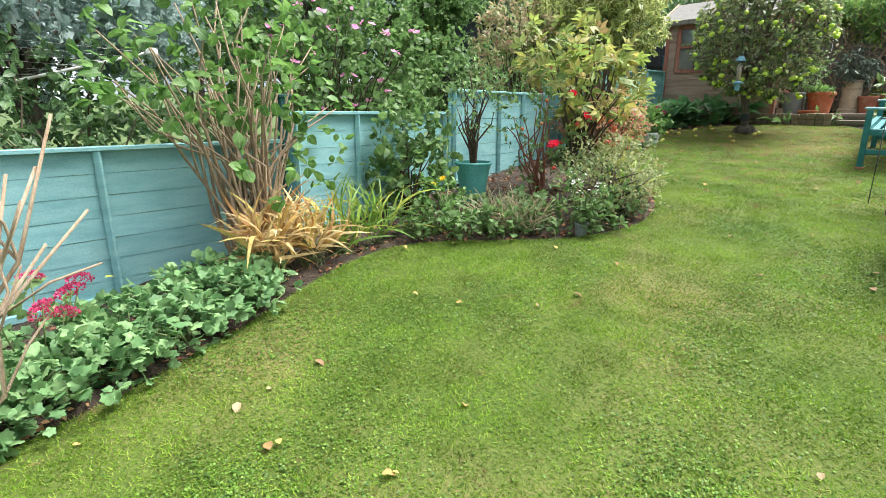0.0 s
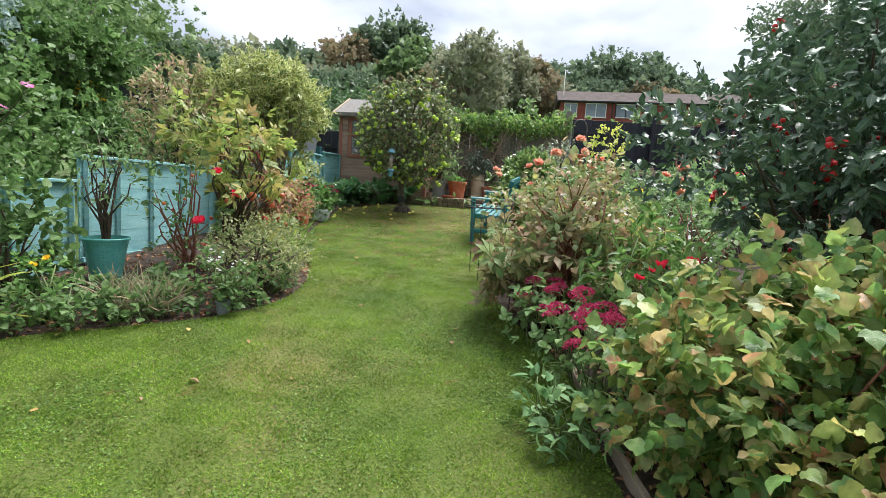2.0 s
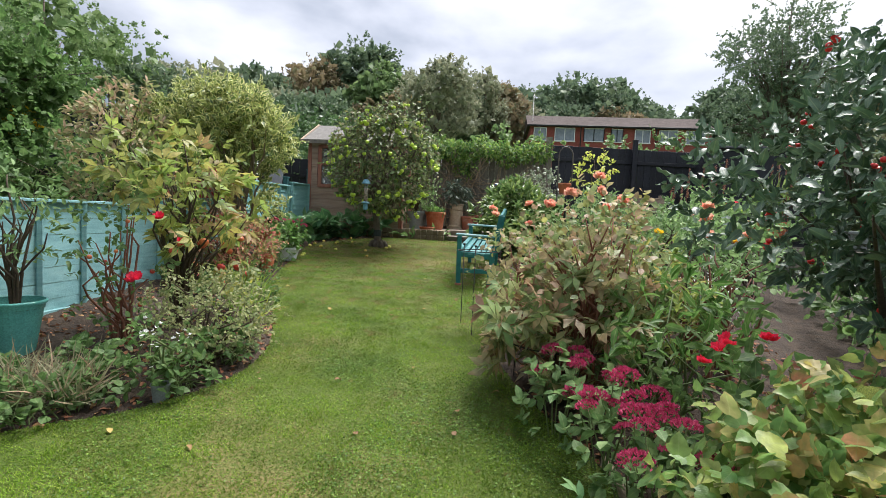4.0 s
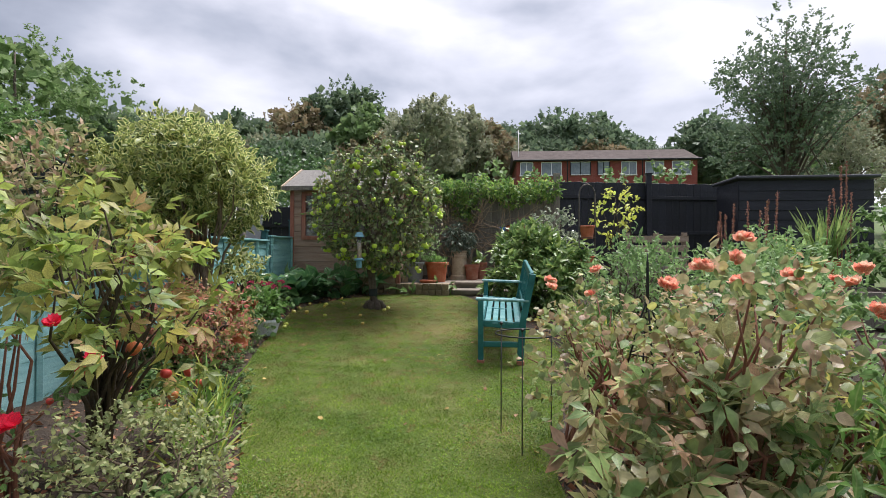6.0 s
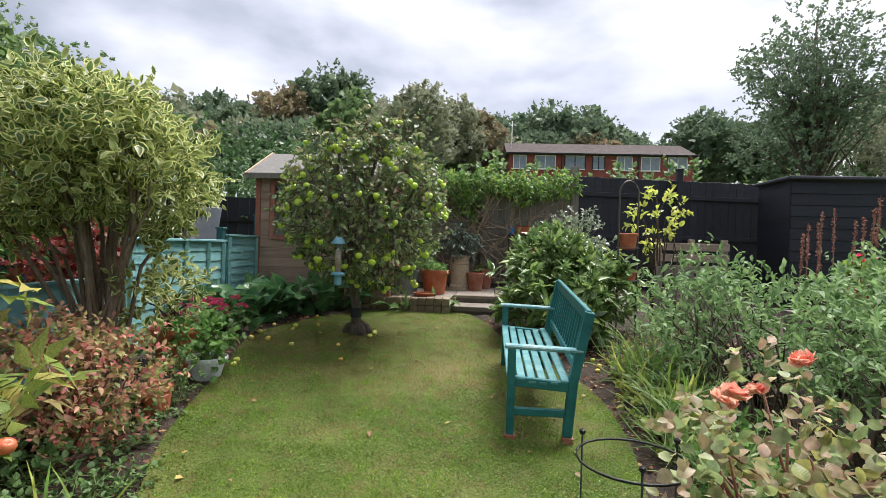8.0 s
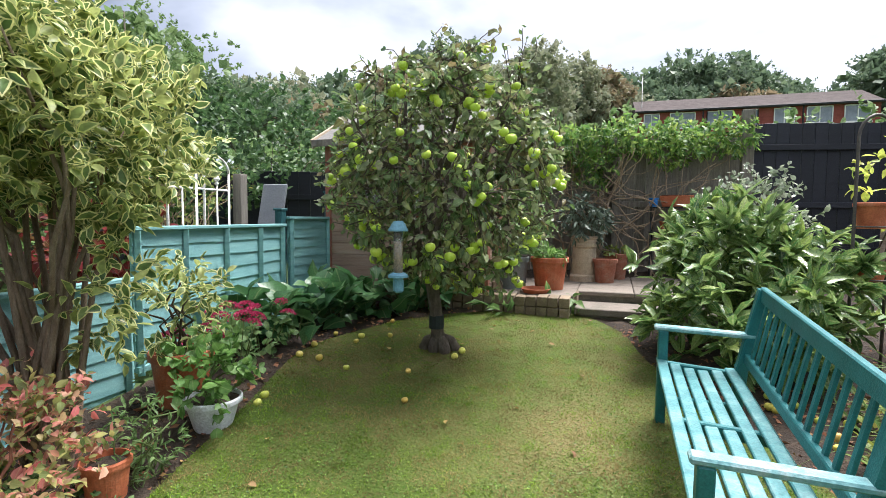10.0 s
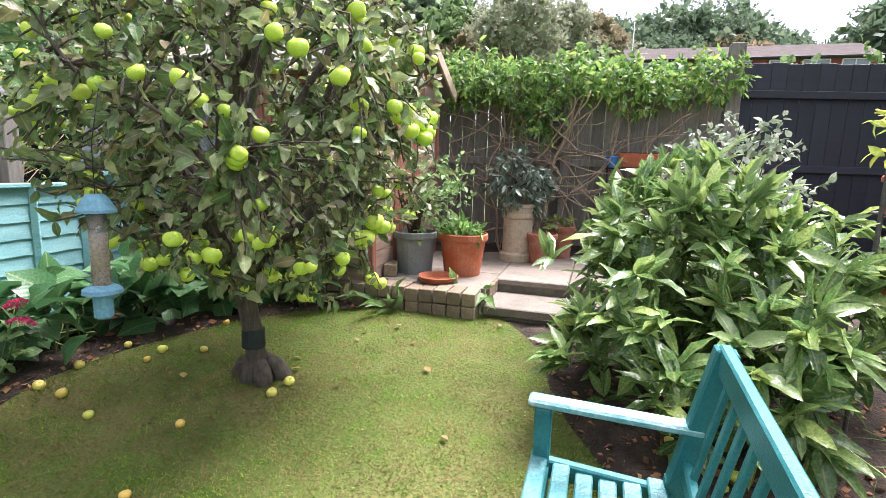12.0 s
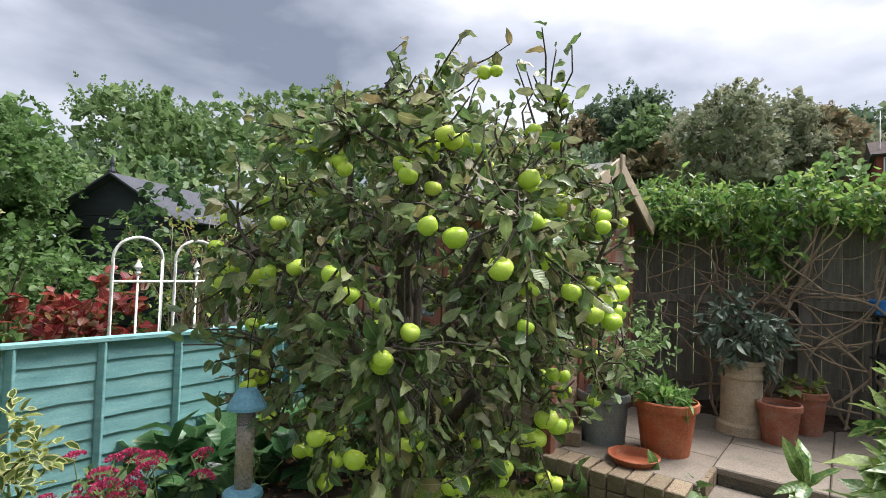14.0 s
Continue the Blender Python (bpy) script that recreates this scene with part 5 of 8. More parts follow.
# ---- bird feeder in the tree ----
def feeder():
    root = thing("bird_feeder", pose(4.2, 7.57, 1.86), "blue-capped tube bird feeder full of seed hanging from the tree", "bird feeder")
    bm = bmesh.new()
    lathe(bm, [(0.034, 0.0), (0.034, 0.05), (0.068, 0.055), (0.065, 0.07), (0.04, 0.085), (0.001, 0.085)], 20)
    part("tray", bm, BLUE_PL, root, smooth=False)
    bm = bmesh.new()
    lathe(bm, [(0.027, 0.08), (0.027, 0.28), (0.001, 0.28)], 16)
    part("seed", bm, SEED, root)
    bm = bmesh.new()
    lathe(bm, [(0.031, 0.075), (0.031, 0.36)], 20)
    tube = part("tube", bm, CLEAR, root, smooth=True)
    tube.visible_shadow = False
    bm = bmesh.new()
    lathe(bm, [(0.066, 0.355), (0.065, 0.365), (0.042, 0.405), (0.03, 0.42), (0.001, 0.422)], 24)
    part("cap", bm, BLUE_PL, root)
    mesh_part("wire", tubes("wire", [[(0, 0, 0.42, 0.002), (0, 0.01, 0.60, 0.002), (0.03, 0.05, 0.80, 0.002)]], 5), DARK_METAL, root)
    for z in (0.02,):
        bm = bmesh.new()
        box(bm, 0, 0, 0.0, 0.06, 0.06, 0.09, 0.01)
        part("port", bm, BLUE_PL, root)


feeder()


# ---- white metal gate beyond the fence ----
def arch_gate():
    p = at(-4.36, 8.71)
    root = thing("metal_gate", pose(p.x, p.y, 1.15, 0, 0, -AXIS + 90), "white metal gate with two hooped tops and spear finials", "gate")
    zt = 1.56
    for k in range(2):
        x0 = k * 0.41
        pts = [(x0, 0, 0.05, 0.011), (x0, 0, zt, 0.011)]
        for a in range(0, 181, 15):
            pts.append((x0 + 0.16 - 0.16 * math.cos(radians(a)), 0, zt + 0.15 * math.sin(radians(a)), 0.011))
        pts += [(x0 + 0.32, 0, zt, 0.011), (x0 + 0.32, 0, 0.05, 0.011)]
        mesh_part("hoop", tubes("hoop", [pts], 8), WHITE_METAL, root, smooth=True)
        mesh_part("bar", tubes("bar", [[(x0 + 0.16, 0, 0.05, 0.008), (x0 + 0.16, 0, 1.46, 0.008)]], 6), WHITE_METAL, root)
        bm = bmesh.new()
        lathe(bm, [(0.008, 0), (0.02, 0.02), (0.008, 0.035), (0.03, 0.06), (0.001, 0.12)], 8)
        f = part("finial", bm, WHITE_METAL, root)
        f.location = (x0 + 0.16, 0, 1.44)
    for z in (0.3, 1.40):
        mesh_part("rail", tubes("rail", [[(-0.01, 0, z, 0.010), (0.74, 0, z, 0.010)]], 6), WHITE_METAL, root)


arch_gate()


# ---- hanging-basket pole and obelisks ----
def basket_pole():
    p = at(1.0, 9.85)
    root = thing("hanging_pot_stand", pose(p.x, p.y, p.z, 0, 0, -AXIS + 20), "dark metal hooped stand with hanging terracotta pots", "plant stand")
    pts = [(-0.13, 0, -0.05, 0.011), (-0.13, 0, 1.70, 0.011)]
    for a in range(0, 181, 20):
        pts.append((-0.13 * math.cos(radians(a)), 0, 1.76 + 0.16 * math.sin(radians(a)), 0.011))
    pts += [(0.13, 0, 1.70, 0.011), (0.13, 0, -0.05, 0.011)]
    mesh_part("hoop", tubes("hoop", [pts], 6), STAND_METAL, root, smooth=True)
    for z in (0.74, 1.12):
        mesh_part("ring", tubes("ring", [[(0.13 * math.cos(radians(a)), 0.13 * math.sin(radians(a)), z, 0.006) for a in range(0, 361, 24)]], 5), STAND_METAL, root)
    for z, h in ((0.745, 0.12), (1.125, 0.19)):
        q = p + Vector((0, 0, z - 0.02))
        pot("flower_pot", Matrix.Translation(q), 0.115, h, TERRA, "small terracotta pot held in the metal stand", group="pots in the stand")


basket_pole()


def hoop_support(v, u, h, r):
    """A ring plant support on thin legs."""
    p = at(v, u)
    root = thing("plant_support", pose(p.x, p.y, p.z), "dark wire hoop plant support with ball tops", "plant support")
    mesh_part("hoop", tubes("hoop", [[(r * math.cos(radians(a)), r * math.sin(radians(a)), h - 0.05, 0.005) for a in range(0, 361, 15)]], 5), DARK_METAL, root)
    for a in (100, 220, 340):
        x, y = r * math.cos(radians(a)), r * math.sin(radians(a))
        mesh_part("leg", tubes("leg", [[(x, y, -0.05, 0.004), (x, y, h, 0.004)]], 5), DARK_METAL, root)
        bm = bmesh.new()
        bmesh.ops.create_icosphere(bm, subdivisions=1, radius=0.014)
        o = part("ball", bm, DARK_METAL, root)
        o.location = (x, y, h)


hoop_support(-0.1, 5.55, 0.8, 0.2)
hoop_support(0.55, 4.4, 0.42, 0.36)


# ---- edging board of the lawn ----
def edging_board(pts):
    root = thing("lawn_edging", Matrix.Identity(4), "weathered timber board edging the lawn", "edging", kind="structure")
    for a, b in zip(pts, pts[1:]):
        bm = bmesh.new()
        pa = Vector((*a, float(ground_z(*a)) + 0.02))
        pb = Vector((*b, float(ground_z(*b)) + 0.02))
        beam(bm, pa, pb, 0.035, 0.1)
        part("board", bm, BOARD, root)


edging_board([(2.98, 2.1), (2.52, 1.36), (2.1, 0.58)])


# ---- houses on the rise ----
def houses():
    p = at(9.6, 52.6)
    base_z = 6.5
    root = thing("terraced_house", pose(p.x, p.y, base_z, 0, 0, -AXIS + 2), "row of red-brick terraced houses with white windows", "house")
    W_, D_, H_ = 17.2, 8.0, 4.78
    bm = bmesh.new()
    box(bm, 0, D_ / 2, H_ / 2, W_, D_, H_, 0.03)
    part("wall", bm, HOUSE_BRICK, root)
    bm = bmesh.new()
    vs = [bm.verts.new(c) for c in ((-W_ / 2 - 0.3, -0.4, H_ - 0.1), (W_ / 2 + 0.3, -0.4, H_ - 0.1), (W_ / 2 + 0.3, D_ / 2, H_ + 1.75), (-W_ / 2 - 0.3, D_ / 2, H_ + 1.75), (-W_ / 2 - 0.3, D_ + 0.4, H_ - 0.1), (W_ / 2 + 0.3, D_ + 0.4, H_ - 0.1))]
    for q in ((0, 1, 2, 3), (3, 2, 5, 4), (0, 3, 4), (1, 5, 2), (0, 4, 5, 1)):
        bm.faces.new([vs[k] for k in q])
    bmesh.ops.recalc_face_normals(bm, faces=bm.faces[:])
    part("roof", bm, ROOF_TILE, root)
    bm = bmesh.new()
    box(bm, 0, -0.42, H_ - 0.05, W_ + 0.6, 0.12, 0.16, 0.02)
    part("gutter", bm, DARK_METAL, root)
    for k, (x, w) in enumerate(((-7.6, 1.2), (-5.2, 1.9), (-2.4, 1.9), (-0.2, 1.1), (2.2, 1.4), (4.6, 1.7), (7.1, 1.7))):
        dark = k in (2, 3)
        for zc, hh in ((3.95, 1.25), (1.3, 1.5)):
            win = new("window")
            win.parent = root
            win.location = (x, -0.02, zc)
            if not dark:
                bm = bmesh.new()
                box(bm, 0, 0.0, -hh / 2 - 0.05, w + 0.2, 0.16, 0.08, 0.01)
                part("sill", bm, UPVC, win)
            bars = [(0, hh / 2, w, 0.07), (0, -hh / 2, w, 0.07)] + [(-w / 2 + w * j / 2, 0, 0.07, hh) for j in range(3)]
            for bx, bz, sx, sz in bars:
                bm = bmesh.new()
                box(bm, bx, -0.03, bz, sx, 0.1, sz, 0.008)
                part("frame", bm, BLACK if dark and sz > sx else UPVC, win)
            bm = bmesh.new()
            box(bm, 0, 0.0, 0, w - 0.06, 0.02, hh - 0.06)
            part("pane", bm, PANE, win)
    mesh_part("aerial", tubes("aerial", [[(-8.3, 1.5, H_, 0.04), (-8.3, 1.5, H_ + 3.4, 0.03)]], 5), WHITE_METAL, root)
    for x in (-3.7, 3.4):
        bm = bmesh.new()
        box(bm, x, -0.3, H_ / 2, 0.1, 0.1, H_, 0.01)
        part("drainpipe", bm, DARK_METAL, root)


houses()


# ---- trees of the distance ----
def tree(v, u, height, width, mat, label, seed, n=2600, leaf=0.34, trunk=0.25, sparse=0.0, low=0.2, blobs_n=26, bark=BARK, limbs=10):
    """A trunk with limbs and a domed crown of many leafy clumps."""
    rng = np.random.default_rng(seed)
    p = at(v, u)
    root = thing("tree", pose(p.x, p.y, p.z), label, "tree", "trees beyond the garden")
    width *= 1.0 if sparse else 1.16
    mid, rz, rw = height * (1 + low) / 2, height * (1 - low) / 2, width / 2
    blobs = []
    for k in range(blobs_n):
        d = rng.normal(0, 1, 3)
        d /= np.linalg.norm(d)
        d[2] = abs(d[2]) if rng.random() < 0.3 else d[2]
        s = rw * rng.uniform(0.24, 0.44)
        f = rng.uniform(0.55, 0.84) if not sparse else rng.uniform(0.2, 0.86)
        taper = 1.0 if not sparse else 1.0 - 0.45 * max(0.0, d[2])
        blobs.append((d[0] * rw * f * taper, d[1] * rw * f * taper, mid + d[2] * (rz - 0.6 * s) * f * 1.15, s, s, s * rng.uniform(0.62, 0.85)))
    blobs.append((0, 0, mid + rz * 0.62, rw * 0.4, rw * 0.4, rz * 0.36))
    leaf *= 0.6
    n = int(n * (2.2 if sparse else 3.0))
    pos, dirs, c, out = twigs(rng, blobs, n, 9, leaf * (2.6 if sparse else 1.7), 0.55, 0.25)
    mesh_part("crown", leaf_mesh("crown", rng, leaf_diamond(0.36), pos, dirs, leaf * rng.uniform(0.6, 1.3, len(pos)), 0.5, 0.7), mat, root, kind="stuff")
    if not sparse:
        # the shaded inner leaves that close the crown
        ip, idr, _, _ = twigs(rng, [(0, 0, mid, rw * 0.7, rw * 0.7, rz * 0.74)] + [(x, y, z_, a * 0.6, b_ * 0.6, c_ * 0.6) for x, y, z_, a, b_, c_ in blobs], n // 7, 6, leaf * 3, 0.3, 0.2)
        mesh_part("inner_crown", leaf_mesh("inner_crown", rng, leaf_diamond(0.5), ip, idr, leaf * 3.2, 0.3, 0.8), mat, root, kind="stuff")
    paths = [[(0, 0, -0.2, trunk), (0.02 * width, 0, height * 0.3, trunk * 0.7), (0, 0.02 * width, height * 0.65, trunk * 0.4), (0, 0, height * 0.92, trunk * 0.12)]]
    for e_ in c[rng.choice(len(c), min(limbs, len(c)), replace=False)]:
        h0 = rng.uniform(0.2, 0.5) * height
        paths.append([(0, 0, h0, trunk * 0.4), (e_[0] * 0.5, e_[1] * 0.5, (h0 + e_[2]) / 2 + 0.05 * height, trunk * 0.22), (*e_, trunk * 0.06)])
    mesh_part("trunk", tubes("trunk", paths[:1], 7), bark, root, smooth=True)
    add_stems(root, paths[1:], bark, "limb", 5)


FAR_TREES = [
    # v, u, height, width, material, leaf size, seed, number of leaves
    (-30.5, 30.0, 12.6, 11.5, L_TREE4, 0.34, 11, 4200), (-29.0, 19.0, 9.6, 9.5, L_TREE4, 0.30, 13, 4200), (-27.0, 11.0, 6.9, 8.0, L_TREE1, 0.30, 28, 3000), (-26.5, 36.0, 8.4, 8.0, L_TREE1, 0.32, 12, 2600),
    (-22.4, 70.0, 19.0, 10.5, L_TREE1, 0.50, 14, 3800), (-27.0, 66.0, 14.9, 9.5, L_TREE3, 0.48, 15, 3000), (-16.2, 58.0, 12.8, 6.5, L_TREE4, 0.42, 16, 3000),
    (-8.2, 52.0, 11.9, 8.5, L_TREE2, 0.30, 17, 4600), (-4.2, 60.0, 12.7, 5.5, L_TREE2, 0.32, 18, 2000), (-2.0, 64.0, 11.9, 5.0, L_TREE3, 0.40, 19, 2000), (-13.0, 60.0, 12.4, 7.5, L_TREE2, 0.36, 35, 2600),
    (0.4, 75.0, 12.8, 7.5, L_TREE1, 0.50, 31, 2400), (8.1, 80.0, 16.2, 16.0, L_TREE1, 0.55, 20, 5200), (14.5, 82.0, 15.2, 10.0, L_TREE1, 0.55, 21, 3000), (18.8, 84.0, 13.4, 7.0, L_TREE1, 0.55, 22, 2400),
    (20.5, 66.0, 8.6, 6.5, L_TREE1, 0.46, 23, 2000), (23.0, 62.0, 11.4, 9.0, L_TREE1, 0.46, 24, 3200), (30.0, 60.0, 12.2, 11.0, L_TREE1, 0.46, 30, 3000), (20.5, 29.0, 8.6, 7.5, L_TREE3, 0.28, 25, 4200),
    (-34.0, 62.0, 13.0, 12.0, L_TREE1, 0.50, 26, 3200), (-33.0, 48.0, 10.6, 11.0, L_TREE2, 0.44, 27, 3000), (-8.5, 82.0, 14.2, 13.0, L_TREE1, 0.55, 32, 3000), (-15.0, 80.0, 15.0, 12.0, L_TREE1, 0.55, 33, 3000), (-36.0, 14.0, 7.0, 10.0, L_TREE1, 0.40, 34, 3000)]
UNDERWOOD = [(-34, 58, 9.0), (-27, 60, 9.5), (-20.5, 62, 10.0), (-14, 57, 8.8), (-7.5, 62, 9.6), (-1.5, 68, 10.2), (5, 72, 10.4), (12, 74, 10.6), (19, 78, 10.8), (26, 72, 9.6), (33, 70, 9.8), (-26, 44, 7.0), (-19.5, 46, 7.4)]
for k, (uv_, uu_, uh_) in enumerate(UNDERWOOD):
    FAR_TREES.append((uv_, uu_, uh_, 9.5, (L_TREE1, L_TREE2, L_TREE1, L_TREE3)[k % 4], 0.44, 60 + k, 2600))
for tv, tu, th, tw, tm, tl, ts, tn in FAR_TREES:
    tree(tv, tu, th, tw, tm, "broad-leaved tree of the wooded rise beyond the garden", ts, tn, tl)
tree(9.1, 20.0, 8.4, 5.6, L_TREE1, "tall thin tree with sparse leaves against the sky", 40, 9000, 0.17, 0.13, sparse=1.0, low=0.12, blobs_n=40, limbs=90)
tree(11.9, 22.0, 5.2, 4.4, L_TREE2, "smaller thin tree with sparse leaves", 41, 5000, 0.17, 0.1, sparse=1.0, low=0.1, blobs_n=24, limbs=40)
tree(-7.4, 4.4, 3.9, 3.2, L_EUC, "blue-grey leaved tree beyond the fence", 42, 9000, 0.07, 0.09, low=0.3, limbs=24)
tree(-6.6, 1.0, 3.6, 3.0, L_EUC, "blue-grey leaved tree beyond the fence", 43, 9000, 0.07, 0.09, low=0.3, limbs=24)
tree(-8.6, 7.6, 4.0, 3.4, L_MID, "leafy green shrub tree beyond the fence", 44, 9000, 0.09, 0.08, low=0.2, limbs=24)


# ---- plants ----
def puffs(*rows):
    """Leafy masses given as (right, along, height, rx, ry, rz) in the plan."""
    return [(v * CA + u * SA, -v * SA + u * CA, h, a, b, c) for v, u, h, a, b, c in rows]


OV, OVW, DI, LOB, FIN = leaf_oval(), leaf_blade(0.38, 0.06, 0.16, 0.02), leaf_diamond(), leaf_lobed(), leaf_fingered()


def flowers(root, rng, places, size, material, name="flower", petals=9, dirs=None, cup=0.5, layers=2):
    """Open blooms of curled petals, each an object on one of three shared meshes."""
    meshes = []
    for s in range(3):
        pv, pd = [], []
        for ly in range(layers):
            for k in range(petals):
                a = 2 * math.pi * (k + 0.5 * ly) / petals + rng.uniform(-0.2, 0.2)
                el = cup + 0.55 * ly
                pv.append((0.06 * math.cos(a), 0.06 * math.sin(a), 0.0))
                pd.append((math.cos(a), math.sin(a), el))
        tpl = leaf_oval(0.42, 0.1, -0.12)
        me = leaf_mesh(name, rng, tpl, np.array(pv), np.array(pd), 0.55, 0.4, 0.15)
        me.materials.append(material)
        meshes.append(me)
    for i, q in enumerate(places):
        o = new(name, meshes[i % 3])
        o.parent = root
        d = Vector((rng.normal(0, 0.4), rng.normal(0, 0.4), 1)) if dirs is None else Vector(dirs[i])
        o.matrix_basis = Matrix.Translation(Vector(q)) @ d.to_track_quat("Z", "Y").to_matrix().to_4x4() @ Matrix.Scale(size * float(rng.uniform(0.8, 1.2)), 4)


def fruits(root, rng, places, size, material, name="apple", squash=0.88):
    meshes = []
    for s in range(3):
        bm = bmesh.new()
        prof = [(0.001, -0.40), (0.16, -0.46), (0.34, -0.36), (0.48, -0.08), (0.5, 0.12), (0.42, 0.34), (0.26, 0.44), (0.10, 0.40), (0.001, 0.33)]
        lathe(bm, [(r * (1 + 0.04 * s), z * squash) for r, z in prof], 10)
        me = bpy.data.meshes.new(name)
        bm.to_mesh(me)
        bm.free()
        me.materials.append(material)
        me.polygons.foreach_set("use_smooth", np.ones(len(me.polygons), dtype=bool))
        meshes.append(me)
    for i, q in enumerate(places):
        o = new(name, meshes[i % 3])
        o.parent = root
        o.matrix_basis = Matrix.Translation(Vector(q)) @ Euler((rng.uniform(-0.5, 0.5), rng.uniform(-0.5, 0.5), rng.uniform(0, 6))).to_matrix().to_4x4() @ Matrix.Scale(size * float(rng.uniform(0.78, 1.15)), 4)


def apple_tree():
    rng = np.random.default_rng(7)
    root = thing("apple_tree", pose(4.75, 8.26, 1.185), "small rounded apple tree laden with green apples", "tree")
    trunk = [[(0.07, 0.03, -0.05, 0.085), (0.07, 0.03, 0.05, 0.08), (0.05, 0.02, 0.12, 0.064), (0.04, 0.015, 0.18, 0.054), (0.02, 0, 0.35, 0.052), (-0.02, 0.0, 0.6, 0.055), (-0.01, 0.02, 0.8, 0.045)]]
    # the swollen, knuckled graft at the foot
    for k in range(6):
        a = 0.5 + k * 1.05
        o = 0.062 + 0.018 * (k % 3)
        trunk.append([(0.06 + 0.02 * math.cos(a), 0.03 + 0.02 * math.sin(a), 0.13, 0.03), (0.065 + o * math.cos(a), 0.03 + o * math.sin(a), 0.085, 0.046), (0.07 + 1.3 * o * math.cos(a), 0.03 + 1.3 * o * math.sin(a), 0.03, 0.05), (0.07 + 1.1 * o * math.cos(a), 0.03 + 1.1 * o * math.sin(a), -0.04, 0.035)])
    mesh_part("trunk", tubes("trunk", trunk, 12), BARK, root, smooth=True)
    bm = bmesh.new()
    lathe(bm, [(0.060, 0.20), (0.064, 0.205), (0.062, 0.30), (0.059, 0.31)], 12)
    bmesh.ops.translate(bm, verts=bm.verts[:], vec=(0.031, 0.008, 0))
    part("trunk_band", bm, solid_mat("black_rubber", (0.012, 0.018, 0.018), (0.025, 0.035, 0.034), 0.7, 20.0, 0.2), root, "dark rubber band round the trunk")
    centre, size = np.array((0.08, -0.05, 1.48)), np.array((1.02, 1.02, 1.0))

    def bent(a, b, r0, r1, n, wob):
        pts = [a + (b - a) * t + rng.normal(0, wob, 3) * math.sin(math.pi * t) for t in np.linspace(0, 1, n)]
        return [(*q, r0 + (r1 - r0) * i / (n - 1)) for i, q in enumerate(pts)]

    limbs, boughs = [], []
    for k in range(16):
        a, el = k * 2.4, -0.4 + 1.75 * ((k * 7) % 16) / 15
        d = np.array((math.cos(a) * math.cos(el), math.sin(a) * math.cos(el), math.sin(el)))
        limbs.append(bent(np.array((-0.01, 0.01, 0.58 + 0.22 * max(el, 0))), centre + d * size * 0.68, 0.03, 0.013, 7, 0.05))
    for lm in limbs:
        for j in (2, 3, 4, 5, 6, 6):
            s = np.array(lm[j][:3])
            d = unit(unit(s - centre) * 0.8 + rng.normal(0, 0.55, 3) + np.array((0, 0, 0.15)))
            e_ = s + d * rng.uniform(0.22, 0.42)
            q = (e_ - centre) / size
            if np.linalg.norm(q) > 0.9:
                e_ = centre + q / np.linalg.norm(q) * 0.9 * size
            boughs.append(bent(s, e_, 0.011, 0.006, 5, 0.03))
    add_stems(root, limbs, BARK, "limb", 16, 8)
    mesh_part("bough_tangle", tubes("boughs", boughs, 6), BARK, root, smooth=True, kind="stuff")
    nodes = np.array([q[:3] for b_ in boughs + limbs for q in b_[1:]])
    tw, pos, dirs, hang = [], [], [], []
    for k in range(1500):
        way = unit(rng.normal(0, 1, 3))
        lump = 1.0 + 0.07 * math.sin(5 * way[0] + 2) * math.sin(6 * way[1]) + 0.06 * math.sin(7 * way[2] + 4 * way[0])
        e_ = centre + way * size * lump * rng.uniform(0.12, 1.0) ** 0.36
        if e_[2] > 2.25 and rng.random() < 0.5:
            e_ = e_ + np.array((0, 0, rng.uniform(0.0, 0.22)))
        if e_[2] < 0.45:
            continue
        near = nodes[int(np.argmin(((nodes - e_) ** 2).sum(1)))]
        d = unit(e_ - near + way * 0.08 + rng.normal(0, 0.05, 3))
        s = near if np.linalg.norm(e_ - near) < 0.34 else e_ - d * 0.34
        path = bent(s, e_, 0.006, 0.0028, 4, 0.02)
        tw.append(path)
        m = int(rng.integers(4, 9))
        for t in np.linspace(0.25, 1.0, m):
            pos.append(s + (e_ - s) * t + rng.normal(0, 0.006, 3))
            dirs.append(d * 0.7 + unit(rng.normal(0, 1, 3)) * 0.85 + np.array((0, 0, -0.45)))
        if np.linalg.norm((e_ - centre) / size) > 0.74 and rng.random() < 0.2:
            hang.append(s + (e_ - s) * 0.6 + np.array((0, 0, -0.055)))
            if rng.random() < 0.45:
                hang.append(hang[-1] + rng.normal(0, 1, 3) * np.array((0.05, 0.05, 0.02)) + np.array((0.03, 0.03, -0.02)))
    mesh_part("twig_tangle", tubes("twigs", tw, 4), BARK, root, smooth=True, kind="stuff")
    pos, dirs = np.array(pos), np.array(dirs)
    order = rng.permutation(len(pos))
    pos, dirs = pos[order], dirs[order]
    tpl = leaf_blade(0.27, 0.1, 0.2, 0.05)
    leaf_parts("leaf", rng, tpl, pos[:280], dirs[:280], 0.075 * rng.uniform(0.7, 1.25, 280), L_APPLE, root, 0.5, 0.55)
    mesh_part("foliage", leaf_mesh("foliage", rng, tpl, pos[280:], dirs[280:], 0.07 * rng.uniform(0.55, 1.25, len(pos) - 280), 0.45, 0.6, bend=0.24), L_APPLE, root, kind="stuff")
    fruits(root, rng, hang[:290], 0.074, APPLE_G)


apple_tree()


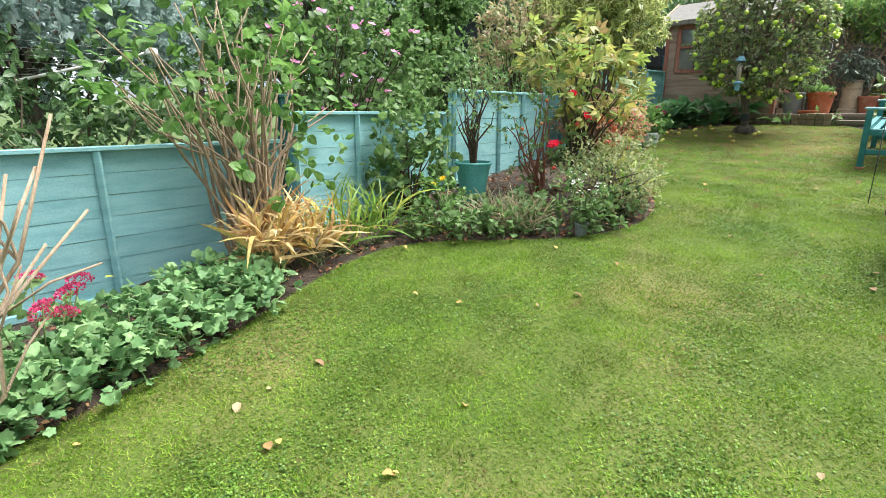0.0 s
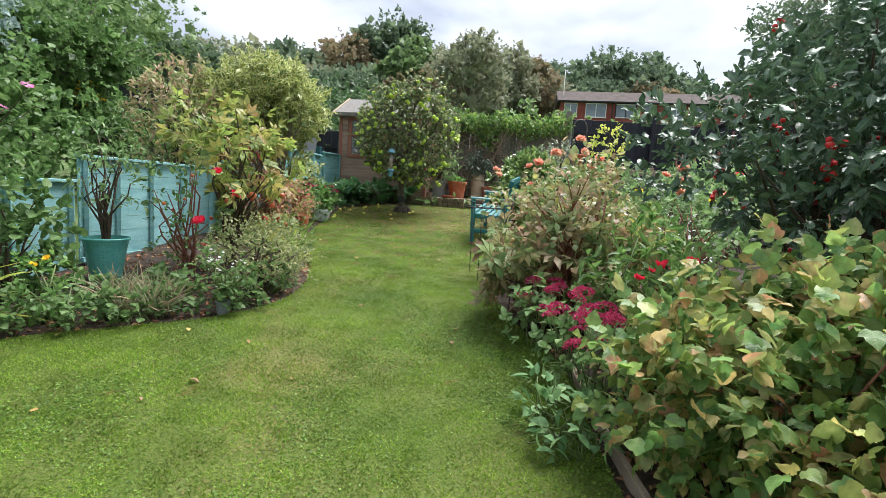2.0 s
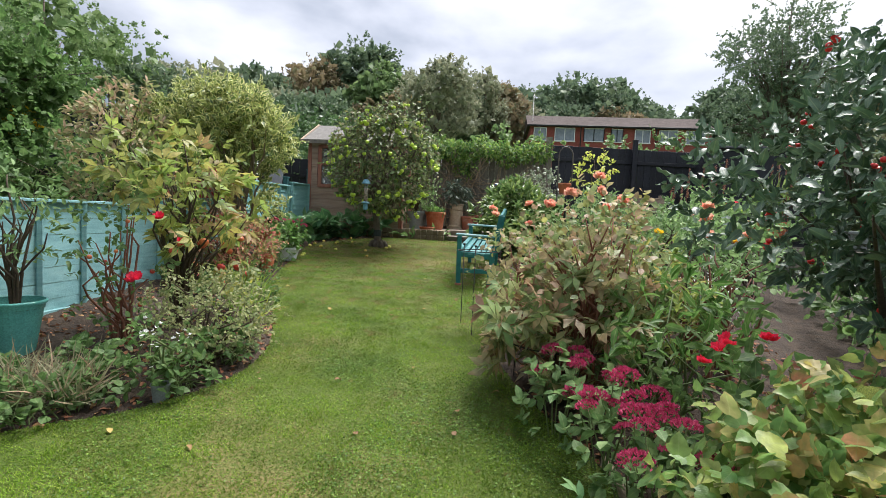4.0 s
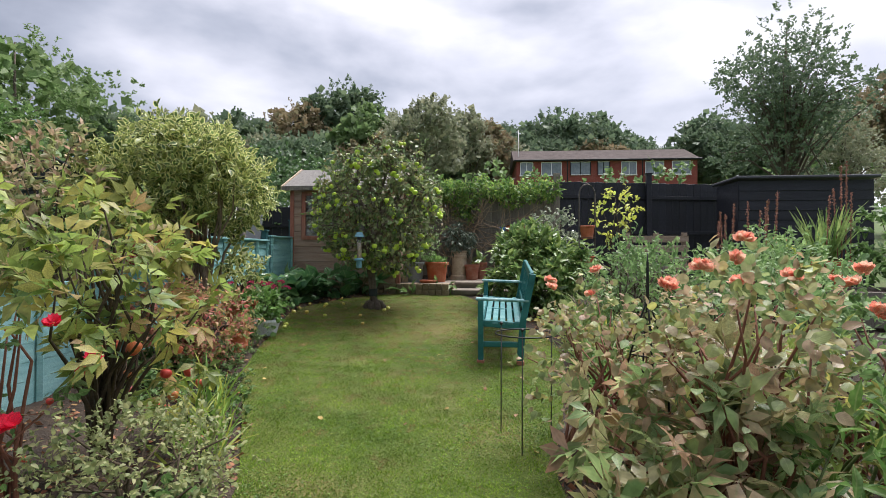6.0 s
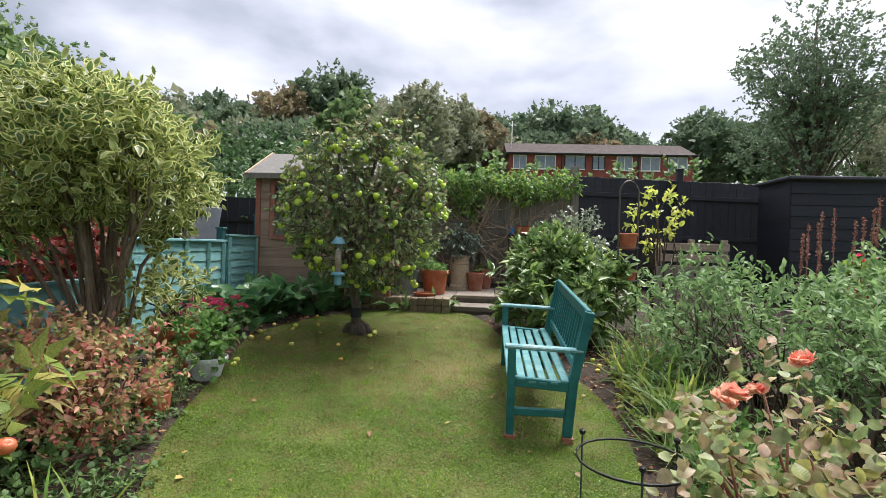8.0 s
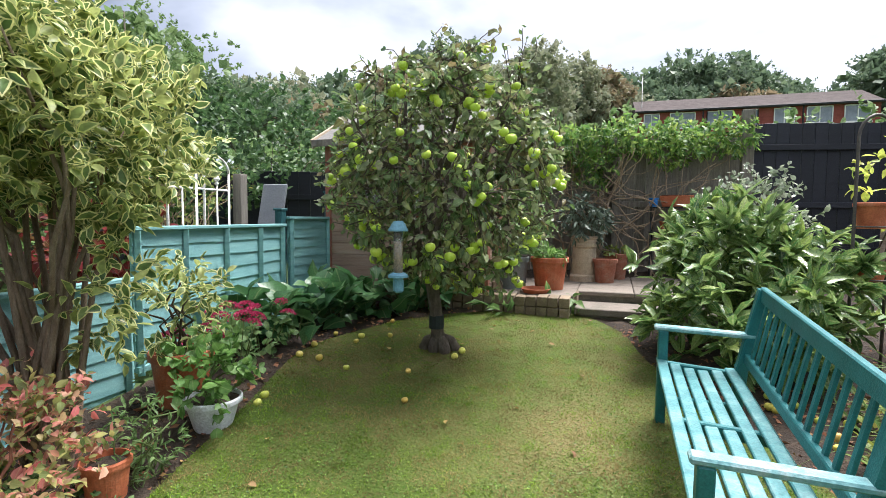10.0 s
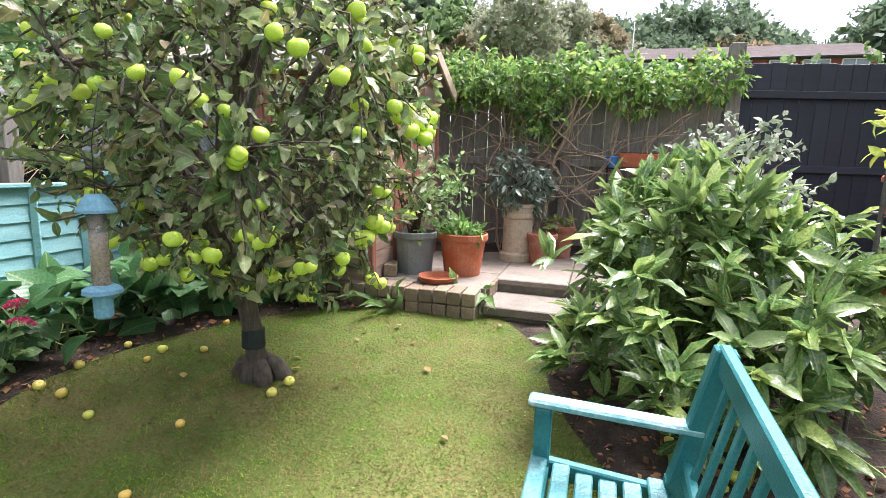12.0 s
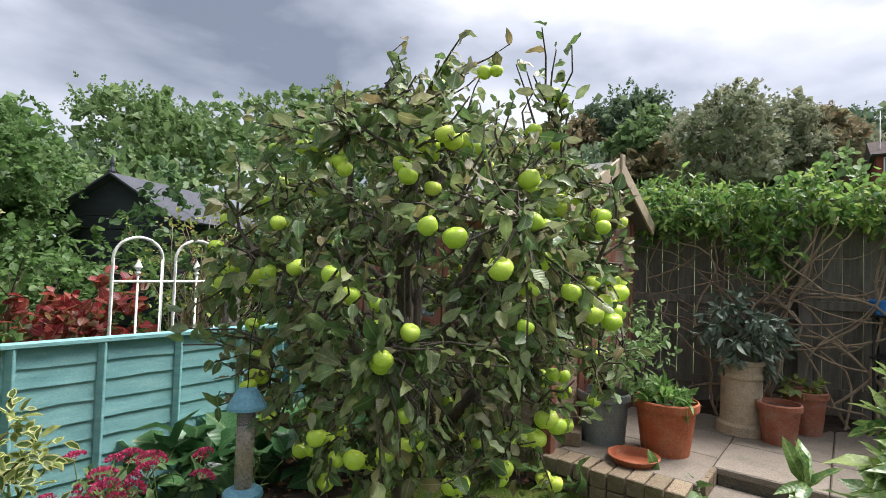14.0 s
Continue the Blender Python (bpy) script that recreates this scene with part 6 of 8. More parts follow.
def windfalls():
    rng = np.random.default_rng(21)
    spots = [(4.4, 7.9), (4.9, 8.0), (4.95, 8.15), (4.55, 8.75), (4.3, 8.8), (4.2, 8.7), (3.9, 8.5), (3.35, 7.95), (3.28, 7.85), (3.9, 8.75), (3.7, 8.6), (4.7, 9.1), (4.1, 8.95), (4.0, 8.15), (4.25, 7.5), (6.3, 6.5), (6.35, 6.4), (6.25, 6.3), (6.4, 6.25), (6.3, 6.1), (6.45, 6.55), (6.5, 6.4), (6.2, 6.2), (6.6, 6.6), (6.5, 6.9), (6.55, 6.1), (6.15, 6.05), (6.7, 6.9)]
    host = thing("holder", Matrix.Identity(4), "x", "x")
    fruits(host, rng, [(x + rng.normal(0, 0.03), y + rng.normal(0, 0.03), float(ground_z(x, y)) + 0.036) for x, y in spots], 0.055, APPLE_Y)
    for o in list(host.children):
        o.parent = None
        o.name = "windfall_apple"
        tagged(o, "yellow-green windfall apple lying on the ground", "apple", "windfall apples")
    bpy.data.objects.remove(host)


windfalls()

# left bed, from the walk's start
plant("shrub", -3.55, 1.72, "half-bare multi-stemmed shrub with rounded green leaves", "shrub",
    puffs((0, 0, 1.5, 0.5, 0.75, 0.55), (0.1, -0.45, 1.35, 0.45, 0.5, 0.5), (0, 0.45, 1.25, 0.45, 0.5, 0.5), (0.3, 0.2, 0.75, 0.35, 0.5, 0.3)), 640, leaf_blade(0.36, 0.05, 0.2), 0.088, L_SHRUB, PALE_BARK, 62, 51, 5, 0.18, 0.3, r0=0.015, base_r=0.14, up=0.6)


def bare_shrub():
    """A hard-pruned shrub: a few pale knobbly stems that fork near their cut ends."""
    rng = np.random.default_rng(52)
    root = thing("shrub", pose(-2.02, 1.28, 0.10), "bare pruned shrub with pale branching stems", "shrub")
    ends = [(0.64, 0.56, 1.40), (0.68, 0.60, 1.05), (0.52, 0.46, 1.2), (0.60, 0.47, 0.95), (0.40, 0.45, 1.28), (0.58, 0.52, 1.22)]
    paths, tips = [], []
    for e in ends:
        e = np.array(e)
        k = [e * f + np.array((0, 0, 0.2)) * math.sin(f * 3) * -1 + rng.normal(0, 0.05, 3) for f in (0.3, 0.55, 0.78)]
        paths.append([(0, 0, -0.03, 0.012), *[(*q, r) for q, r in zip(k, (0.0105, 0.009, 0.0075))], (*e, 0.0055)])
        for q in (k[1], k[2], k[2]):
            t = q + (e - q) * 0.35 + rng.normal(0, 0.1, 3) + np.array((0, 0, 0.05))
            paths.append([(*q, 0.006), (*((q + t) / 2 + rng.normal(0, 0.015, 3)), 0.005), (*t, 0.004)])
            tips.append(t)
    add_stems(root, paths, PALE_BARK, "stem", 24, 7)
    pos = np.array(tips)[:6] + rng.normal(0, 0.02, (6, 3))
    leaf_parts("leaf", rng, OV, pos, rng.normal(0, 1, (6, 3)), 0.04 * rng.uniform(0.7, 1.2, 6), L_LIME, root)


bare_shrub()


def mound(name, spots, label, category, n, tpl, size, material, seed, hgt, rad, flat=0.9, parts=0, stem=GREEN_STEM, group="", droop=0.0, up=0.5):
    """A low mound of leaves on stalks, over some spots (x, y)."""
    for i, (x, y) in enumerate(spots):
        blobs = [(0, 0, hgt * 0.55, rad, rad, hgt * 0.5)]
        plant(name, 0, 0, label, category, blobs, n, tpl, size, material, stem, 16, seed + i, 3, size * 0.6, 0.35, up, droop, flat, 0.35, 0.004, 0.08, group, base=(x, y, float(ground_z(x, y))), parts=parts, side_w=0.35 if up > 2 else 0.8)


mound("geranium", [(-1.66, 2.1), (-1.42, 2.45), (-1.88, 1.72), (-1.22, 2.85), (-2.2, 1.3), (-2.45, 0.95), (-2.0, 2.05), (-1.75, 2.45), (-1.5, 2.8), (-2.3, 1.75), (-1.35, 3.1), (-2.6, 1.3)], "clump of scalloped green geranium leaves", "plant", 460, leaf_round(5, 0.15, 0.14, 25), 0.05, L_GERAN, 60, 0.28, 0.32, group="geraniums", parts=24)
mound("daylily", [(-1.15, 3.25), (-0.95, 3.55), (-1.25, 3.6)], "fading daylily with yellow and brown strap leaves", "plant", 110, leaf_strap(0.05, 0.9), 0.3, L_DRY, 70, 0.3, 0.12, 0.2, group="daylilies", up=2.2)
mound("daylily", [(-0.75, 3.75), (-0.55, 4.0)], "daylily with arching yellow-green strap leaves", "plant", 50, leaf_strap(0.03, 0.8), 0.42, L_STRAP, 74, 0.1, 0.08, 0.2, group="daylilies", up=2.2)


def sedum(spots, seed, heads, hgt, label):
    rng = np.random.default_rng(seed)
    dome = []
    for s in range(3):
        n = 150
        a, r = rng.uniform(0, 2 * math.pi, n), np.sqrt(rng.random(n))
        pos = np.stack((r * np.cos(a), r * np.sin(a), 0.45 * (1 - r * r) + rng.normal(0, 0.05, n)), -1)
        d = pos + np.array((0, 0, 1.0))
        me = leaf_mesh("flower_head", rng, leaf_diamond(0.42), pos, d, 0.26, 0.1, 0.6)
        me.materials.append(P_SEDUM)
        dome.append(me)
    for x, y in spots:
        blobs = [(0, 0, hgt * 0.5, 0.2, 0.2, hgt * 0.42)]
        root, c, o, g = plant("sedum", 0, 0, label, "plant", blobs, 110, leaf_oval(0.3), 0.075, L_GREYG, GREEN_STEM, 0, int(seed + x * 10), 4, 0.08, base=(x, y, float(ground_z(x, y))), group="sedums")
        st = []
        for k in range(heads):
            a, r = rng.uniform(0, 2 * math.pi), 0.24 * math.sqrt(rng.random())
            q = np.array((r * math.cos(a), r * math.sin(a), hgt * rng.uniform(0.72, 1.08)))
            o2 = new("flower_head", dome[k % 3])
            o2.parent = root
            o2.matrix_basis = Matrix.Translation(Vector(q)) @ Euler((rng.uniform(-0.35, 0.35), rng.uniform(-0.35, 0.35), rng.uniform(0, 6))).to_matrix().to_4x4() @ Matrix.Scale(float(rng.uniform(0.045, 0.075)), 4)
            st.append([(q[0] * 0.2, q[1] * 0.2, -0.02, 0.005), (q[0] * 0.7, q[1] * 0.7, q[2] * 0.6, 0.004), (*q, 0.003)])
        add_stems(root, st, GREEN_STEM)


sedum([(-1.92, 2.18)], 80, 9, 0.5, "sedum with flat dusky pink flower heads")
sedum([plan_xy(0.5, 3.75), plan_xy(0.72, 3.5), plan_xy(0.82, 3.25), plan_xy(0.92, 3.05)], 81, 7, 0.52, "sedum with flat crimson flower heads beside the lawn")
sedum([(3.25, 8.5), (3.45, 8.75), (3.05, 8.75), (2.85, 8.35)], 82, 5, 0.42, "sedum with dark pink flower heads by the fence")

plant("shrub", -3.5, 3.3, "leafy green shrub against the teal fence", "shrub", [(0, 0, 0.62, 0.32, 0.32, 0.4), (0, 0, 0.35, 0.32, 0.32, 0.3)], 900, OVW, 0.08, L_MID, DARK_STEM, 16, 84)
plant("shrub", -3.27, 3.95, "open twiggy shrub growing in the teal pot", "shrub", [(0, 0, 0.5, 0.24, 0.24, 0.25), (0, 0, 0.75, 0.22, 0.22, 0.2)], 330, leaf_oval(0.2), 0.065, L_GREYG, DARK_STEM, 14, 85, h=0.37, base_r=0.02)
r_, c_, o_, g_ = plant("rose_bush", -2.75, 4.35, "rose bush with red blooms and orange hips", "rose", [(0, 0, 0.65, 0.42, 0.42, 0.5)], 420, OV, 0.05, L_MID, RED_STEM, 18, 86)
flowers(r_, g_, [(0.2, -0.35, 1.0), (0.35, -0.3, 0.8), (0.05, -0.4, 0.55)], 0.10, P_RED)
fruits(r_, g_, c_[g_.choice(len(c_), 8)], 0.035, APPLE_R, "rose_hip")
r_, c_, o_, g_ = plant("fruit_tree", -2.65, 4.85, "young open shrub tree with yellowing cut leaves and red fruit", "tree",
    puffs((0, 0, 1.35, 0.5, 0.5, 0.3), (0.25, -0.35, 1.1, 0.5, 0.5, 0.35), (-0.35, 0.1, 1.3, 0.4, 0.4, 0.3), (0.25, 0.1, 0.7, 0.42, 0.42, 0.35)), 470, FIN, 0.13, L_LIME, DARK_STEM, 40, 87, 5, 0.22, 0.3, parts=250, r0=0.018, base_r=0.03)
low = c_[c_[:, 2] < 0.85]
fruits(r_, g_, low[g_.choice(len(low), min(16, len(low)), replace=False)] - np.array((0, 0, 0.08)), 0.068, APPLE_R, "fruit")
plant("hebe", -1.95, 4.2, "rounded twiggy bush with small pale leaves at the lawn edge", "shrub", [(0, 0, 0.36, 0.44, 0.44, 0.32), (0.12, 0.1, 0.3, 0.4, 0.4, 0.28)], 3600, OV, 0.03, L_HEBE, DARK_STEM, 30, 88, 9, 0.1, 0.5, 0.5)
plant("pieris", -4.45, 6.3, "tall shrub with pinkish new leaf tips beyond the fence", "shrub", [(0, 0, 1.35, 0.6, 0.6, 0.65), (0, 0, 1.85, 0.5, 0.5, 0.35)], 1900, leaf_oval(0.2), 0.09, L_PIERIS, DARK_STEM, 24, 89, 8, 0.16)
mound("bedding_plant", [(0.1, 4.0), (0.45, 3.98), (-0.2, 4.1), (1.2, 4.0), (0.75, 4.1), (1.55, 4.35), (0.2, 4.4), (0.75, 4.5)], "low leafy bedding plant in the border", "plant", 190, OVW, 0.055, L_MID, 100, 0.26, 0.24, group="bedding plants")
mound("lavender", [(0.45, 4.15), (0.62, 4.02)], "dry spiky faded lavender clump", "plant", 170, leaf_strap(0.02, 0.25), 0.2, L_LAV, 110, 0.14, 0.16, 0.2, up=2.2)
r_, c_, o_, g_ = plant("aster", -1.87, 3.66, "small plant with white flower spikes", "plant", [(0, 0, 0.22, 0.2, 0.2, 0.2)], 220, OV, 0.045, L_MID, GREEN_STEM, 12, 112, h=0.08)
flowers(r_, g_, c_[:30] + np.array((0, 0, 0.05)), 0.025, P_WHITE, petals=5, layers=1)
r_, c_, o_, g_ = plant("marigold", 0, 0, "orange marigold plant in the border", "plant", [(0, 0, 0.25, 0.18, 0.18, 0.2)], 200, OV, 0.05, L_SHRUB, GREEN_STEM, 10, 113, base=(-0.05, 4.15, 0.51))
flowers(r_, g_, [(0.05, 0, 0.47), (-0.04, 0.05, 0.42)], 0.05, P_YEL)
mound("iris", [(1.95, 5.2), (2.05, 5.6), (1.8, 4.85)], "clump of upright green sword leaves by the lawn", "plant", 34, leaf_strap(0.03, 0.4), 0.36, L_STRAP, 115, 0.08, 0.1, 0.1, group="sword-leaved clumps", up=2.2)
r_, c_, o_, g_ = plant("spirea", -3.15, 6.55, "dense low shrub turning red and yellow", "shrub", [(0, 0, 0.42, 0.52, 0.52, 0.36), (-0.2, 0.2, 0.5, 0.4, 0.4, 0.32)], 4600, OV, 0.045, L_SPIREA, RED_STEM, 40, 117, 8, 0.12, 0.45)
mound("groundcover", [(2.2, 6.3), (2.35, 6.75), (2.55, 7.05), (2.05, 6.0), (1.85, 5.7), (2.35, 6.35), (2.1, 5.6), (2.25, 5.95), (2.6, 7.3)], "low ground-hugging green plant at the bed edge", "plant", 160, OVW, 0.035, L_MID, 120, 0.12, 0.2, group="ground cover")
plant("variegated_shrub", -3.5, 7.15, "big variegated shrub with cream-edged leaves on bare pale stems", "shrub",
    puffs((-0.25, 0, 1.85, 0.72, 0.72, 0.5), (-0.75, -0.15, 1.62, 0.5, 0.6, 0.42), (0.28, 0.1, 1.72, 0.42, 0.5, 0.42), (-0.2, 0.1, 2.1, 0.5, 0.5, 0.3), (0.2, -0.3, 1.95, 0.4, 0.4, 0.35), (0.28, 0.12, 1.0, 0.12, 0.12, 0.4)), 9500, leaf_edged(), 0.088, L_VGREEN, SHRUB_BARK, 26, 121, 8, 0.17, 0.55, r0=0.024, base_r=0.1, edge=L_CREAM, spread=0.55)
plant("shrub", -3.45, 7.95, "variegated young shrub in a terracotta pot", "shrub", [(0, 0, 0.32, 0.22, 0.22, 0.27)], 300, leaf_edged(), 0.08, L_VGREEN, DARK_STEM, 8, 122, h=0.32, base_r=0.02, edge=L_CREAM)
plant("hydrangea", -3.02, 7.76, "leafy green plant in the white bowl", "plant", [(0, 0, 0.16, 0.2, 0.2, 0.14)], 320, OVW, 0.065, L_SHRUB, GREEN_STEM, 8, 123, h=0.16, base_r=0.05)
mound("shrub", [(2.75, 7.3)], "green feathery plant beside the pots", "plant", 300, leaf_oval(0.15), 0.05, L_MID, 124, 0.4, 0.2)
rng_b = np.random.default_rng(130)
for i, (x, y) in enumerate([(3.75, 9.1), (4.1, 9.4), (4.5, 9.45), (4.9, 9.55), (3.55, 9.35), (4.2, 9.75), (5.25, 9.4), (3.35, 9.1)]):
    plant("bergenia", 0, 0, "clump of big glossy dark green bergenia leaves", "plant", [(0, 0, 0.2, 0.26, 0.26, 0.16)], 34, leaf_oval(0.4, 0.1, 0.25), 0.24, L_BERG, GREEN_STEM, 12, 131 + i, 2, 0.08, 0.3, 0.6, 0.0, 0.8, 0.35, 0.008, group="bergenias", base=(x, y, float(ground_z(x, y))), parts=34)
mound("dandelion", [(5.9, 8.95), (6.45, 8.75)], "rosette of long green leaves at the foot of the patio", "plant", 18, leaf_oval(0.16, 0.05, 0.3), 0.24, L_MID, 140, 0.06, 0.06, 0.5)

# patio plants
plant("rhododendron", 0, 0, "small shrub with grey-green leaves in a grey pot", "shrub", [(0, 0, 0.45, 0.34, 0.34, 0.32), (0.12, -0.08, 0.3, 0.3, 0.3, 0.2)], 620, leaf_oval(0.24), 0.06, L_GREYG, DARK_STEM, 16, 141, base=level(-1.86, 11.12, PATIO_Z + 0.31).translation, base_r=0.03)
plant("bulb_shoots", 0, 0, "fresh green shoots in the terracotta pot", "plant", [(0, 0, 0.06, 0.16, 0.16, 0.06)], 120, leaf_oval(0.15), 0.11, L_SHRUB, GREEN_STEM, 0, 142, 3, 0.03, 0.1, 1.2, base=level(-1.45, 11.2, PATIO_Z + 0.31).translation)
plant("succulent", 0, 0, "drooping grey-green succulent in the chimney pot", "plant", [(0, 0, 0.12, 0.26, 0.26, 0.22), (0, 0, 0.28, 0.2, 0.2, 0.16)], 900, leaf_oval(0.16, 0.03, 0.05), 0.09, L_SUCC, DARK_STEM, 16, 143, 7, 0.14, 0.4, 0.0, 0.5, 0.3, 0.4, base=level(-1.12, 12.1, PATIO_Z + 0.66).translation, base_r=0.05)
plant("bedding_plant", 0, 0, "yellowing leaves in a terracotta bowl", "plant", [(0, 0, 0.06, 0.15, 0.15, 0.06)], 60, OV, 0.08, L_LIME, GREEN_STEM, 0, 144, 3, 0.04, base=level(-0.72, 12.45, PATIO_Z + 0.30).translation)


def vine():
    rng = np.random.default_rng(150)
    a, b = at(-2.3, 12.5), at(0.62, 13.12)
    root = thing("climbing_vine", pose(a.x, a.y, PATIO_Z, 0, 0, math.degrees(math.atan2(b.y - a.y, b.x - a.x))), "leafy green vine topping the fence on tangled bare stems", "vine")
    ln = Vector((b.x - a.x, b.y - a.y, 0)).length
    blobs = [(ln * k / 11, -0.12 + 0.05 * math.sin(k * 2.1), 1.86 + 0.05 * math.sin(k * 1.3), 0.28, 0.28, 0.16) for k in range(12)] + [(ln * 0.42, -0.15, 1.5, 0.2, 0.16, 0.28), (ln * 0.75, -0.12, 1.62, 0.2, 0.16, 0.16), (ln * 0.15, -0.1, 1.66, 0.2, 0.14, 0.14)]
    pos, dirs, c, out = twigs(rng, blobs, 6000, 9, 0.16, 0.35, 0.25, 0.25)
    mesh_part("foliage", leaf_mesh("foliage", rng, leaf_blade(0.2, 0.04, 0.2), pos, dirs, 0.085 * rng.uniform(0.6, 1.25, len(pos)), 0.6, 0.5), L_VINE, root, kind="stuff")
    paths = []
    for k in range(50):
        upright = k < 26
        x = ln * (0.55 + rng.normal(0, 0.14)) if k % 3 else ln * rng.uniform(0.06, 0.95)
        z, y = (-0.02, -0.08 - 0.14 * rng.random()) if upright else (rng.uniform(0.4, 1.25), -0.08 - 0.12 * rng.random())
        way = rng.normal(0, 0.35) if upright else rng.choice((0.2, math.pi - 0.2)) + rng.normal(0, 0.3)
        way = math.pi / 2 + way if upright else way
        r0_ = rng.uniform(0.006, 0.018) if upright else rng.uniform(0.005, 0.011)
        path, turn = [], rng.normal(0, 0.12)
        for q in range(16):
            path.append((min(max(x, 0.03), ln), y + 0.03 * math.sin(q * 0.9 + k), z, r0_ * (1 - 0.035 * q)))
            turn = 0.6 * turn + rng.normal(0, 0.22)
            way += turn + 0.1 * (math.pi / 2 - way)
            x, z = x + 0.125 * math.cos(way), z + 0.125 * abs(math.sin(way))
            if z > 1.78:
                break
        if len(path) > 2:
            paths.append(path)
    add_stems(root, paths, PALE_BARK, "stem", 48, 6)


vine()

# right-hand border
plant("aucuba", 0.2, 9.9, "broad spotted laurel with large glossy yellow-flecked leaves", "shrub",
    [(0, 0, 0.55, 0.78, 0.78, 0.5), (0.2, 0.3, 0.85, 0.62, 0.62, 0.42), (-0.25, -0.2, 0.35, 0.68, 0.68, 0.34), (0.5, -0.2, 0.6, 0.58, 0.58, 0.45)], 2700, leaf_blade(0.17, 0.07, 0.2, 0.025), 0.175, L_AUCUBA, GREEN_STEM, 60, 160, 9, 0.05, 0.6, 0.8, parts=300, side_w=0.75, spread=0.3)
plant("pittosporum", 0.55, 11.5, "shrub with small silvery variegated leaves", "shrub", [(0, 0, 0.95, 0.55, 0.55, 0.5), (0.2, 0.1, 0.65, 0.6, 0.6, 0.5), (0.3, 0, 1.2, 0.35, 0.35, 0.35)], 2200, OV, 0.06, L_PITTO, DARK_STEM, 40, 161, 8, 0.14, 0.5)
plant("choisya", 1.6, 10.7, "young shrub with bright yellow leaves", "shrub", [(0, 0, 1.45, 0.34, 0.34, 0.36)], 240, leaf_oval(0.24), 0.09, L_YELLOW, DARK_STEM, 14, 162, 6, 0.16)
plant("phlox", 1.35, 7.9, "tall leafy green perennials behind the bench", "plant", [(0, 0, 0.62, 0.55, 0.7, 0.5), (0.3, 0.5, 0.8, 0.5, 0.5, 0.45)], 2600, leaf_oval(0.18), 0.075, L_GREYG, DARK_STEM, 70, 163, 9, 0.22, 0.35, 0.8, base_r=0.4)
plant("phlox", 2.1, 6.9, "tall leafy green perennials in the border", "plant", [(0, 0, 0.62, 0.65, 0.65, 0.55), (0.5, 0.3, 0.7, 0.5, 0.5, 0.45)], 2600, leaf_oval(0.18), 0.075, L_GREYG, DARK_STEM, 70, 164, 9, 0.22, 0.35, 0.8, base_r=0.4)
mound("crocosmia", [tuple(plan_xy(0.62, 7.0)), tuple(plan_xy(0.75, 7.5)), tuple(plan_xy(0.9, 8.6)), tuple(plan_xy(0.7, 8.2)), tuple(plan_xy(1.25, 9.3)), tuple(plan_xy(0.7, 6.5))], "clump of yellowing grassy leaves behind the bench", "plant", 80, leaf_strap(0.011, 0.8), 0.42, L_IRIS, 170, 0.1, 0.14, 0.2, group="grassy clumps", up=2.2)
r_, c_, o_, g_ = plant("rose_bush", 0.4, 5.35, "rose bush with salmon-pink blooms and bronze leaves", "rose", [(0, 0, 0.6, 0.5, 0.5, 0.42), (0.4, -0.3, 0.65, 0.5, 0.5, 0.4), (0.1, 0.2, 0.85, 0.3, 0.3, 0.25)], 1500, OVW, 0.055, L_ROSE, RED_STEM, 50, 175, 6, 0.16, 0.3, 0.6, base_r=0.3)
flowers(r_, g_, [(-0.46, 0.06, 1.16), (-0.38, 0.12, 1.12), (-0.1, 0.0, 1.22), (-0.2, -0.5, 0.72), (0.1, 0.2, 1.05)], 0.075, P_ROSE, petals=8, layers=3)
r_, c_, o_, g_ = plant("rose_bush", 0.74, 4.35, "tall rose bush with a cluster of salmon-pink blooms", "rose", [(0, 0, 1.0, 0.36, 0.36, 0.42)], 700, OVW, 0.055, L_ROSE, RED_STEM, 26, 176, 6, 0.16, 0.3, 0.6, base_r=0.1)
flowers(r_, g_, [(-0.05, -0.05, 1.5), (0.1, 0.05, 1.42), (-0.2, 0.05, 1.38), (0.0, -0.2, 1.35), (0.25, 0.1, 1.3), (-0.28, 0.15, 1.3)], 0.082, P_ROSE, petals=7, layers=4)
plant("peony", 0.62, 4.45, "peony with bronze autumn foliage in a wire hoop", "plant", [(0, 0, 0.6, 0.5, 0.5, 0.4), (-0.15, -0.1, 0.4, 0.5, 0.5, 0.3)], 640, FIN, 0.13, L_PEONY, RED_STEM, 30, 177, 5, 0.1, 0.4, 0.5, 0.2, parts=200)
plant("peony", 1.05, 5.1, "peony with bronze autumn foliage", "plant", [(0, 0, 0.5, 0.55, 0.55, 0.36)], 420, FIN, 0.125, L_PEONY, RED_STEM, 24, 178, 5, 0.1, 0.4, 0.5, 0.2, parts=120)
plant("currant_bush", 1.62, 2.35, "currant bush with crinkled leaves turning yellow and rust", "shrub",
    [(0, 0, 0.62, 0.62, 0.62, 0.46), (0.15, -0.5, 0.66, 0.55, 0.55, 0.46), (0.4, -0.1, 0.72, 0.5, 0.5, 0.42), (-0.1, 0.3, 0.52, 0.5, 0.5, 0.38)], 7600, LOB, 0.071, L_CURRANT, RED_STEM, 60, 180, 6, 0.18, 0.45, 0.5, 0.25, parts=300, base_r=0.2, spread=0.6, r0=0.009)
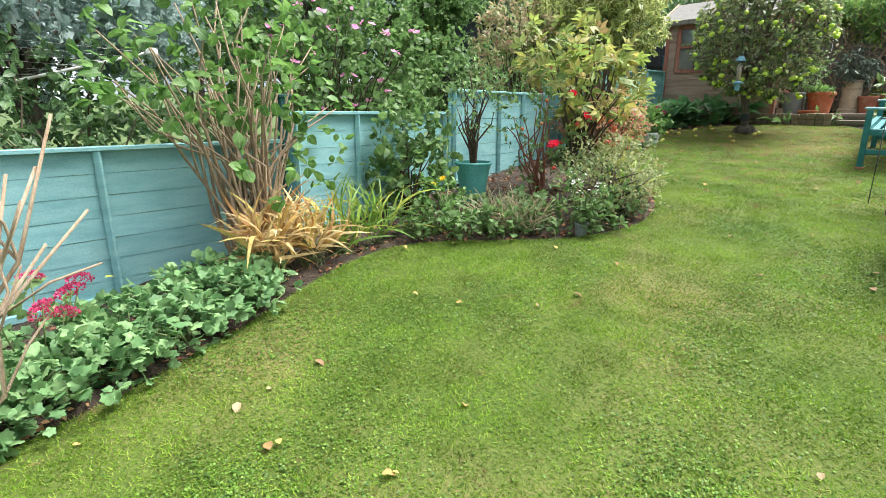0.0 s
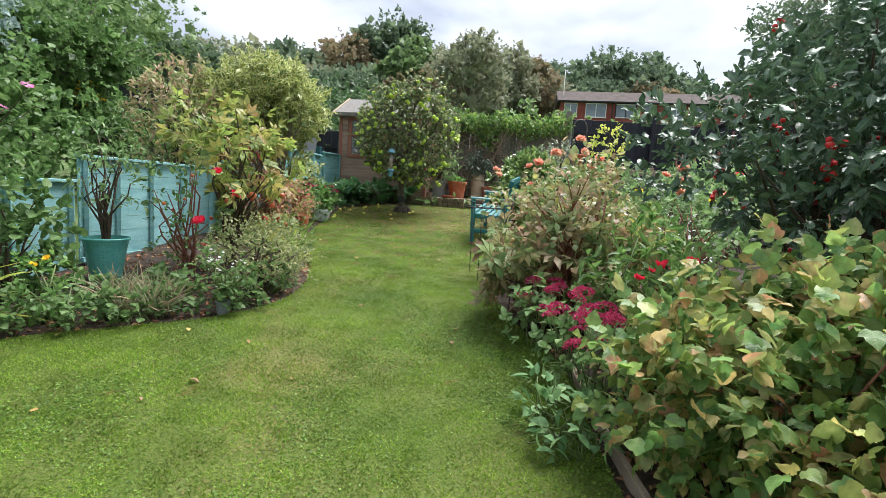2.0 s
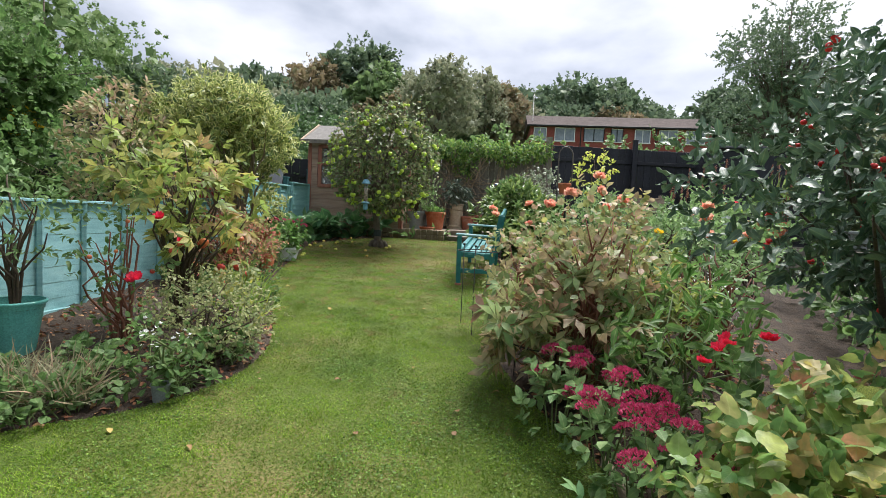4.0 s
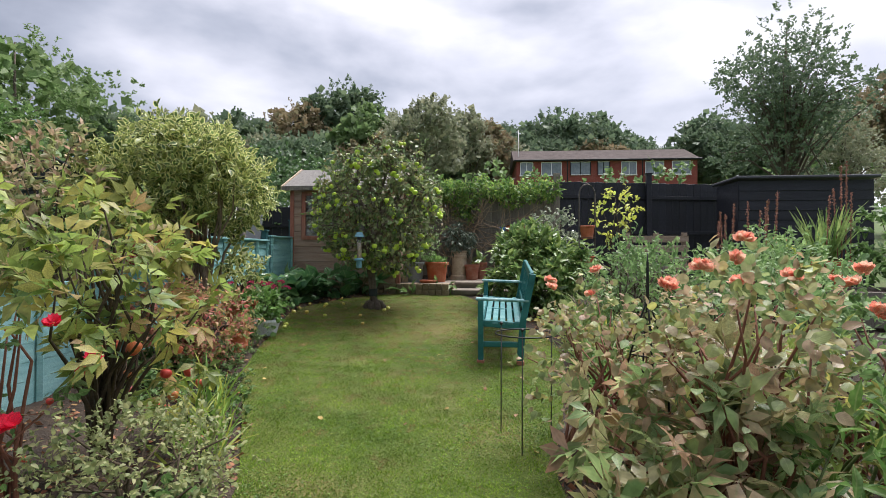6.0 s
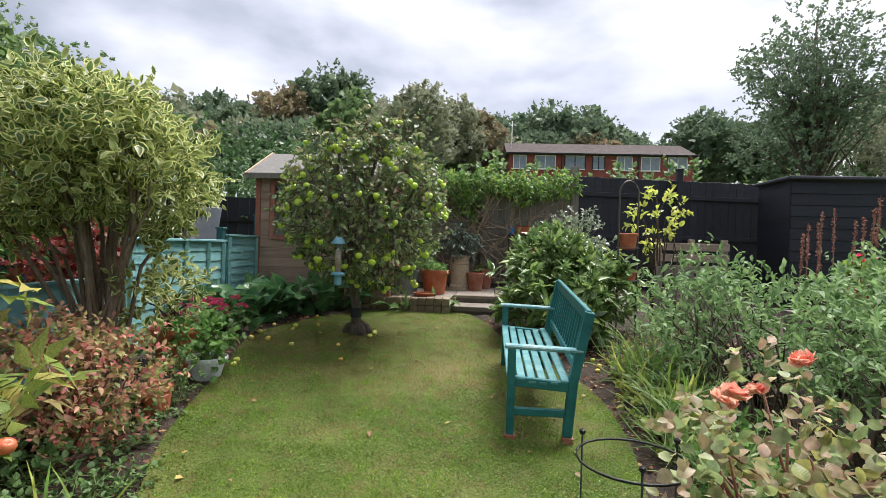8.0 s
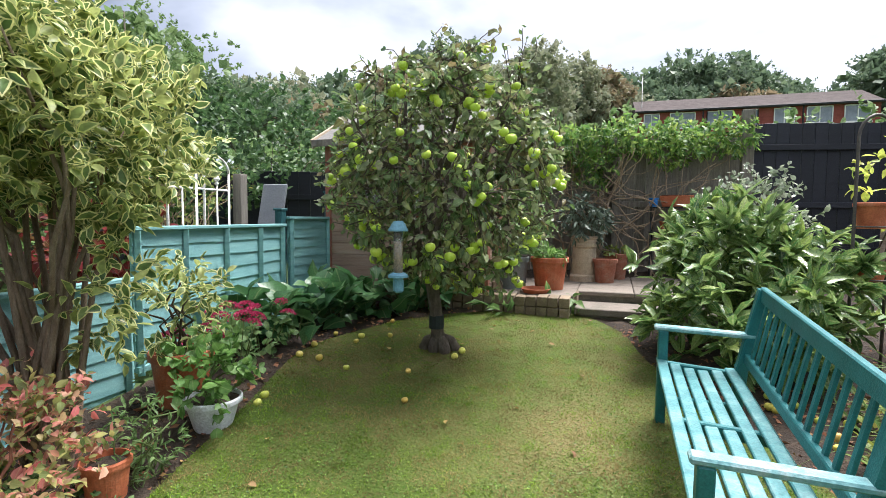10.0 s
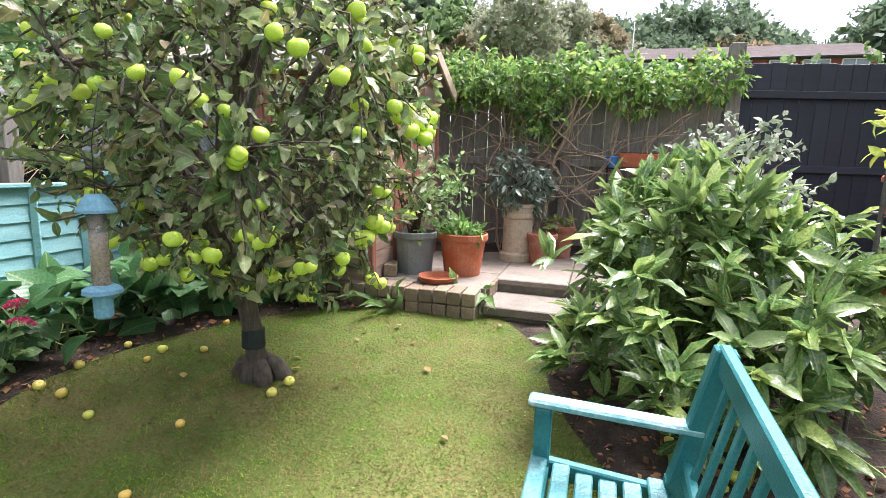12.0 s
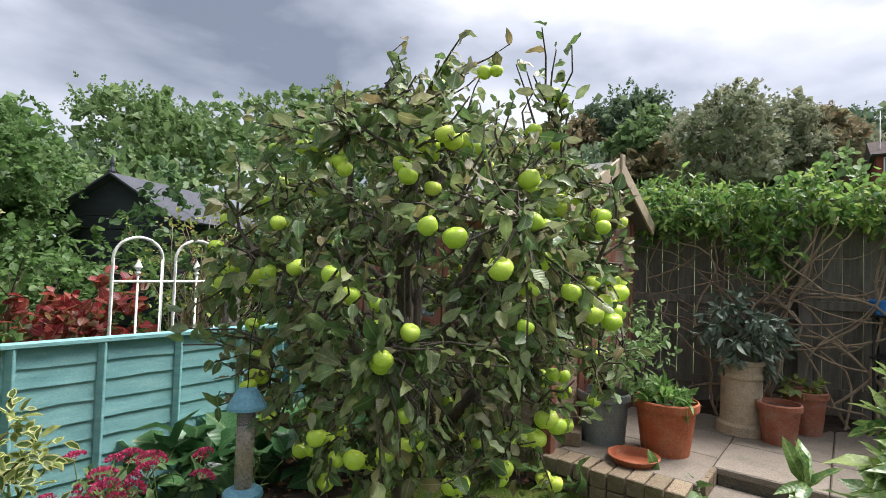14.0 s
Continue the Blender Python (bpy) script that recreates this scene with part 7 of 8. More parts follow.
plant("currant_bush", 2.1, 1.6, "currant bush with crinkled leaves turning yellow", "shrub", [(0, 0, 0.64, 0.6, 0.6, 0.46), (0.3, 0.3, 0.7, 0.5, 0.5, 0.42)], 4600, LOB, 0.071, L_CURRANT, RED_STEM, 44, 181, 6, 0.18, 0.45, 0.5, 0.25, parts=150, base_r=0.2, spread=0.6, r0=0.009)
r_, c_, o_, g_ = plant("holly_tree", 2.3, 3.5, "dense dark holly tree with red berry clusters", "tree",
    puffs((-0.5, 0, 1.55, 0.75, 0.75, 0.45), (0.1, 0, 1.8, 0.85, 0.85, 0.55), (0.65, 0.1, 2.35, 0.8, 0.8, 0.6), (0.8, -0.5, 1.75, 0.9, 0.9, 0.7), (0.1, 0.5, 2.0, 0.6, 0.6, 0.5), (0.0, -0.3, 1.22, 0.8, 0.8, 0.32)), 13500, leaf_blade(0.22, 0.08, 0.06, 0.05), 0.078, L_HOLLY, DARK_STEM, 34, 185, 9, 0.16, 0.5, r0=0.03, spread=0.5)
bq = []
for q, d in zip(c_[:120], o_[:120]):
    for k in range(4):
        bq.append(q + d * 0.1 + g_.normal(0, 0.022, 3))
fruits(r_, g_, bq[:300], 0.034, BERRY, "berry")

# neighbours' side
r_, c_, o_, g_ = plant("goldenrod", -7.95, 8.23, "tall goldenrod with yellow flower plumes beyond the fence", "plant", [(0, 0, 1.58, 0.32, 0.32, 0.4), (0, 0, 1.03, 0.4, 0.4, 0.4)], 700, leaf_oval(0.14), 0.09, L_MID, GREEN_STEM, 20, 189, 7, 0.16, 0.3, 0.8)
flowers(r_, g_, c_[np.argsort(-c_[:, 2])[:40]] + np.array((0.0, 0.0, 0.12)), 0.075, P_YEL, petals=7, layers=2)
r_, c_, o_, g_ = plant("mallow_shrub", -4.95, 3.6, "tall mallow shrub with pink flowers beyond the fence", "shrub", [(0, 0, 1.4, 0.9, 0.9, 0.7), (0.3, 0.8, 1.5, 0.9, 0.9, 0.8), (-0.6, 0.2, 1.8, 0.8, 0.8, 0.7)], 5000, OVW, 0.08, L_MID, DARK_STEM, 40, 190, 8, 0.2, 0.5)
front = c_ @ np.array((0.8 * CA - 0.6 * SA, -0.8 * SA - 0.6 * CA, 0.0))
outer = np.argsort(-front)[:170]
flowers(r_, g_, (c_ + np.array((0.8 * CA - 0.6 * SA, -0.8 * SA - 0.6 * CA, 0.0)) * 0.22)[g_.choice(outer, 46, replace=False)], 0.085, P_PINK, petals=5, layers=1, cup=0.3)
plant("shrub", -4.9, 0.9, "dark green bushes beyond the fence", "shrub", [(0, 0, 1.0, 1.2, 0.9, 0.7), (-0.8, -0.7, 0.9, 0.9, 0.9, 0.7), (-1.2, 1.2, 1.0, 1.0, 1.0, 0.7)], 4500, OV, 0.08, L_DARK, DARK_STEM, 30, 191, 8, 0.2, 0.5)
plant("hedge", -6.6, 12.8, "dark ivy hedge behind the shed", "hedge", [(0, 0, 1.6, 1.5, 1.5, 1.2), (1.6, 1.0, 1.7, 1.5, 1.3, 1.3), (-1.2, -1.4, 1.4, 1.3, 1.3, 1.0), (2.6, 2.4, 1.9, 1.4, 1.4, 1.4)], 8500, OVW, 0.1, L_DARK, DARK_STEM, 20, 192, 8, 0.25, 0.6)
plant("red_leaved_shrub", -4.95, 8.8, "shrub with crimson autumn leaves beyond the fence", "shrub", [(0, 0, 0.75, 0.4, 0.4, 0.55), (-0.3, -0.1, 0.7, 0.4, 0.4, 0.5)], 1300, OVW, 0.09, L_REDV, RED_STEM, 24, 193)
plant("hedge", -9.0, 8.0, "green hedge and bushes of the next garden", "hedge", [(0, 0, 1.0, 2.0, 2.0, 1.0), (1.5, 2.0, 1.1, 2.0, 2.0, 1.0), (3.0, 4.5, 1.2, 2.0, 2.0, 1.0), (-1.5, -2.0, 1.1, 2.0, 2.0, 1.0), (-3.0, -4.5, 1.0, 2.0, 2.0, 1.1)], 7000, OVW, 0.15, L_MID, DARK_STEM, 10, 195, 8, 0.4, 0.6)
plant("hedge", -11.0, 16.0, "green hedge of a further garden", "hedge", [(0, 0, 1.2, 2.5, 2.5, 1.3), (3.0, 2.0, 1.3, 2.5, 2.5, 1.4), (-3, -3, 1.2, 2.5, 2.5, 1.2)], 5000, OVW, 0.2, L_TREE4, DARK_STEM, 10, 196, 8, 0.5, 0.6)
plant("hedge", 4.0, 22.0, "garden bushes below the houses", "hedge", [(k * 2.2 * CA, -k * 2.2 * SA, 1.6 + 0.4 * math.sin(k * 2.3), 1.6, 1.6, 1.1) for k in range(-5, 8)], 6000, OVW, 0.2, L_TREE4, DARK_STEM, 10, 197, 8, 0.4, 0.6)

# ---- far side of the right-hand border ----
def raised_bed(v0, u0, v1, u1, z, label):
    p = at((v0 + v1) / 2, (u0 + u1) / 2)
    root = thing("raised_bed", pose(p.x, p.y, p.z, 0, 0, -AXIS), label, "raised bed")
    w, d = v1 - v0, u1 - u0
    h = z - p.z
    for k in range(3):
        zc = h * (k + 0.5) / 3
        for cx, cy, sx, sy in ((0, -d / 2, w, 0.04), (0, d / 2, w, 0.04), (-w / 2, 0, 0.04, d - 0.05), (w / 2, 0, 0.04, d - 0.05)):
            bm = bmesh.new()
            box(bm, cx, cy, zc, sx, sy, h / 3 - 0.008, 0.006)
            part("board", bm, GREY_WOOD, root)
    bm = bmesh.new()
    box(bm, 0, 0, h / 2 - 0.05, w - 0.06, d - 0.06, h)
    part("soil", bm, SOIL, root)


raised_bed(3.2, 9.4, 6.6, 10.6, 1.52, "weathered timber raised bed with pots on it")
pot("flower_pot", level(4.3, 9.85, 1.53), 0.31, 0.40, TERRA, "large terracotta pot of tall sword-leaved plants")
pot("flower_pot", level(3.75, 10.05, 1.53), 0.22, 0.34, TERRA, "terracotta pot with orange-red flowers")
pot("flower_pot", level(5.6, 9.9, 1.53), 0.26, 0.3, GREY_PL, "dark planter on the raised bed")
pz = level(4.3, 9.85, 1.53 + 0.34).translation
plant("gladiolus", 0, 0, "tall upright sword leaves in the terracotta pot", "plant", [(0, 0, 0.08, 0.16, 0.16, 0.06)], 60, leaf_strap(0.035, 0.15), 0.7, L_IRIS, GREEN_STEM, 0, 200, 3, 0.02, 0.1, 3.0, flat=0.1, base=pz, side_w=0.12)
r_, c_, o_, g_ = plant("begonia", 0, 0, "leafy plant with orange-red flowers in a pot", "plant", [(0, 0, 0.18, 0.24, 0.24, 0.18)], 160, leaf_oval(0.2), 0.12, L_STRAP, GREEN_STEM, 0, 201, 4, 0.06, 0.2, 1.0, base=level(3.75, 10.05, 1.53 + 0.29).translation)
flowers(r_, g_, [(0.05, -0.1, 0.4), (-0.1, -0.05, 0.36), (0.1, 0.05, 0.42)], 0.10, P_RED, petals=6, layers=1)


def seed_spikes(v, u, n, h, seed):
    rng = np.random.default_rng(seed)
    p = at(v, u)
    root = thing("dock_stems", pose(p.x, p.y, p.z), "tall rusty brown seed spikes above the border", "plant", "seed spikes")
    for k in range(n):
        x, y = rng.normal(0, 0.22, 2)
        tx, ty = x + rng.normal(0, 0.08), y + rng.normal(0, 0.08)
        hh = h * rng.uniform(0.85, 1.1)
        mesh_part("stem", tubes("stem", [[(x, y, 0, 0.008), ((x + tx) / 2, (y + ty) / 2, hh * 0.5, 0.007), (tx, ty, hh, 0.003)]], 5), RED_STEM, root)
        m = 150
        t = rng.uniform(0.72, 1.0, m)
        pos = np.stack((x + (tx - x) * t, y + (ty - y) * t, hh * t), -1) + rng.normal(0, 0.006, (m, 3))
        mesh_part("seed_head", leaf_mesh("seed_head", rng, leaf_diamond(0.45), pos, rng.normal(0, 1, (m, 3)), 0.02, 0.3, 0.6), L_SPIKE, root)


L_SPIKE = leaf_mat("rusty_seed_head", [(0.16, 0.07, 0.05), (0.22, 0.10, 0.07), (0.28, 0.16, 0.10)], 0.8, 0.1)
seed_spikes(3.45, 9.3, 5, 1.85, 205)
seed_spikes(4.3, 9.6, 4, 2.1, 206)
seed_spikes(2.75, 9.2, 5, 1.6, 207)
plant("phlox", 3.0, 8.3, "tall leafy green perennials in the far border", "plant", [(0, 0, 0.75, 0.7, 0.7, 0.6), (0.5, 0.3, 0.8, 0.6, 0.6, 0.5), (-0.7, 0.4, 0.65, 0.6, 0.6, 0.5)], 3400, leaf_oval(0.2), 0.085, L_GREYG, DARK_STEM, 50, 208, 9, 0.22, 0.35, 0.8, base_r=0.5)
plant("shrub", 6.0, 10.6, "broad-leaved green shrub by the black store", "shrub", [(0, 0, 1.1, 0.8, 0.8, 0.7), (0.8, -0.5, 1.0, 0.8, 0.8, 0.7)], 1700, leaf_oval(0.25), 0.14, L_MID, DARK_STEM, 24, 209)
plant("hollyhock", 4.0, 6.2, "leafy green plants in the far border", "plant", [(0, 0, 0.45, 0.9, 0.9, 0.4), (0.9, 0.6, 0.5, 0.8, 0.8, 0.4), (-0.8, -0.4, 0.4, 0.7, 0.7, 0.36)], 2400, OVW, 0.09, L_MID, GREEN_STEM, 30, 210, 7, 0.15, base_r=0.5)
plant("honesty", 1.9, 5.9, "papery white honesty seed pods on thin stems", "plant", [(0, 0, 0.5, 0.35, 0.35, 0.3)], 260, leaf_diamond(0.38), 0.04, P_WHITE, DARK_STEM, 30, 211, 5, 0.16, 0.2)
r_, c_, o_, g_ = plant("rose_bush", 1.75, 5.1, "rose bush with salmon and yellow blooms over dark leaves", "rose", [(0, 0, 0.7, 0.5, 0.5, 0.42), (0.4, 0.1, 0.85, 0.4, 0.4, 0.4)], 900, OVW, 0.06, L_GREYG, RED_STEM, 30, 212, 6, 0.16, 0.3, 0.6, base_r=0.2)
flowers(r_, g_, [(-0.2, 0.1, 1.25), (-0.1, 0.0, 1.3), (0.1, 0.1, 1.22), (0.15, -0.2, 1.1), (-0.3, -0.1, 1.1)], 0.10, P_ROSE, petals=8, layers=3)
flowers(r_, g_, [(-0.42, 0.2, 1.1), (0.4, 0.0, 1.05)], 0.07, P_YEL, petals=8, layers=3)
r_, c_, o_, g_ = plant("pelargonium", 1.25, 3.3, "plant with clusters of scarlet flowers behind the sedums", "plant", [(0, 0, 0.45, 0.3, 0.3, 0.32)], 300, OVW, 0.07, L_MID, GREEN_STEM, 14, 213)
flowers(r_, g_, [(-0.1, 0.0, 0.82), (-0.05, 0.06, 0.78), (0.05, -0.1, 0.85), (-0.2, 0.05, 0.74), (0.1, 0.1, 0.8)], 0.08, P_RED, petals=6, layers=2)
mound("weed", [(2.36, 1.62), (2.3, 1.4)], "pale leafy weed growing over the lawn edge", "plant", 60, leaf_oval(0.22), 0.09, L_GERAN, 215, 0.3, 0.18)
plant("verbena", 1.2, 4.0, "leafy stems behind the sedums", "plant", [(0, 0, 0.5, 0.4, 0.4, 0.4)], 420, leaf_oval(0.16), 0.11, L_SHRUB, GREEN_STEM, 20, 216, 7, 0.2, 0.2, 0.8, base_r=0.2)
plant("goldenrod", 1.2, 4.7, "tall bushy yellow-green foliage", "plant", [(0, 0, 0.55, 0.36, 0.36, 0.45)], 600, leaf_oval(0.12), 0.10, L_LIME, GREEN_STEM, 24, 217, 8, 0.2, 0.2, 1.0, base_r=0.2)
mound("cabbage", [plan_xy(3.6, 2.6), plan_xy(4.1, 3.1), plan_xy(3.9, 2.0), plan_xy(4.5, 2.5), plan_xy(3.1, 1.9)], "blue-green leafy vegetable plant", "plant", 60, OVW, 0.2, L_EUC, 218, 0.4, 0.3, group="vegetables")
raised_bed(5.0, 3.6, 6.4, 4.8, 1.25, "weathered timber raised vegetable bed")
mound("bedding_plant", [plan_xy(2.5, 2.9), plan_xy(2.9, 3.2), plan_xy(2.3, 3.5), plan_xy(1.9, 3.1), plan_xy(2.1, 2.7), plan_xy(1.6, 3.4)], "low rusty-leaved plants under the holly", "plant", 260, OV, 0.07, L_SPIREA, 225, 0.75, 0.36, group="rusty plants")


def picket_fence():
    p = at(1.6, 10.55)
    root = thing("picket_fence", pose(p.x, p.y, p.z, 0, 0, -AXIS), "short weathered picket fence beside the plant stand", "fence")
    for k in range(8):
        bm = bmesh.new()
        box(bm, k * 0.1, 0, 0.42, 0.07, 0.02, 0.84 + 0.02 * (k % 3), 0.004)
        part("picket", bm, GREY_WOOD, root)
    for z in (0.25, 0.65):
        bm = bmesh.new()
        box(bm, 0.35, 0.025, z, 0.85, 0.03, 0.06, 0.004)
        part("rail", bm, GREY_WOOD, root)


picket_fence()


def pallet():
    p = at(2.2, 12.6)
    root = thing("wooden_pallet", pose(p.x, p.y, 1.25, 0, 0, -AXIS), "pale wooden pallet standing against the fence", "pallet")
    for k in range(6):
        bm = bmesh.new()
        box(bm, 0.6, 0, 0.12 + k * 0.19, 1.2, 0.025, 0.13, 0.004)
        part("slat", bm, BOARD, root)
    for x in (0.06, 0.6, 1.14):
        bm = bmesh.new()
        box(bm, x, 0.06, 0.6, 0.09, 0.09, 1.2, 0.004)
        part("bearer", bm, BOARD, root)


pallet()


def obelisk(v, u, h):
    p = at(v, u)
    root = thing("plant_obelisk", pose(p.x, p.y, p.z), "slim dark green metal obelisk among the roses", "plant support")
    for k in range(4):
        a = radians(45 + 90 * k)
        x, y = 0.13 * math.cos(a), 0.13 * math.sin(a)
        mesh_part("leg", tubes("leg", [[(x, y, -0.05, 0.006), (x * 0.9, y * 0.9, h * 0.5, 0.006), (x * 0.35, y * 0.35, h * 0.7, 0.006), (0, 0, h * 0.8, 0.006)]], 5), DARK_METAL, root)
    mesh_part("spike", tubes("spike", [[(0, 0, h * 0.75, 0.012), (0, 0, h * 0.95, 0.008), (0, 0, h, 0.003)]], 6), DARK_METAL, root)
    for z in (0.3, 0.55):
        r = 0.13 * (1 - 0.4 * z)
        mesh_part("ring", tubes("ring", [[(r * math.cos(radians(a)), r * math.sin(radians(a)), h * z, 0.005) for a in range(0, 361, 30)]], 5), DARK_METAL, root)


obelisk(0.62, 5.25, 1.35)


# ---- plant shelf by the back fence ----
def plant_shelf():
    root = thing("plant_shelf", level(-0.3, 12.75, PATIO_Z, -8), "dark metal two-tier plant shelf at the fence", "shelf")
    for x in (0, 0.75):
        for y in (0, 0.25):
            mesh_part("post", tubes("post", [[(x, y, 0, 0.01), (x, y, 1.0, 0.01)]], 5), DARK_METAL, root)
    for z in (0.62, 0.95):
        bm = bmesh.new()
        box(bm, 0.375, 0.125, z, 0.8, 0.28, 0.015, 0.003)
        part("shelf_board", bm, DARK_METAL, root)


plant_shelf()


def window_box(v, u, z, w, material, label):
    root = thing("plant_trough", level(v, u, z, -8), label, "planter")
    bm = bmesh.new()
    bmesh.ops.create_cube(bm, size=1.0)
    for q in bm.verts:
        s = 1.0 if q.co.z > 0 else 0.82
        q.co = Vector((q.co.x * w * s, q.co.y * 0.17 * s, (q.co.z + 0.5) * 0.15))
    bmesh.ops.bevel(bm, geom=bm.edges[:], offset=0.008, segments=1, affect="EDGES")
    part("trough", bm, material, root)
    bm = bmesh.new()
    box(bm, 0, 0, 0.155, w * 0.9, 0.14, 0.012, 0.004)
    part("soil", bm, SOIL, root)


window_box(0.02, 12.83, PATIO_Z + 0.96, 0.42, TERRA, "small terracotta trough on the plant shelf")
pot("flower_pot", level(-0.1, 12.85, PATIO_Z + 0.63), 0.09, 0.14, TERRA, "little terracotta pot on the plant shelf", group="pots on the shelf")
pot("flower_pot", level(0.16, 12.83, PATIO_Z + 0.63), 0.09, 0.14, TERRA, "little terracotta pot on the plant shelf", group="pots on the shelf")
BLUE_BAG = solid_mat("blue_plastic", (0.02, 0.14, 0.42), (0.04, 0.22, 0.55), 0.4, 8.0, 0.2)
pot("plant_tub", level(-0.27, 12.8, PATIO_Z + 0.96), 0.07, 0.12, BLUE_BAG, "small bright blue plastic tub on the shelf", "tub")

# ---- beyond the left fence ----
board_fence(-8.6, 11.4, -4.5, 12.7, 0.9, 3.0, BLACK, "black-stained board wall under the ivy", 0.18, (1.6, 2.6))


def dark_shed():
    p = at(-9.0, 11.0)
    root = thing("garden_shed", pose(p.x, p.y, 1.38, 0, 0, -AXIS + 30), "dark-stained apex shed in the next garden", "shed")
    w, d, h, r = 1.9, 2.2, 1.9, 0.55
    for k in range(10):
        bm = bmesh.new()
        box(bm, 0, 0, h * (k + 0.5) / 10, w - 0.004 * k, d, h / 10 - 0.008, 0.008)
        part("board", bm, SLATE_WOOD, root)
    bm = bmesh.new()
    vs = [bm.verts.new((x, y, z)) for y in (-d / 2, d / 2) for x, z in ((-w / 2, h), (w / 2, h), (0, h + r))]
    for q in ((0, 1, 2), (5, 4, 3), (0, 3, 4, 1), (1, 4, 5, 2), (2, 5, 3, 0)):
        bm.faces.new([vs[k] for k in q])
    part("gable", bm, SLATE_WOOD, root)
    for s in (-1, 1):
        bm = bmesh.new()
        a, b = Vector((s * (w / 2 + 0.12), 0, h - 0.06)), Vector((0, 0, h + r + 0.03))
        m = (a + b) / 2
        box(bm, m.x, 0, m.z, (b - a).length, d + 0.3, 0.03, 0.004, Matrix.Rotation(math.atan2(b.z - a.z, b.x - a.x) * -1, 4, "Y"))
        part("roof_slope", bm, SLATE_ROOF, root)
    bm = bmesh.new()
    lathe(bm, [(0.03, 0), (0.05, 0.06), (0.02, 0.12), (0.03, 0.18), (0.001, 0.3)], 8)
    f = part("finial", bm, SLATE_WOOD, root)
    f.location = (0, -d / 2 - 0.1, h + r)


SLATE_WOOD = solid_mat("dark_stained_wood", (0.035, 0.04, 0.05), (0.055, 0.062, 0.075), 0.7, 4.0, 0.3, (1, 1, 5))
SLATE_ROOF = solid_mat("dark_shed_felt", (0.06, 0.065, 0.08), (0.09, 0.095, 0.11), 0.85, 8.0, 0.3)
dark_shed()


def clothes_airer():
    p = at(-5.9, 0.6)
    root = thing("rotary_clothes_line", pose(p.x, p.y, p.z, 0, 0, 15), "white rotary clothes line in the next garden", "clothes line")
    mesh_part("pole", tubes("pole", [[(0, 0, -0.1, 0.022), (0, 0, 1.75, 0.02)]], 8), WHITE_METAL, root)
    ends = []
    for k in range(4):
        a = radians(90 * k)
        q = (1.35 * math.cos(a), 1.35 * math.sin(a), 1.68)
        ends.append((a, q))
        mesh_part("arm", tubes("arm", [[(0, 0, 1.35, 0.014), (*q, 0.012)]], 6), WHITE_METAL, root)
        bm = bmesh.new()
        box(bm, q[0], q[1], q[2], 0.09, 0.09, 0.06, 0.012)
        part("arm_cap", bm, WHITE_METAL, root)
    for j in range(1, 8):
        f = j / 8 + 0.1
        ring = [(f * q[0], f * q[1], 1.35 + f * 0.33, 0.0025) for a, q in ends]
        mesh_part("line", tubes("line", [ring + ring[:1]], 4), WHITE_METAL, root)


clothes_airer()
bm = bmesh.new()
box(bm, 0, 0, 0.35, 0.34, 0.03, 0.7, 0.01, Matrix.Rotation(radians(-14), 4, "X"))
gp = part("board_panel", bm, solid_mat("pale_grey_board", (0.22, 0.235, 0.25), (0.30, 0.315, 0.33), 0.7, 4.0, 0.1))
gp.matrix_basis = place(-4.6, 10.4, 0.62)
tagged(gp, "pale grey board leaning behind the fence", "board")
bm = bmesh.new()
for x in (-0.5, 0.5):
    for y in (-0.3, 0.3):
        box(bm, x, y, 0.3, 0.06, 0.06, 0.62, 0.004)
gt = thing("garden_table", place(-4.9, 10.2), "dark garden table beyond the fence", "table")
part("frame", bm, SLATE_WOOD, gt)
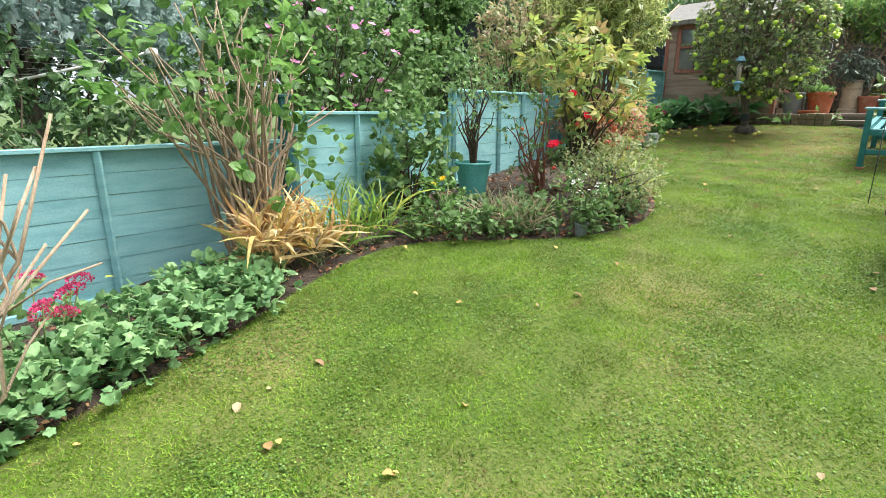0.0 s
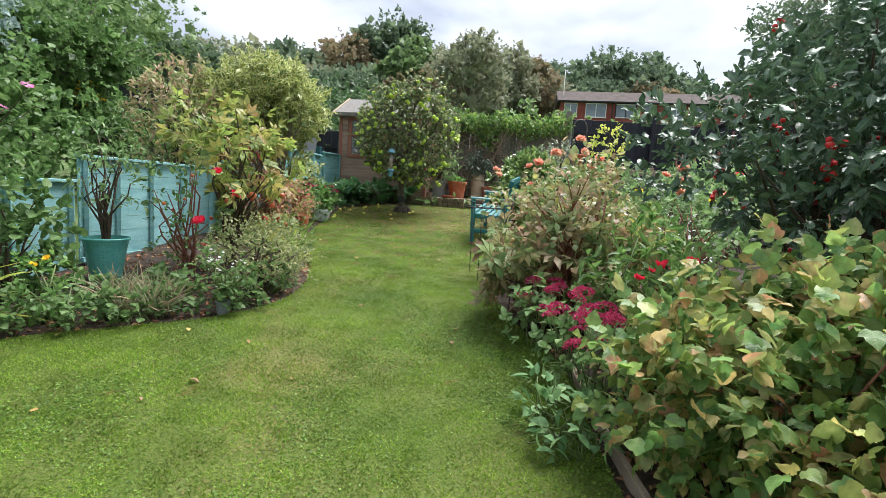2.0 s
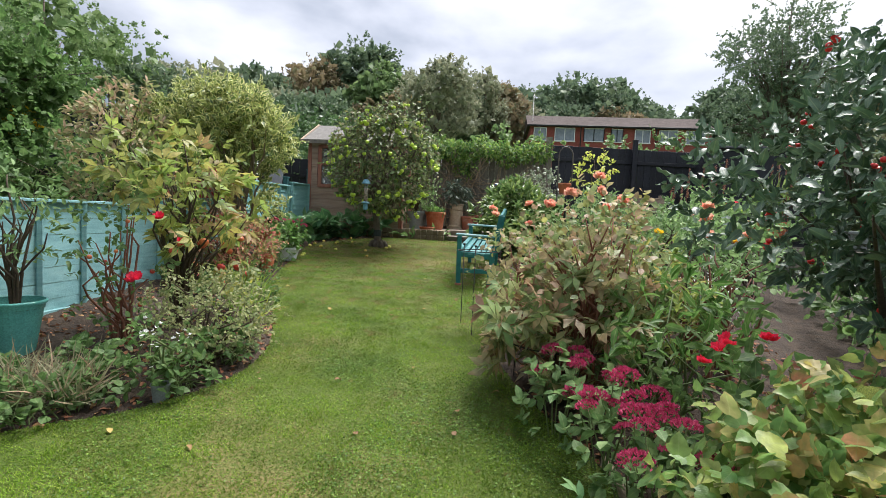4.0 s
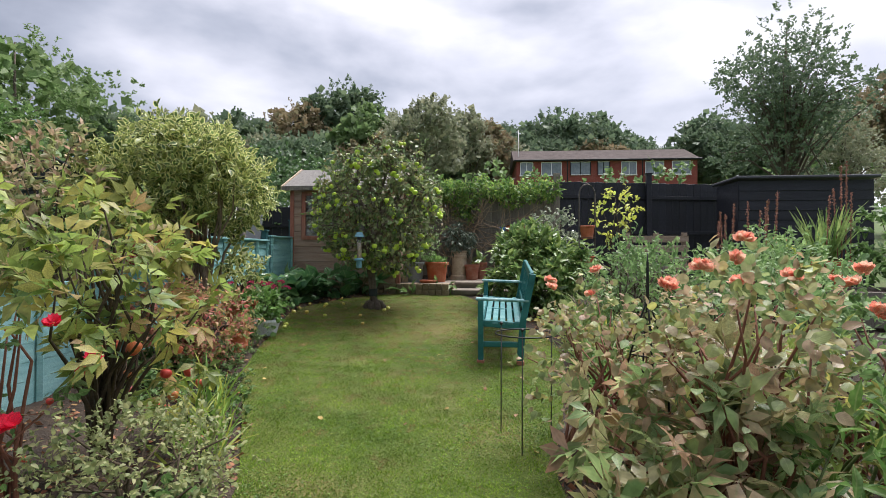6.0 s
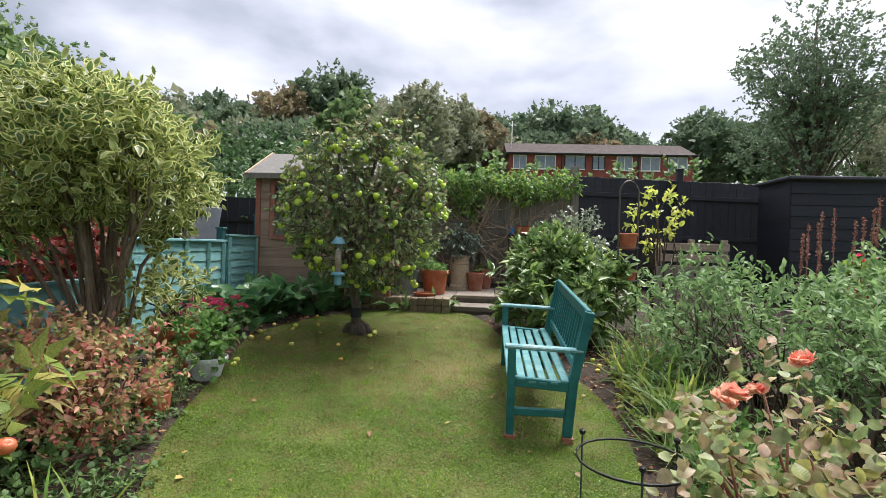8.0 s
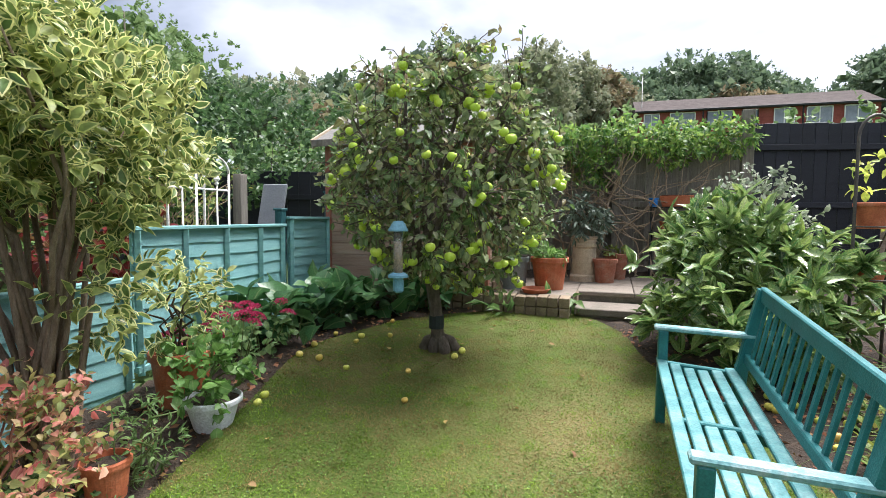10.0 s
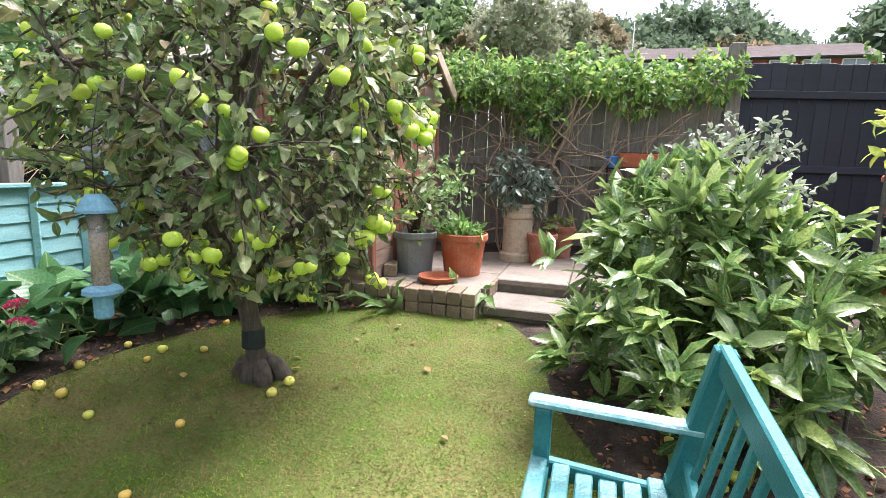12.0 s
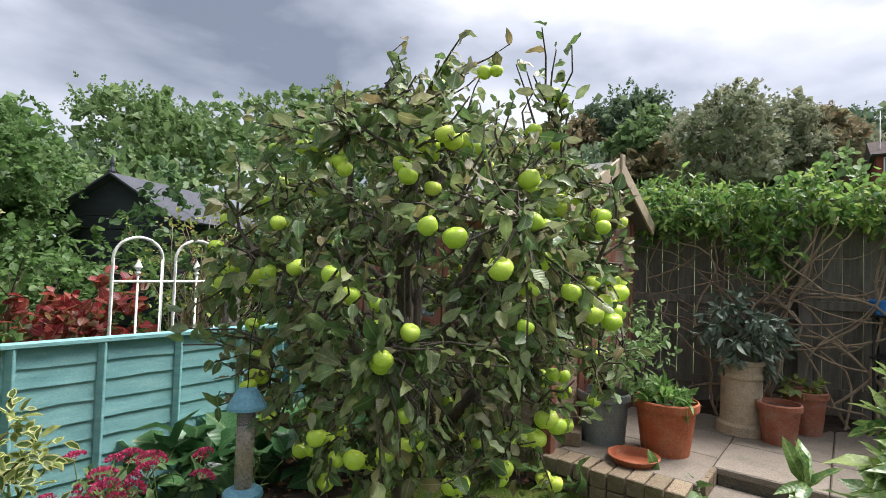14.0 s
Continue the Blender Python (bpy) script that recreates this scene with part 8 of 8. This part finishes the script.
bm = bmesh.new()
box(bm, 0, 0, 0.64, 1.2, 0.8, 0.05, 0.01)
part("tabletop", bm, SLATE_WOOD, gt)
plant("shrub", -5.9, 10.0, "twiggy shrub with yellowing leaves beyond the gate", "shrub", [(0, 0, 1.3, 0.7, 0.7, 0.55), (0.3, 0.6, 1.2, 0.7, 0.7, 0.5)], 1000, OV, 0.06, L_LIME, PALE_BARK, 60, 230, 6, 0.2, 0.2, r0=0.009, base_r=0.2)
plant("shrub", -6.6, 8.6, "leafy bushes of the next garden", "shrub", [(0, 0, 1.0, 0.9, 0.9, 0.75), (-0.9, -0.8, 1.0, 0.9, 0.9, 0.7), (0.8, 0.9, 1.05, 0.9, 0.9, 0.7)], 3600, OVW, 0.08, L_MID, DARK_STEM, 30, 231, 8, 0.2, 0.45)

mound("groundcover", [(1.94, 6.6), (1.75, 6.3), (2.0, 6.95), (1.6, 6.7), (2.2, 7.2), (1.75, 7.05)], "low mat of dark leafy plants on the bed soil", "plant", 210, OVW, 0.05, L_MID, 260, 0.2, 0.24, group="dark bed plants")
mound("bedding_plant", [plan_xy(0.62, 6.0), plan_xy(0.72, 6.6), plan_xy(0.8, 7.2), plan_xy(0.92, 7.8), plan_xy(1.0, 8.4), plan_xy(0.95, 6.3), plan_xy(1.1, 7.0)], "leafy green plant at the lawn edge under the roses", "plant", 230, OVW, 0.06, L_SHRUB, 270, 0.34, 0.26, group="edge plants")
mound("bedding_plant", [plan_xy(0.58, 7.2), plan_xy(0.6, 7.6), plan_xy(0.66, 8.0), plan_xy(0.7, 8.45), plan_xy(0.78, 8.9), plan_xy(0.85, 7.8)], "low leafy plant where the border meets the lawn", "plant", 200, OVW, 0.05, L_LIME, 290, 0.22, 0.2, group="border edge plants")
mound("iris", [plan_xy(0.75, 7.45), plan_xy(0.8, 8.2)], "clump of upright sword leaves at the lawn edge", "plant", 30, leaf_strap(0.03, 0.5), 0.4, L_STRAP, 300, 0.08, 0.1, 0.1, group="border sword leaves", up=2.2)
